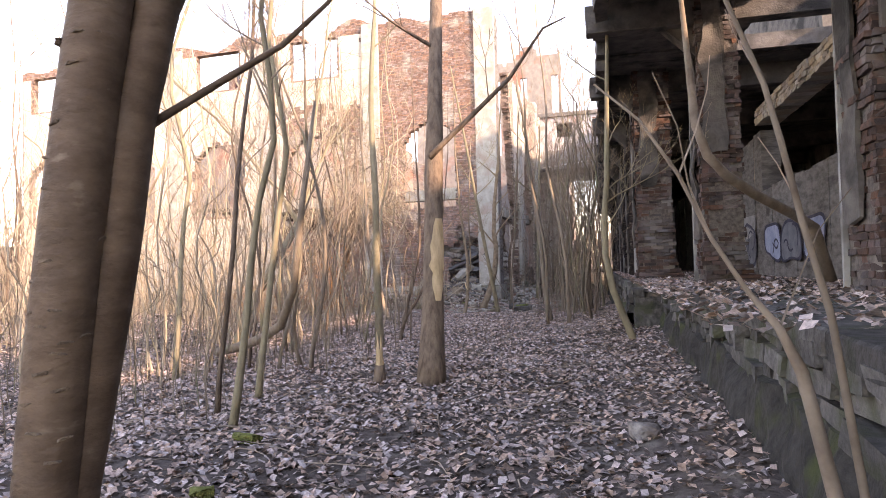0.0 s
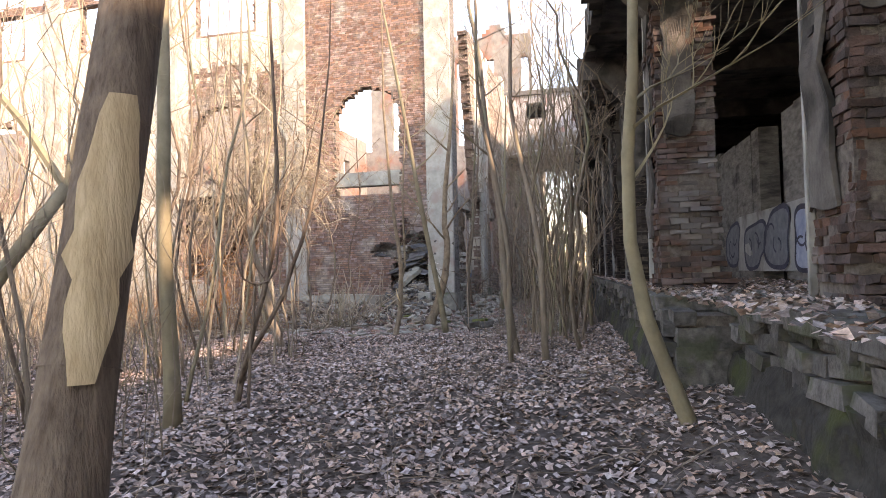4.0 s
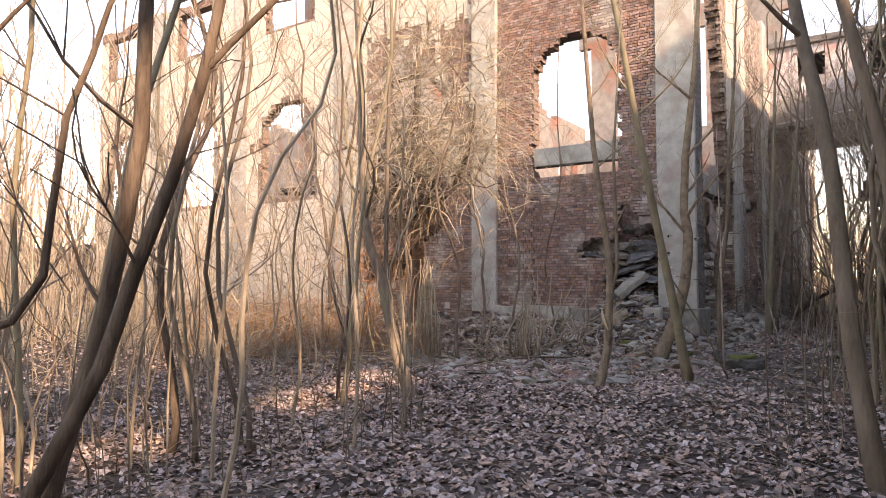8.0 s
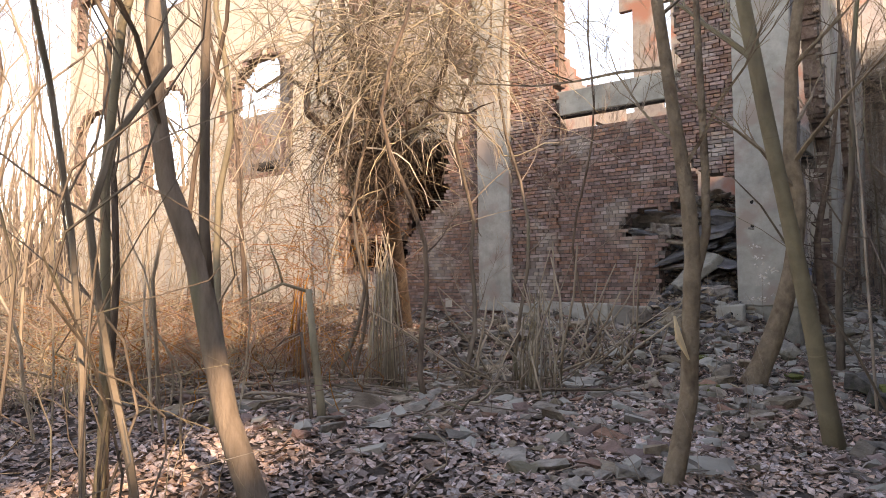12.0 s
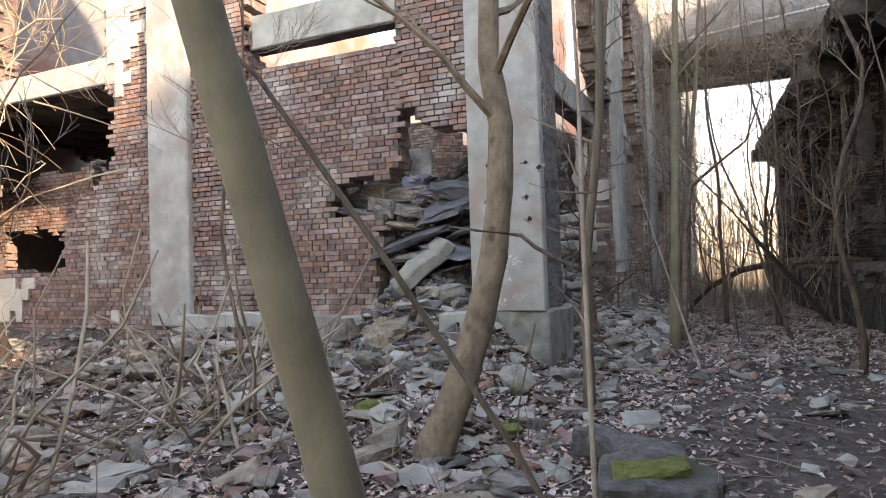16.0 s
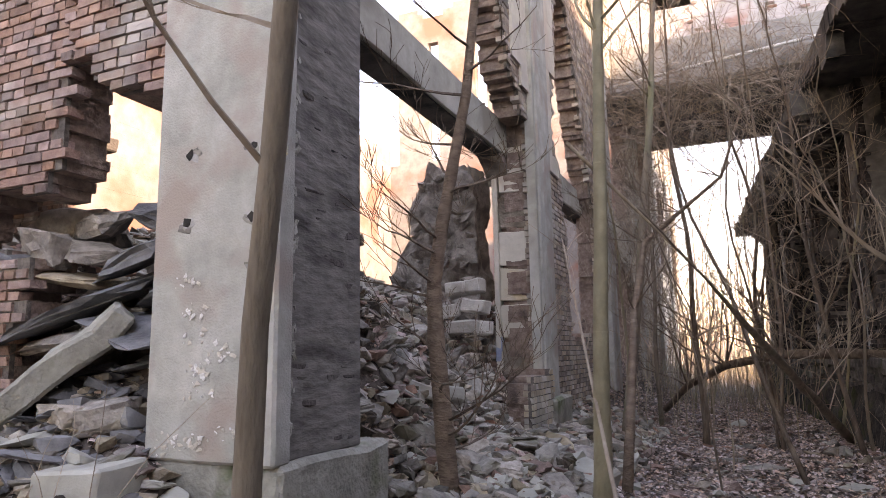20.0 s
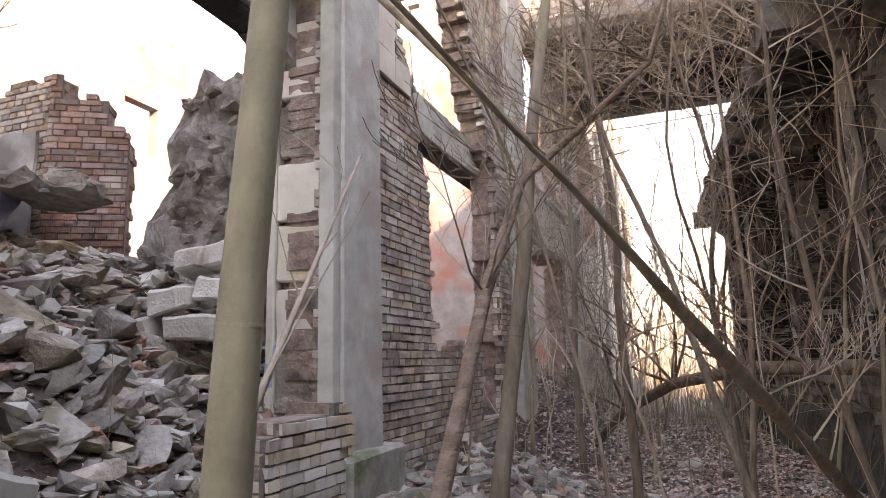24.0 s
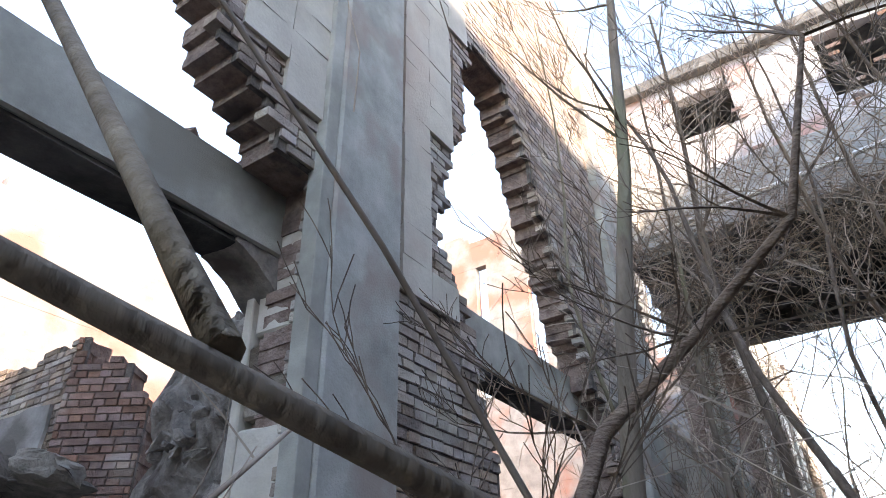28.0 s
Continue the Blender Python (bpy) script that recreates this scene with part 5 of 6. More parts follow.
    rr = [rad[min(k // 3, len(rad) - 1)] + (rad[min(k // 3 + 1, len(rad) - 1)] - rad[min(k // 3, len(rad) - 1)]) * (k % 3) / 3 for k in range(len(fine))]
    s.tube(fine, [a * (1 + 0.07 * nz(k * 0.9, rad[0] * 50)) for k, a in enumerate(rr)], 14 if rad[0] > 0.05 else 8)
    trunk = piece("trunk" if rad[0] > 0.05 else "stem", s.mesh("trunk", m, True), root)
    for k in range(nb):
        q = (0.6 if rad[0] > 0.05 else 0.3) + (0.35 if rad[0] > 0.05 else 0.65) * k / nb
        c = Soup()
        grow(c, fine[int(q * (len(fine) - 1))], (r.uniform(-1, 1), r.uniform(-0.7, 0.7), r.uniform(0.1, 0.8)), r.uniform(0.4, 0.9) * (2.2 if rad[0] > 0.05 else 1), max(0.005, rad[0] * 0.2), 2 if rad[0] > 0.05 else 0, r)
        piece("branch", c.mesh("branch", m), trunk)
    for name_end, second, sr in (("leaning over the leaves", ((-1.52, -10.16, 1.45), (-1.55, -10.18, 1.9), (-1.54, -10.18, 2.9), (-1.52, -10.17, 4.2), (-1.4, -10.1, 6.0)), (0.035, 0.032, 0.028, 0.022, 0.008)),
                                 ("near its foot", ((0.76, -8.15, 1.5), (0.80, -8.13, 1.66), (0.845, -8.11, 1.85), (0.85, -8.11, 2.2), (0.8, -8.05, 3.4), (0.9, -7.9, 6.0)), (0.03, 0.03, 0.028, 0.026, 0.02, 0.008))):
        if label.endswith(name_end):
            c = Soup()
            c.tube([Vector(p) - o for p in second], sr, 9)
            piece("second_stem", c.mesh("second_stem", m, True), root)
            if name_end == "near its foot":
                c = Soup()
                c.tube([Vector(p) - o for p in ((0.66, -8.20, 1.32), (0.70, -8.235, 1.18), (0.76, -8.24, 1.05))], [0.008, 0.026, 0.006], 5)
                piece("torn_bark", c.mesh("torn_bark", WOOD), root, label="torn pale sliver of bark")

# dark knotty tree in the rubble, twigs from low down
o = Vector(gz(0.1, 2.05))
knot = thing("tree", "dark knotty tree growing out of the rubble", "tree", at=tuple(o))
curve = [Vector(p) - o for p in ((0.13, 2.1, 0.3), (0.1, 2.07, 0.8), (0.07, 2.06, 1.24), (0.04, 2.04, 1.7), (0.03, 2.04, 2.15), (0.1, 2.07, 2.65), (0.2, 2.11, 3.2), (0.31, 2.16, 3.8), (0.4, 2.2, 4.7), (0.5, 2.3, 6.2), (0.45, 2.4, 7.6))]
s = Soup()
fine = []
for a, b in zip(curve[:-1], curve[1:]):
    fine += [a.lerp(b, k / 4) for k in range(4)]
s.tube(fine, [(0.088 - 0.062 * k / len(fine)) * (1 + 0.14 * nz(k * 0.8, 5)) for k in range(len(fine))], 14)
trunk = piece("trunk", s.mesh("trunk", BARK_RUST, True), knot)
r = random.Random(57)
for k in range(24):
    q = 4 + int((len(fine) - 6) * (k / 24))
    c = Soup()
    w = r.uniform(0, 6.28)
    grow(c, fine[q], (math.cos(w), math.sin(w), r.uniform(-0.1, 0.5)), r.uniform(0.5, 1.2), 0.016, 2, r)
    piece("branch", c.mesh("branch", BARK_DARK), trunk)

# clump beside the path: two leaning stems and a sapling that parts like a candelabra
for label, stems in (
        ("dark leaning young tree in two stems beside the path", (
            ("trunk", ((1.34, -15.92, 0.0), (1.41, -15.87, 0.45), (1.48, -15.82, 0.79), (1.54, -15.78, 1.11), (1.63, -15.71, 1.5), (1.71, -15.66, 1.92), (1.76, -15.63, 2.28), (1.77, -15.62, 2.98), (1.7, -15.6, 4.5), (1.6, -15.5, 6.5)), (0.05, 0.04, 0.036, 0.034, 0.032, 0.03, 0.028, 0.024, 0.016, 0.005), 5),
            ("second_stem", ((1.42, -15.9, 0.5), (1.6, -15.98, 0.82), (1.76, -16.0, 1.03), (1.84, -15.96, 1.18), (1.97, -15.87, 1.48), (2.05, -15.81, 1.79), (2.14, -15.75, 2.07), (2.22, -15.7, 2.4), (2.3, -15.65, 2.85), (2.4, -15.5, 4.2), (2.4, -15.4, 5.5)), (0.03, 0.028, 0.028, 0.027, 0.025, 0.023, 0.021, 0.018, 0.014, 0.009, 0.003), 4),
            ("side_stem", ((2.22, -15.7, 2.4), (2.28, -15.66, 2.48), (2.39, -15.58, 2.62), (2.56, -15.46, 2.85), (2.9, -15.2, 3.3)), (0.011, 0.011, 0.01, 0.008, 0.003), 2))),
        ("thin sapling that parts in two curved arms", (
            ("stem", ((1.72, -16.22, 0.0), (1.73, -16.21, 0.5), (1.75, -16.2, 0.93), (1.77, -16.19, 1.17), (1.79, -16.17, 1.46), (1.81, -16.17, 1.6)), (0.02, 0.018, 0.016, 0.015, 0.014, 0.013), 0),
            ("arm", ((1.81, -16.17, 1.59), (1.70, -16.24, 1.66), (1.64, -16.28, 1.84), (1.65, -16.27, 1.99), (1.69, -16.24, 2.2), (1.78, -16.19, 2.36), (1.89, -16.11, 2.52), (2.0, -16.0, 2.7)), (0.012, 0.012, 0.011, 0.01, 0.009, 0.008, 0.006, 0.003), 2),
            ("arm", ((1.81, -16.17, 1.59), (1.91, -16.1, 1.63), (1.98, -16.05, 1.76), (2.0, -16.04, 1.95), (2.03, -16.02, 2.22), (2.09, -15.98, 2.4), (2.12, -15.95, 2.55), (2.22, -15.88, 2.78), (2.4, -15.8, 3.6)), (0.012, 0.012, 0.012, 0.011, 0.01, 0.009, 0.008, 0.007, 0.003), 3)))):
    o = Vector(gz(*stems[0][1][0][:2]))
    clump = thing("tree", label, "tree", at=tuple(o))
    for nm, pts, rad, nb in stems:
        s = Soup()
        fine, rr = [], []
        for k in range(len(pts) - 1):
            for q in range(3):
                fine.append(Vector(pts[k]).lerp(Vector(pts[k + 1]), q / 3) - o)
                rr.append((rad[k] + (rad[k + 1] - rad[k]) * q / 3) * (1 + 0.05 * nz(k * 2.3 + q, rad[0] * 90)))
        s.tube(fine + [Vector(pts[-1]) - o], rr + [rad[-1]], 10)
        stem = piece(nm, s.mesh(nm, BARK_DARK, True), clump)
        for k in range(nb):
            c = Soup()
            grow(c, fine[int(len(fine) * (0.5 + 0.45 * k / nb))], (r.uniform(-1, 1), r.uniform(-1, 1), r.uniform(0.3, 1)), r.uniform(0.4, 1.0), max(0.004, rad[0] * 0.22), 1, r)
            piece("branch", c.mesh("branch", BARK_DARK), stem)

# broken saplings standing before the sunlit thicket
for label, m, stems in (
        ("broken pale sapling with a crooked dead top", BARK_OLIVE, (
            ("stem", ((-2.52, -8.34, 0.0), (-2.6, -8.31, 0.45), (-2.72, -8.28, 0.95), (-2.84, -8.24, 1.47)), (0.045, 0.04, 0.036, 0.03)),
            ("dead_top", ((-2.84, -8.24, 1.45), (-3.0, -8.42, 1.53), (-3.13, -8.58, 1.43), (-3.26, -8.72, 1.34)), (0.018, 0.015, 0.01, 0.005)),
            ("twig", ((-3.0, -8.42, 1.53), (-3.03, -8.45, 1.69), (-3.07, -8.5, 1.85), (-3.09, -8.52, 1.97)), (0.011, 0.009, 0.007, 0.003)))),
        ("thin dark snapped sapling with a hanging end", BARK_DARK, (
            ("stem", ((-2.55, -8.43, 0.0), (-2.6, -8.43, 0.45), (-2.68, -8.42, 0.8), (-2.75, -8.41, 1.08)), (0.022, 0.02, 0.018, 0.015)),
            ("snapped_end", ((-2.75, -8.41, 1.07), (-2.84, -8.52, 1.02), (-2.93, -8.62, 0.9)), (0.013, 0.01, 0.004))))):
    o = Vector(stems[0][1][0])
    root = thing("broken_sapling", label, "sapling", at=tuple(o))
    for nm, pts, rad in stems:
        c = Soup()
        c.tube([Vector(p) - o for p in pts], rad, 9)
        piece(nm, c.mesh(nm, m, True), root)

# twigs of the thin grey sapling near the path
o = Vector((1.34, -3.82, 1.5))
for label, pts, rad in (
        ("dark crooked branch caught on the thin sapling", ((1.34, -3.82, 1.48), (1.21, -3.88, 1.55), (1.07, -3.93, 1.64), (1.0, -3.96, 1.71), (0.75, -4.07, 1.75), (0.6, -4.13, 1.78)), (0.009, 0.011, 0.013, 0.013, 0.009, 0.005)),
        ("thin arching side twig of the grey sapling", ((1.34, -3.82, 1.48), (1.39, -3.8, 1.54), (1.55, -3.73, 1.54), (1.68, -3.68, 1.59), (1.78, -3.63, 1.66)), (0.006, 0.006, 0.005, 0.004, 0.002)),
        ("thin level side twig of the grey sapling", ((1.05, -3.94, 2.02), (1.21, -3.88, 1.96), (1.35, -3.82, 1.95), (1.44, -3.78, 1.95), (1.52, -3.74, 1.98)), (0.002, 0.005, 0.007, 0.005, 0.002))):
    s = Soup()
    s.tube([Vector(p) - o for p in pts], rad, 7)
    tagged(piece("twig", s.mesh("twig", BARK_DARK, True), None, pose(*o)), label, "branch")

# pale stems leaning before the platform
for label, pts, rad in (
        ("pale crooked sapling growing out of the platform deck", ((8.95, -18.0, 1.38), (8.68, -18.3, 2.2), (8.3, -18.7, 2.4), (7.8, -19.25, 2.62), (7.4, -19.7, 2.85), (7.17, -19.92, 3.08), (7.05, -19.8, 3.5), (7.02, -19.58, 4.11), (6.9, -19.4, 6.0)), (0.085, 0.075, 0.07, 0.068, 0.065, 0.062, 0.058, 0.05, 0.02)),
        ("pale forked sapling leaning before the platform", ((7.10, -26.2, 0.35), (7.04, -26.17, 0.88), (6.95, -26.17, 1.32), (6.88, -26.17, 1.48), (6.77, -26.17, 1.63), (6.66, -26.16, 1.82), (6.55, -26.16, 2.07), (6.41, -26.15, 2.3), (6.24, -26.15, 2.46)), (0.03, 0.028, 0.024, 0.016, 0.010, 0.009, 0.008, 0.006, 0.004)),
        ("straight pale sapling before the platform", ((7.2, -26.2, 0.35), (7.13, -26.18, 0.89), (7.05, -26.17, 1.53), (6.97, -26.17, 1.87), (6.91, -26.17, 2.17), (6.86, -26.17, 2.39), (6.74, -26.16, 2.73), (6.6, -26.1, 3.6)), (0.018, 0.016, 0.014, 0.013, 0.012, 0.011, 0.009, 0.004))):
    o = Vector(pts[0])
    lean = thing("leaning_sapling", label, "sapling", at=tuple(o))
    s = Soup()
    s.tube([Vector(p) - o for p in pts], rad, 9)
    stem = piece("stem", s.mesh("stem", TWIG, True), lean)
    for k in (3, 5, 6):
        s = Soup()
        grow(s, Vector(pts[k]) - o, (r.uniform(-0.8, 0.8), r.uniform(-0.2, 0.8), 0.9), r.uniform(0.3, 0.7), 0.005, 0, r)
        piece("twig", s.mesh("twig", TWIG), stem)

# limb of the torn tree
s = Soup()
o = Vector((3.66, -20.5, 3.3))
torn = thing("side_limb", "dark side limb of the torn tree", "branch", at=tuple(o))
s.tube([Vector(p) - o for p in ((3.62, -20.42, 3.25), (3.76, -20.35, 3.4), (4.21, -20.19, 3.85), (4.67, -20.04, 4.31), (5.13, -19.89, 5.0), (5.43, -19.79, 5.15))], [0.05, 0.04, 0.034, 0.028, 0.018, 0.008], 8)
piece("limb_stem", s.mesh("limb_stem", BARK_DARK, True), torn)
s = Soup()
for p in ((4.4, -20.1, 4.0), (4.9, -20.0, 4.6), (5.2, -19.9, 5.05)):
    grow(s, Vector(p) - o, (r.uniform(-0.3, 0.8), r.uniform(-0.4, 0.6), 0.5), 1.0, 0.01, 2, r)
piece("twig_spray", s.mesh("twig_spray", BARK_DARK), torn)

# forked tree by the reeds
ytree = thing("tree", "pale forked tree leaning out of the thicket", "tree", at=gz(-2.0, -17.0))
o = Vector(gz(-2.0, -17.0))
s = Soup()
s.tube([Vector(p) - o for p in ((-2.0, -17.0, -0.1), (-1.75, -16.75, 0.9), (-1.35, -16.35, 1.9), (-0.95, -15.9, 2.85))], [0.11, 0.09, 0.085, 0.08], 9)
piece("trunk", s.mesh("trunk", BARK_OLIVE, True), ytree)
r = random.Random(91)
for k, way in enumerate(((0.35, 0.3, 1.0), (-0.75, -0.4, 1.0), (0.1, 0.5, 1.0))):
    s = Soup()
    grow(s, Vector((-0.95, -15.9, 2.8)) - o, way, (6.5, 5.0, 4.0)[k], 0.055, 2, r)
    piece("limb", s.mesh("limb", BARK_OLIVE), ytree)

# torn bark strip on the rough tree and the splintered stump beside it
tt = Vector((3.71, -20.84, 0))
s = Soup()
for i in range(13):
    q = i / 12
    z = 1.32 + 1.1 * q
    zz = (z - ground_z(3.71, -20.84) + 0.25) / 8.66
    cx, cy = -0.3625 * zz, 2.088 * zz
    rr = 0.16 * (1.0 - 0.72 * zz ** 1.2) * 1.10
    half = math.radians(44) * math.sin(math.pi * (0.06 + 0.88 * q)) ** 0.5 * (0.8 + 0.5 * nz(q * 13, 4) + 0.25 * q)
    for k in range(7):
        w = math.radians(-42) + half * (k - 3) / 3
        s.v.append((cx + rr * math.cos(w), cy + rr * math.sin(w), z))
for i in range(12):
    for j in range(6):
        s.f.append((i * 7 + j, i * 7 + j + 1, (i + 1) * 7 + j + 1, (i + 1) * 7 + j))
tagged(piece("bare_wood_strip", s.mesh("bare_wood_strip", WOOD, True), None, pose(tt.x, tt.y, 0.0)), "bare yellow wood where the bark is torn", "wood")
stump = thing("splintered_stump", "splintered yellow stump of a snapped sapling", "stump", at=gz(3.05, -20.95))
sr = random.Random(33)
for i in range(11):
    a = 6.28 * i / 11 + sr.uniform(-0.2, 0.2)
    q, h = sr.uniform(0.012, 0.05), sr.uniform(0.25, 0.72)
    x, y = q * math.cos(a), q * math.sin(a)
    s = Soup()
    s.tube([(x * 1.3, y * 1.3, -0.1), (x, y, h * 0.45), (x * 0.9 + sr.uniform(-0.01, 0.01), y * 0.9, h * 0.8), (x * 0.8 + sr.uniform(-0.015, 0.015), y * 0.8, h)], [0.032, 0.024, 0.016, 0.003], 5)
    piece("splinter", s.mesh("splinter", WOOD), stump)
s = Soup()
s.tube([(0, 0, -0.15), (0, 0, 0.05), (0.005, 0, 0.16), (0.008, 0, 0.24)], [0.1, 0.085, 0.074, 0.062], 11)
piece("bark", s.mesh("bark", BARK_DARK, True), stump, label="dark bark at the foot")

# trunk lying across the thicket
fallen = thing("fallen_tree", "brown trunk fallen across the thicket", "fallen tree", at=gz(-1.9, -17.5))
o = Vector(gz(-1.9, -17.5))
s = Soup()
s.tube([Vector(p) - o for p in ((-2.1, -17.3, 0.15), (-0.9, -18.4, 0.38), (0.3, -19.4, 0.66), (1.1, -20.1, 0.95), (1.5, -20.4, 1.5), (1.7, -20.5, 2.6), (1.9, -20.4, 4.2))], [0.09, 0.085, 0.078, 0.07, 0.058, 0.045, 0.02], 9)
piece("trunk", s.mesh("trunk", BARK, True), fallen)
r = random.Random(17)
for p in ((-0.9, -18.4, 0.38), (0.3, -19.4, 0.66), (1.1, -20.1, 0.95), (1.6, -20.45, 2.0)):
    s = Soup()
    grow(s, Vector(p) - o, (r.uniform(-0.5, 0.5), r.uniform(-0.4, 0.4), 1.0), r.uniform(1.5, 2.6), 0.026, 2, r)
    piece("branch", s.mesh("branch", BARK), fallen)

# leaning limb that crosses the way, with its fork
limb = thing("leaning_limb", "long dark fallen limb leaning across the way", "fallen tree", at=(3.88, 9.57, 0.0))
s = Soup()
o = Vector((3.88, 9.57, 0.0))
a, b = Vector((3.88, 9.57, 0.1)), Vector((1.68, 2.43, 2.69))
pts = [a.lerp(b, q / 16) + Vector((0.015 * nz(q * 0.9, 3), 0, 0.02 * nz(q * 0.9, 7) + 0.03 * math.exp(-((q - 12.9) / 1.0) ** 2))) - o for q in range(17)]
s.tube(pts, [0.07 - 0.02 * (q / 9) if q <= 9 else max(0.009, 0.05 - 0.039 * (q - 9) / 4.2) for q in range(17)], 9)
piece("stem", s.mesh("stem", BARK, True), limb)
s = Soup()
f0 = Vector((2.016, 3.519, 2.322))
pts = [f0.lerp(Vector((0.85, 3.62, 3.72)), q / 7) + Vector((0, 0.02 * nz(q, 2), 0.02 * nz(q, 5))) - o for q in range(8)]
pts.insert(0, a.lerp(b, (f0 - a).dot(b - a) / (b - a).length_squared) + Vector((0, 0, 0.03)) - o)
s.tube(pts, [0.012, 0.0135, 0.0135, 0.014, 0.015, 0.0165, 0.018, 0.02, 0.022], 9)
piece("fork", s.mesh("fork", BARK_TAN, True), limb)
r = random.Random(5)
for q in (0.2, 0.3, 0.4, 0.48):
    c = Soup()
    grow(c, a.lerp(b, q) - o, (r.uniform(-1, 1), r.uniform(-0.4, 0.6), r.uniform(0.3, 1)), r.uniform(0.6, 1.4), 0.012, 2, r)
    tagged(piece("twig_spray", c.mesh("twig_spray", TWIG), limb), "fine twigs", kind="stuff")
bent = thing("bent_branch", "reddish branch leaning into the leaning limb", "branch", at=gz(1.23, 3.85))
o = Vector((1.23, 3.85, ground_z(1.23, 3.85)))
s = Soup()
pts = [Vector(p) - o for p in ((1.23, 3.85, 0.2), (1.22, 4.5, 1.0), (1.20, 5.4, 2.05), (1.28, 6.2, 3.0), (1.75, 6.3, 3.4), (2.3, 6.2, 3.8), (2.6, 6.0, 4.6))]
s.tube(pts, [0.055, 0.05, 0.046, 0.04, 0.03, 0.022, 0.012], 10)
piece("stem", s.mesh("stem", BARK_RUST, True), bent)
c = Soup()
for p in pts[2:]:
    for _ in range(3):
        grow(c, p, (r.uniform(-1, 1), r.uniform(-1, 1), r.uniform(0, 1)), r.uniform(0.6, 1.3), 0.011, 2, r)
tagged(piece("twig_spray", c.mesh("twig_spray", BARK_DARK), bent), "fine dark twigs", kind="stuff")
twig = thing("thin_sapling", "thin pale sapling leaning by the rubble", "sapling", at=gz(1.6, 1.5))
o = Vector((1.6, 1.5, ground_z(1.6, 1.5)))
s = Soup()
ta, tb = Vector((1.64, 1.4, 0.05)), Vector((0.37, 5.25, 3.05))
s.tube([ta.lerp(tb, q / 8) + Vector((0, 0, 0.02 * nz(q, 4))) - o for q in range(9)], [0.021 - 0.0015 * q for q in range(9)], 6)
piece("stem", s.mesh("stem", TWIG, True), twig)
c = Soup()
for q in (0.5, 0.62, 0.7, 0.8, 0.9):
    grow(c, ta.lerp(tb, q) - o, (r.uniform(-1, 0.4), r.uniform(-0.3, 1), r.uniform(0, 1)), r.uniform(0.5, 1.1), 0.006, 0, r)
piece("twig_spray", c.mesh("twig_spray", TWIG), twig)
over = thing("thin_branch", "thin branch hanging across the pillar", "branch", at=gz(2.05, 5.0))
o = Vector((2.05, 5.0, ground_z(2.05, 5.0)))
s = Soup()
s.tube([Vector(p) - o for p in ((2.05, 5.1, 0.0), (1.95, 4.9, 1.2), (1.74, 4.55, 2.35), (1.58, 4.2, 2.9), (1.46, 3.8, 3.34), (1.3, 3.45, 3.8), (1.2, 3.1, 4.3))], [0.014, 0.011, 0.008, 0.007, 0.006, 0.005, 0.003], 6)
piece("stem", s.mesh("stem", TWIG, True), over)
log = thing("arched_log", "mossy fallen trunk arching over the path", "fallen tree", at=gz(0.9, 13.0))
o = Vector((0.9, 13.0, ground_z(0.9, 13.0)))
s = Soup()
s.tube([Vector(p) - o for p in ((0.7, 13.4, 0.2), (1.3, 12.3, 0.8), (2.1, 11.2, 1.25), (3.0, 10.4, 1.45), (4.1, 9.9, 1.45), (4.8, 9.8, 1.40))], [0.07, 0.075, 0.08, 0.085, 0.09, 0.08], 9)
piece("stem", s.mesh("stem", BARK_DARK, True), log)
c = Soup()
for p in ((1.3, 12.3, 0.8), (2.1, 11.2, 1.25), (3.0, 10.4, 1.45), (3.6, 10.1, 1.5)):
    for _ in range(4):
        grow(c, Vector(p) - o, (r.uniform(-1.2, 0.6), r.uniform(-0.6, 0.6), r.uniform(0.4, 1.3)), r.uniform(1.5, 3.4), 0.025, 2, r)
piece("branch", c.mesh("branch", BARK_DARK), log)

# young trees of the thicket: templates, then copies
TEMPLATES = []
for i in range(9):
    r = random.Random(60 + i)
    m = (BARK, BARK_DARK, BARK_OLIVE)[i % 3]
    TEMPLATES.append(tree((0, 0, 0), (r.uniform(-0.9, 0.9), r.uniform(-0.9, 0.9), r.uniform(6.5, 9.5)), r.uniform(0.02, 0.042), m, ("slender bare sapling in the thicket", "dark bare sapling in the thicket", "olive-barked bare sapling in the thicket")[i % 3], 400 + i, 11, 0.12, 2, 0.45, 1.3, group="saplings of the thicket", sides=7))
SPOTS = [(5.0, -11.2), (-1.4, -12.6), (0.3, -15.4), (-0.7, -16.7), (-1.9, -13.1), 
         (-2.2, -14.3), (0.5, -19.3), (2.0, -22.9), (1.9, -22.0), (1.4, -19.8), (-2.1, -10.5), (-1.9, -10.7), (-1.3, -13.2),
         (3.5, 2.4), (0.5, 9.3), (-1.7, -17.0), (-1.0, -16.4), (2.6, -23.5), (1.1, -19.4), (4.9, -10.2), (4.6, -9.3), (4.2, -8.6), (4.7, -7.6), (3.9, -7.4)]
r = random.Random(3)
while len(SPOTS) < 112:
    k = r.random()
    if k < 0.45:
        x, y = r.uniform(-16, 2.0), r.uniform(-26, -3)
    elif k < 0.55:
        x, y = r.uniform(2.8, 5.0), r.uniform(-9, -4)
    elif k < 0.75:
        x, y = r.uniform(0.3, 4.3), r.uniform(7, 34)
    elif k < 0.85:
        x, y = r.uniform(-3, 0.5), r.uniform(-6, -0.8)
    else:
        x, y = r.uniform(-30, -10), r.uniform(-22, -2)
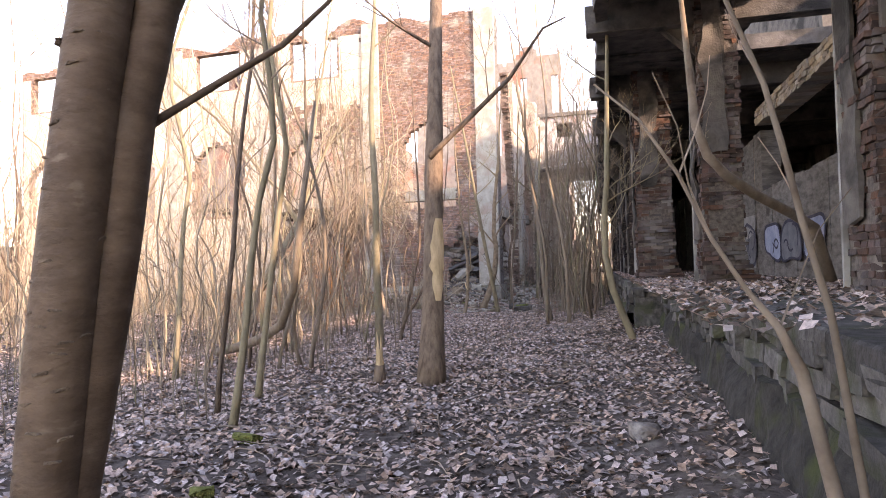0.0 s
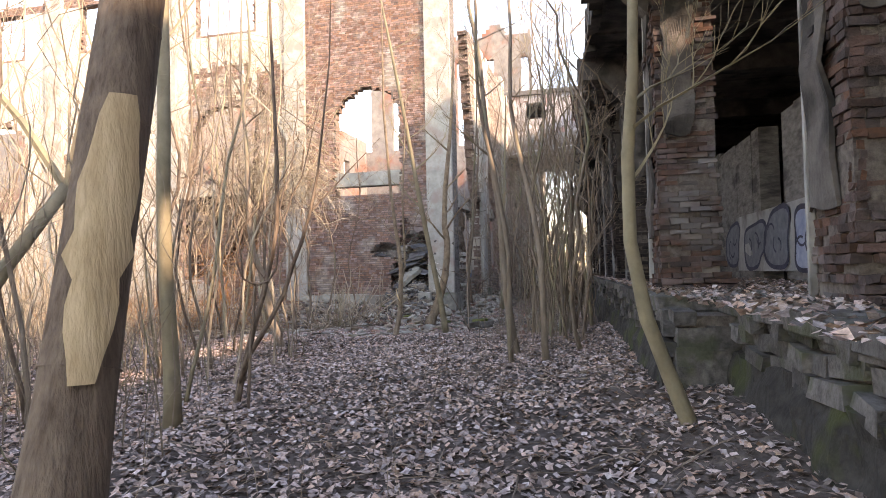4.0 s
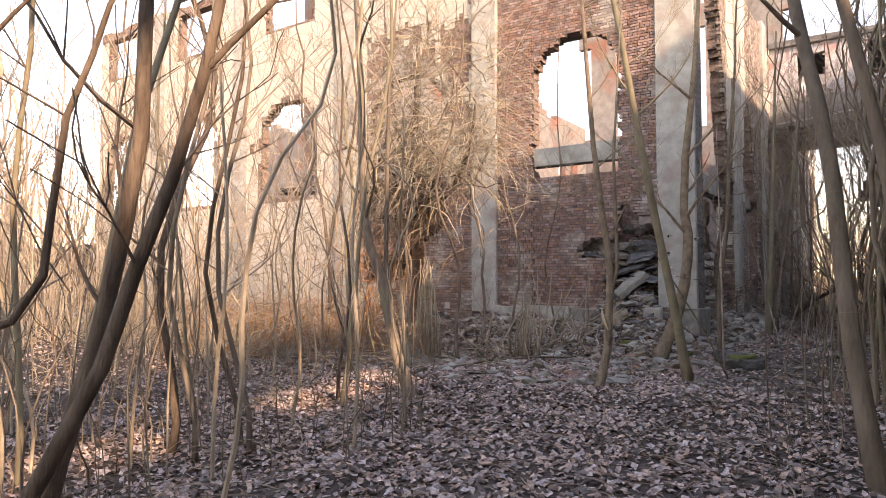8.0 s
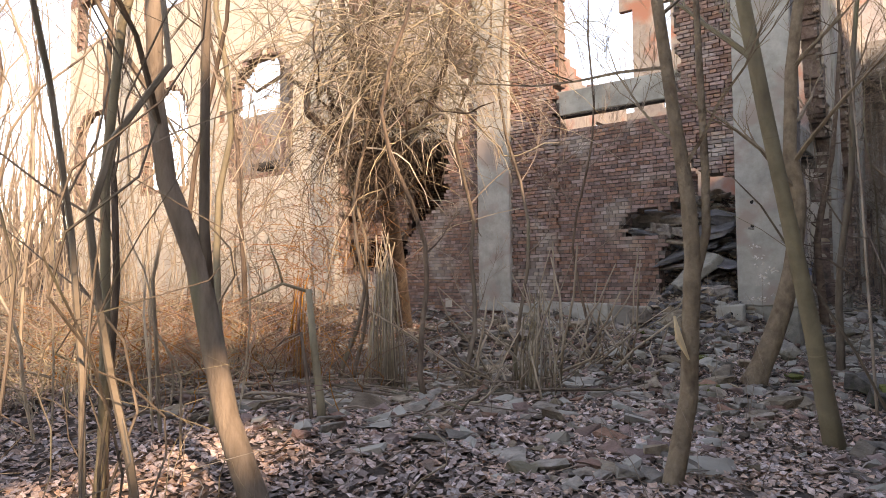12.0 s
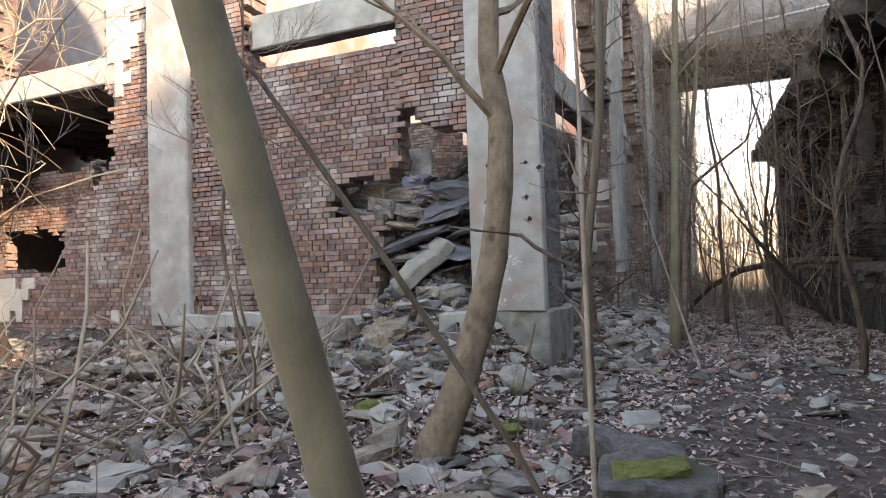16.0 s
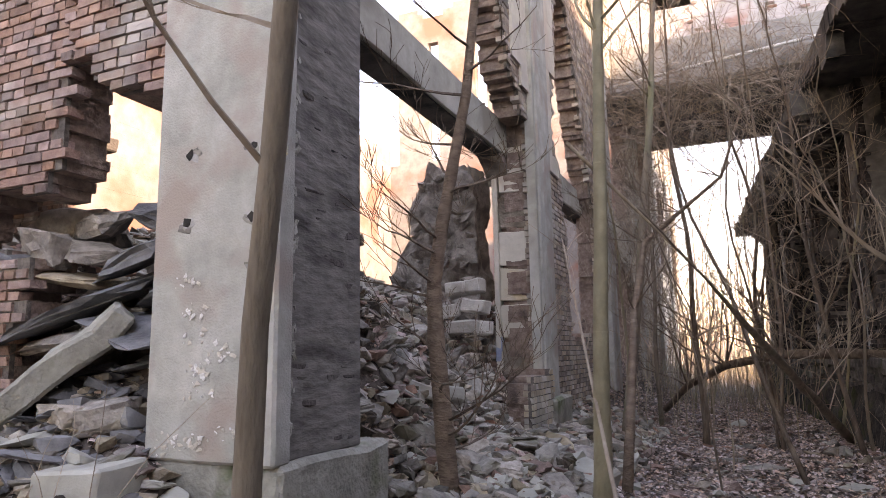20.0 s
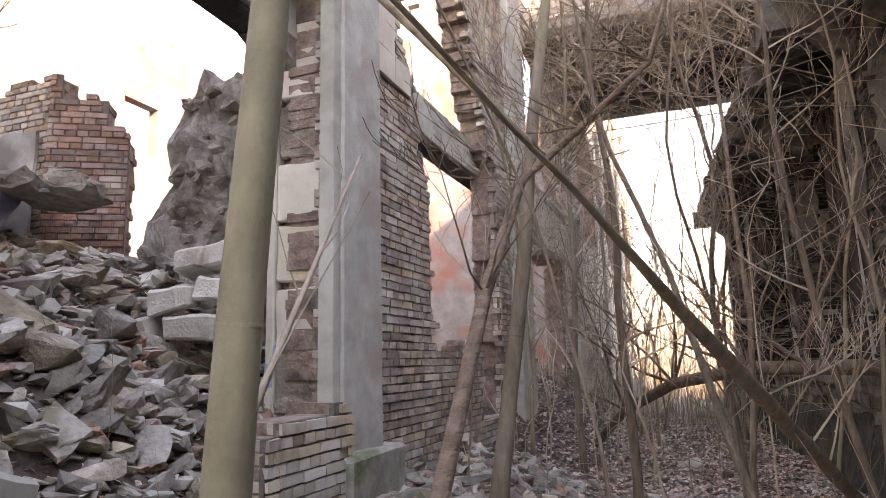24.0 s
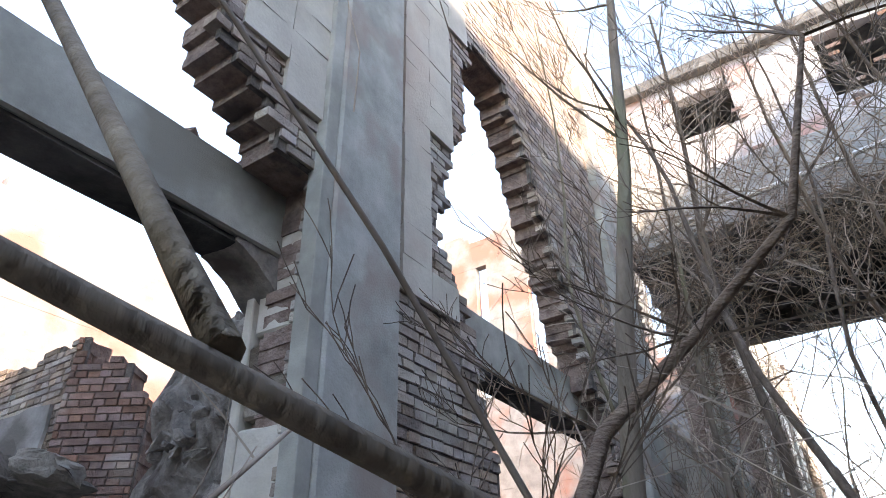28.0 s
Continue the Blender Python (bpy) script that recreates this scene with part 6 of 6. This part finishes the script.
    # keep the walked line free
    px = 6.3 - (y + 29) * 0.12 if y < -22 else 5.5 - (y + 22) * 0.34 if y < -12.5 else 2.2
    if abs(x - px) < (3.3 if y < -9 else 1.3 if y < 4.5 else 0.5) or (-12 < x < -4 and -14 < y < -11 and r.random() < 0.5):
        continue
    if y > -9.5 and y < 3 and x > -2.5 and x < 3.0:
        continue
    SPOTS.append((x, y))
first = True
for i, (x, y) in enumerate(SPOTS):
    t0 = TEMPLATES[i % 9]
    sc = r.uniform(0.75, 1.15)
    m = pose(x, y, ground_z(x, y), r.uniform(-4, 4), r.uniform(-4, 4), r.uniform(0, 360))
    if i < 9:
        t0.matrix_basis = m
    else:
        ob = copy_thing(t0, m)
        ob.scale = (sc, sc, sc)


# ---------------------------------------------------------------- whips, reeds and creepers
def whips(name, label, n, place, h, rad, material, seed, lean=0.2, sides=3, segs=4, curl=0.15):
    r = random.Random(seed)
    s = Soup()
    for _ in range(n):
        x, y = place(r)
        z = ground_z(x, y)
        hh = r.uniform(*h)
        a = r.uniform(0, 6.28)
        l = lean * r.random() * hh
        pts = []
        for i in range(segs + 1):
            q = i / segs
            pts.append((x + math.cos(a) * l * q ** 1.3 + r.uniform(-curl, curl) * 0.3 * q, y + math.sin(a) * l * q ** 1.3 + r.uniform(-curl, curl) * 0.3 * q, z - 0.05 + hh * q * (1 - 0.25 * q * min(1, lean))))
        if curl > 1:
            pts = [Vector(p) for p in pts]
            pts = [pts[0]] + [a.lerp(b, q) for a, b in zip(pts, pts[1:]) for q in (0.25, 0.75)] + [pts[-1]]
        rr, m = r.uniform(*rad), len(pts) - 1
        s.tube(pts, [rr * (1 - 0.75 * i / m) for i in range(m + 1)], sides, False)
    return tagged(piece(name, s.mesh(name, material)), label, "undergrowth", kind="stuff")


whips("dry_reeds", "straw-coloured dry stems before the front wall", 1300, lambda r: ((-5.0 - abs(r.gauss(0, 3.5)), r.uniform(-9.8, -5.4)) if r.random() < 0.6 else (-8.8 - abs(r.gauss(0, 5)), r.uniform(-8, -0.8))), (0.3, 1.7), (0.004, 0.011), STRAW, 21, 1.2, 4, 6, 1.5)
whips("dry_reeds", "rusty red dry stems and canes", 900, lambda r: (-6.6 + r.gauss(0, 1.2), r.uniform(-9.0, -4.6)), (0.4, 1.7), (0.004, 0.010), CANE, 20, 0.9, 4, 6, 1.4)
whips("dry_reeds", "patch of dry stems in the wood", 500, lambda r: (r.uniform(-14, 0.0), r.uniform(-22, -10)), (0.3, 1.6), (0.003, 0.008), STRAW, 22, 0.9, 4, 6, 1.5)
whips("thin_saplings", "tall thin saplings against the ruin", 310, lambda r: (lambda y: (r.uniform(-18, -2.5 if y < -8.5 else -6.8), y))(r.uniform(-16, -1.0)), (2.5, 7.5), (0.007, 0.018), BARK_PALE, 23, 0.22, 5, 8, 2.2)
# sunlit look of these stems is put into the pale bark colour
whips("thin_saplings", "pale sunlit thicket stems before the ruin", 330, lambda r: (lambda x: (x, r.uniform(-24, -9 if x < -2.6 else -11)))(r.uniform(-16, 0.5) if r.random() < 0.7 else r.uniform(-24, -8)), (3.0, 9.0), (0.009, 0.026), BARK_PALE, 19, 0.16, 5, 8, 2.4)
whips("thin_saplings", "thin saplings beyond the corner", 150, lambda r: (r.uniform(0.2, 4.2) if r.random() < 0.6 else r.uniform(-0.2, 1.4), r.uniform(6, 36)), (1.5, 6.0), (0.004, 0.012), BARK_PALE, 24, 0.3, 4, 7, 1.6)
whips("thin_saplings", "tall slim poles beside the platform", 30, lambda r: (r.uniform(3.3, 5.0), r.uniform(-9, -3.5)), (6.5, 10.5), (0.014, 0.034), BARK, 17, 0.16, 6, 9, 2.8)
whips("thin_saplings", "thin saplings beside the platform", 80, lambda r: (r.uniform(2.9, 5.0), r.uniform(-11, -3.8)), (2.0, 6.5), (0.004, 0.012), BARK, 25, 0.2, 4, 7, 1.6)
whips("thin_saplings", "crooked thin whips among the saplings", 420, lambda r: (lambda y: (r.uniform(-5, 2.2) if y < -17 else r.uniform(-5, 0.2), y))(r.uniform(-25, -11)), (1.2, 4.5), (0.003, 0.010), BARK, 29, 0.16, 4, 7, 1.8)
whips("dry_grass", "sunlit dry grass beyond the bridge", 1800, lambda r: (r.uniform(-1, 4.4), r.uniform(14, 45)), (0.5, 2.0), (0.004, 0.009), STRAW, 26, 0.4)
whips("bramble_stems", "thin dry bramble stems in the rubble", 110, lambda r: (r.uniform(-6, 0.6), r.uniform(-6, -0.4)), (0.3, 1.4), (0.003, 0.006), TWIG, 27, 0.7)
whips("bramble_stems", "thin dry stems beside the trodden path", 260, lambda r: ((r.uniform(-2, 3.6) if r.random() < 0.5 else r.uniform(3.2, 4.4)), r.uniform(-20, 9)), (0.3, 1.2), (0.002, 0.005), TWIG, 28, 0.5)


def creeper(name, label, center, size, n, length, rad, material, seed, hang=0.6):
    """Tangled stems of a climbing plant."""
    r = random.Random(seed)
    s = Soup()
    for _ in range(n):
        p = Vector((center[0] + r.gauss(0, size[0]), center[1] + r.gauss(0, size[1]), center[2] + r.gauss(0, size[2])))
        d = Vector((r.uniform(-1, 1), r.uniform(-1, 1), r.uniform(-0.4, 1))).normalized()
        ln = r.uniform(*length)
        pts = [p.copy()]
        for i in range(6):
            d = (d + Vector((r.uniform(-0.35, 0.35), r.uniform(-0.35, 0.35), -hang * (i / 6) * 0.8))).normalized()
            p = p + d * ln / 6
            p.z = max(p.z, ground_z(p.x, p.y) + 0.02)
            pts.append(p.copy())
        rr = r.uniform(*rad)
        s.tube(pts, [rr * (1 - 0.1 * i) for i in range(7)], 3, False)
    return tagged(piece(name, s.mesh(name, material)), label, "creeper", kind="stuff")


# old leaning tree that carries the mop of creepers
host = thing("creeper_tree", "dark old leaning tree smothered in hanging creepers", "tree", at=gz(-7.0, -2.1))
o = Vector(gz(-7.0, -2.1))
s = Soup()
s.tube([Vector(p) - o for p in ((-7.05, -2.05, 0.3), (-6.7, -2.5, 1.0), (-6.0, -3.4, 1.75), (-5.35, -4.3, 2.5), (-4.85, -5.1, 3.1), (-4.5, -5.6, 3.9), (-4.3, -5.8, 5.2), (-4.1, -6.0, 7.0))], [0.24, 0.18, 0.16, 0.15, 0.15, 0.12, 0.08, 0.03], 11)
piece("trunk", s.mesh("trunk", BARK_DARK, True), host)
r = random.Random(92)
for pts in (((-4.7, -5.35, 3.35), (-4.9, -6.0, 3.6), (-5.1, -6.3, 3.9), (-5.4, -6.05, 4.35), (-6.0, -6.0, 4.7), (-6.8, -5.9, 4.6)), ((-4.6, -5.4, 3.6), (-4.0, -5.6, 3.45), (-3.4, -5.7, 3.7), (-2.9, -5.9, 4.3), (-2.7, -6.0, 5.2)), ((-4.5, -5.6, 3.9), (-5.0, -5.6, 5.0), (-5.3, -5.5, 6.2), (-5.5, -5.4, 7.6))):
    s = Soup()
    s.tube([Vector(p) - o for p in pts], [0.07 * (1 - 0.8 * k / len(pts)) for k in range(len(pts))], 7)
    for p in pts[2:]:
        grow(s, Vector(p) - o, (r.uniform(-0.8, 0.8), r.uniform(-0.8, 0.8), 0.8), r.uniform(1.0, 2.2), 0.018, 2, r)
    piece("limb", s.mesh("limb", BARK_DARK), host)
# thick winding stems that climb through the mop
r = random.Random(93)
for k in range(9):
    s = Soup()
    p = Vector((r.uniform(-5.2, -3.2), r.uniform(-6.2, -5.5), r.uniform(3.0, 4.0))) - o
    d = Vector((r.choice((-1, 1)) * r.uniform(0.3, 1), r.uniform(-0.3, 0.2), r.uniform(-0.1, 0.6)))
    pts = [p.copy()]
    for i in range(12):
        d = (d + Vector((r.uniform(-0.8, 0.8), r.uniform(-0.4, 0.4), r.uniform(-0.6, 0.75)))).normalized()
        p = p + d * 0.2
        pts.append(p.copy())
    q = r.uniform(0.014, 0.028)
    s.tube(pts, [q * (1 - 0.05 * i) for i in range(13)], 6)
    piece("vine", s.mesh("vine", BARK_DARK if k % 3 else STRAW, True), host, label="thick winding creeper stem")
creeper("creeper", "hanging tangle of old man's beard stems", (-4.4, -5.75, 4.3), (0.7, 0.4, 0.5), 520, (0.8, 2.0), (0.005, 0.012), STRAW, 31, 0.9)
creeper("creeper", "pale hanging creeper beard", (-2.95, -5.9, 4.35), (0.28, 0.28, 0.42), 300, (0.6, 1.5), (0.003, 0.008), STRAW, 32, 1.2)
creeper("creeper", "dark core of the creeper", (-4.65, -5.5, 3.45), (0.42, 0.3, 0.38), 640, (0.5, 1.2), (0.004, 0.010), BARK_DARK, 33, 1.0)
creeper("creeper", "long creeper stems arching out of the crown", (-4.2, -5.8, 5.4), (1.0, 0.5, 0.9), 320, (1.2, 3.2), (0.005, 0.012), STRAW, 38, 0.35)
creeper("creeper", "thin reddish brush below the creepers", (-5.6, -5.6, 1.9), (0.6, 0.5, 0.6), 330, (0.5, 1.4), (0.003, 0.007), CANE, 39, 0.2)
for label, x, y, n, hh, spread, mt in (("bundle of pale canes hanging from the creepers to the ground", -3.85, -6.05, 46, 1.9, 0.42, STRAW), ("sheaf of dry canes standing together in the leaves", -1.75, -5.75, 34, 1.15, 0.34, STRAW), ("sheaf of reddish canes before the wall", -4.9, -6.6, 30, 1.3, 0.36, CANE)):
    sheaf = thing("cane_sheaf", label, "canes", "sheaves of canes", at=gz(x, y))
    o = Vector(gz(x, y))
    for _ in range(n):
        a, q, h = r.uniform(0, 6.28), r.random(), hh * r.uniform(0.6, 1.15)
        bx, by = spread * q * math.cos(a), spread * 0.6 * q * math.sin(a)
        bz = ground_z(x + bx, y + by) - o.z
        s = Soup()
        rr = r.uniform(0.005, 0.012)
        s.tube([(bx, by, bz - 0.05), (bx * 0.8 + r.uniform(-0.05, 0.05), by * 0.8, bz + h * 0.4), (bx * 0.45 + r.uniform(-0.06, 0.06), by * 0.4, bz + h * 0.8), (bx * 0.2 + r.uniform(-0.12, 0.12), by * 0.2 + r.uniform(-0.05, 0.05), bz + h)], [rr, rr, rr * 0.9, rr * 0.6], 5)
        piece("cane", s.mesh("cane", mt, True), sheaf)
creeper("creeper", "creeper stems climbing up the front wall", (-7.4, -0.7, 8.4), (1.0, 0.3, 1.3), 160, (0.9, 2.6), (0.006, 0.014), VINE, 34, 0.4)
creeper("creeper", "tangled brush in front of the western bays", (-11.5, -3.0, 3.2), (2.6, 1.0, 1.8), 420, (0.9, 2.6), (0.006, 0.014), BARK_PALE, 30, 0.3)
creeper("creeper", "tangled thin branches over the way", (2.5, 9.6, 4.2), (1.1, 1.6, 1.7), 420, (0.9, 2.4), (0.003, 0.007), TWIG, 29, 0.2)
creeper("creeper", "tangle of stems hanging from the bridge", (2.6, 13.0, 7.6), (1.6, 0.3, 0.55), 900, (0.6, 1.8), (0.004, 0.009), TWIG, 35, 0.8)
creeper("creeper", "stems tangled over the side wall", (0.35, 14.5, 6.0), (0.3, 2.6, 2.2), 900, (0.8, 2.2), (0.004, 0.009), TWIG, 36, 0.6)

# cut sticks leaning together
sticks = thing("stick_pile", "pile of pale dry sticks leaning together", "sticks", at=gz(-1.6, -5.1))
r = random.Random(8)
for i in range(60):
    cx, cy = (-0.6, -0.2) if i % 2 else (-0.4, 1.6)
    a = r.uniform(0, 6.28)
    ln = r.uniform(0.6, 1.9)
    tilt = r.uniform(0.15, 1.2)
    s = Soup()
    rr = r.uniform(0.006, 0.019)
    p0 = Vector((cx + r.gauss(0, 0.45), cy + r.gauss(0, 0.4), 0))
    p0.z = ground_z(-1.6 + p0.x, -5.1 + p0.y) - ground_z(-1.6, -5.1)
    d = Vector((math.cos(a) * math.sin(tilt), math.sin(a) * math.sin(tilt), math.cos(tilt)))
    s.tube([p0, p0 + d * ln * 0.35 + Vector((r.uniform(-0.08, 0.08), r.uniform(-0.08, 0.08), r.uniform(0, 0.05))), p0 + d * ln * 0.7 + Vector((r.uniform(-0.1, 0.1), r.uniform(-0.1, 0.1), r.uniform(-0.06, 0.03))), p0 + d * ln], [rr, rr * 0.9, rr * 0.8, rr * 0.5], 6)
    piece("stick", s.mesh("stick", BARK_PALE, True), sticks)

# moss cushions and scraps
for i, (x, y, a) in enumerate(((3.10, -23.96, 0.16), (3.6, -25.2, 0.1), (-1.9, -1.9, 0.22), (0.3, -2.3, 0.2), (-0.4, -3.9, 0.24), (-0.9, -2.6, 0.2))):
    ob = piece("moss_cushion", chunk_mesh("moss_cushion", MOSS, a * 1.5, a, 0.09, 40 + i, 30, 2), None, pose(x, y, ground_z(x, y) + 0.035, 0, 0, 40 * i))
    tagged(ob, "small green moss cushion on the ground", "moss")
for label, x, y, size, m in (("crumpled bluish plastic scrap at the column's foot", -1.6, -0.7, (0.12, 0.08, 0.05), PAINT_BLUE), ("faded red plastic scrap among the stones", 0.1, -1.1, (0.14, 0.09, 0.05), SCRAP_RED)):
    ob = piece("plastic_scrap", chunk_mesh("plastic_scrap", m, *size, 31, 22, 2), None, pose(x, y, ground_z(x, y) + 0.03, 8, 5, 30))
    tagged(ob, label, "litter")
plate_thing("pale flat stone lying on the path", (0.2, 0.13, 0.05), pose(1.58, -0.77, ground_z(1.58, -0.77) + 0.02, 2, 3, 20), BLOCK_PALE, 95)
plate_thing("dark stone sunk in the leaves", (0.24, 0.2, 0.14), pose(6.35, -23.40, ground_z(6.35, -23.40) + 0.04, 6, 3, 20), RUBBLE_DARK, 96)

# ---------------------------------------------------------------- leaf litter
def litter(name, label, n, place, seed, size=(0.05, 0.11)):
    r = random.Random(seed)
    v, f = [], []
    for _ in range(n):
        x, y, z = place(r)
        a = r.uniform(0, 6.28)
        ln = r.uniform(*size)
        w = ln * r.uniform(0.32, 0.5)
        ca, sa = math.cos(a), math.sin(a)
        ta, tb, up = r.uniform(-0.5, 0.5), r.uniform(-0.5, 0.5), r.uniform(0.0, 0.5)
        k = len(v)
        for px, py, pz in ((-ln / 2, 0, 0), (0, -w, up * w), (ln / 2, 0, 0.15 * ln), (0, w, up * w)):
            v.append((x + px * ca - py * sa, y + px * sa + py * ca, z + 0.006 + pz + ta * px + tb * py + 0.02 * r.random()))
        f += [(k, k + 1, k + 2), (k, k + 2, k + 3)]
    return tagged(piece(name, mesh_of(name, v, f, LEAF)), label, "leaves", kind="stuff")


def on_ground(fx, fy):
    def place(r):
        x, y = fx(r) + r.gauss(0, 0.8), fy(r) + r.gauss(0, 0.8)
        return x, y, ground_z(x, y)
    return place


def on_path(r):
    while True:
        x, y = r.uniform(-0.5, 4.6), r.uniform(-8, 20)
        if abs(x - 2.5) > 1.05 or y > 4 or r.random() < 0.12:
            return x, y, ground_z(x, y)


litter("leaf_litter", "thick layer of dry brown fallen leaves", 95000, on_ground(lambda r: r.uniform(-4, 7.2), lambda r: r.uniform(-31, -7)), 41, (0.035, 0.085))
litter("leaf_litter", "dry fallen leaves under the thicket", 22000, on_ground(lambda r: r.uniform(-15, 0), lambda r: r.uniform(-26, -2)), 42)
litter("leaf_litter", "scattered leaves along the path", 30000, on_path, 43, (0.03, 0.085))
litter("leaf_litter", "brown leaves gathered beyond the corner", 14000, on_ground(lambda r: r.uniform(0.1, 4.4), lambda r: r.uniform(3, 14)), 47, (0.03, 0.085))
litter("leaf_litter", "brown leaves on the trodden clearing", 15000, on_ground(lambda r: r.uniform(-8, 1.2), lambda r: r.uniform(-11, -4.5)), 51, (0.035, 0.09))
litter("leaf_litter", "leaves blown onto the rubble", 26000, on_ground(lambda r: r.uniform(-6.5, 1.5), lambda r: r.uniform(-6, 7)), 44, (0.03, 0.08))
def on_deck(r):
    p = PB @ Vector((r.uniform(0.0, 3.0), r.uniform(-12, 20), TOP + 0.01))
    return p.x, p.y, p.z
litter("leaf_litter", "leaves lying on the platform", 7000, on_deck, 45)

# grit trodden into the path
s = Soup()
r = random.Random(49)
grit = [chunk_mesh("grit", RUBBLE, 1, 1, 1, 990 + k, 9) for k in range(5)]
for _ in range(3400):
    x, y = r.uniform(0.6, 4.2), r.uniform(-9, 9)
    a = 0.015 + 0.055 * r.random() ** 2.2
    m = pose(x, y, ground_z(x, y) + a * 0.1, r.uniform(-30, 30), r.uniform(-30, 30), r.uniform(0, 360)) @ Matrix.Diagonal((a, a * r.uniform(0.5, 1), a * r.uniform(0.3, 0.7), 1))
    me = r.choice(grit)
    s.add([tuple(m @ v.co) for v in me.vertices], [tuple(p.vertices) for p in me.polygons])
tagged(piece("path_grit", s.mesh("path_grit", RUBBLE_DARK)), "small stones and grit trodden into the path", "gravel", kind="stuff")

# fallen twigs on the ground
s = Soup()
r = random.Random(46)
for _ in range(2600):
    if r.random() < 0.55:
        x, y = r.uniform(-4, 6), r.uniform(-28, -6)
    else:
        x, y = r.uniform(-6, 4), r.uniform(-6, 14)
    a, ln = r.uniform(0, 6.28), r.uniform(0.12, 0.7)
    d = Vector((math.cos(a), math.sin(a), 0)) * ln
    z0, z1 = ground_z(x, y), ground_z(x + d.x, y + d.y)
    rr = r.uniform(0.002, 0.007)
    s.tube([(x, y, z0 + 0.02), (x + d.x * 0.5 + r.uniform(-0.04, 0.04), y + d.y * 0.5 + r.uniform(-0.04, 0.04), (z0 + z1) / 2 + 0.03 + 0.03 * r.random()), (x + d.x, y + d.y, z1 + 0.025)], [rr, rr, rr * 0.6], 4, False)
tagged(piece("twig_litter", s.mesh("twig_litter", TWIG)), "fallen twigs scattered on the ground", "twigs", kind="stuff")

boughs = thing("brushwood", "fallen branches strewn before the front wall", "branches", at=gz(-3.0, -6.5))
o = Vector(gz(-3.0, -6.5))
r = random.Random(48)
for k in range(120):
    x, y = r.uniform(-8.5, -1.8), r.uniform(-9, -3.2)
    a, ln = r.uniform(0, 6.28), r.uniform(0.5, 2.2)
    s = Soup()
    pts = []
    for i in range(5):
        q = i / 4
        px, py = x + math.cos(a) * ln * q + r.uniform(-0.08, 0.08), y + math.sin(a) * ln * q + r.uniform(-0.08, 0.08)
        pts.append(Vector((px, py, ground_z(px, py) + 0.03 + 0.25 * r.random() * q)) - o)
    rr = r.uniform(0.006, 0.022)
    s.tube(pts, [rr, rr * 0.95, rr * 0.85, rr * 0.7, rr * 0.4], 5)
    if r.random() < 0.6:
        grow(s, pts[2], (math.cos(a + 0.7), math.sin(a + 0.7), 0.25), ln * 0.4, rr * 0.5, 1, r)
    piece("fallen_branch", s.mesh("fallen_branch", (BARK_PALE, BARK, TWIG)[k % 3], True), boughs)

# ---------------------------------------------------------------- distant woods
whips("distant_thicket", "pale sunlit brush west of the ruin", 1000, lambda r: (r.uniform(-34, -15), r.uniform(-26, -1)), (2.5, 9.0), (0.008, 0.03), BARK_PALE, 18, 0.2, 3, 6, 1.8)
whips("distant_thicket", "dry brush at the wood's edge west of the ruin", 700, lambda r: (r.uniform(-26, -9), r.uniform(-24, -6)), (0.6, 3.0), (0.004, 0.012), STRAW, 16, 0.7, 3, 5, 1.5)
far = Soup()
r = random.Random(77)
for _ in range(1150):
    k = r.random()
    if k < 0.45:
        x, y = r.uniform(-30, 40), r.uniform(48, 120)
    elif k < 0.86:
        x, y = r.uniform(-70, -29), r.uniform(-50, 10)
    else:
        x, y = r.uniform(20, 70), r.uniform(-60, 60)
    h = r.uniform(6, 14)
    b = Vector((x, y, -0.3))
    far.tube([b, b + Vector((r.uniform(-0.4, 0.4), r.uniform(-0.4, 0.4), h * 0.5)), b + Vector((r.uniform(-0.9, 0.9), r.uniform(-0.9, 0.9), h))], [0.12, 0.08, 0.02], 4, False)
    for _ in range(9):
        p = b + Vector((0, 0, h * r.uniform(0.3, 0.95)))
        d = Vector((r.uniform(-1, 1), r.uniform(-1, 1), r.uniform(0.3, 1.4)))
        far.tube([p, p + d * r.uniform(0.8, 2.0)], [0.03, 0.008], 3, False)
tagged(piece("distant_woods", far.mesh("distant_woods", TWIG)), "bare winter woods in the distance", "woods", kind="stuff")
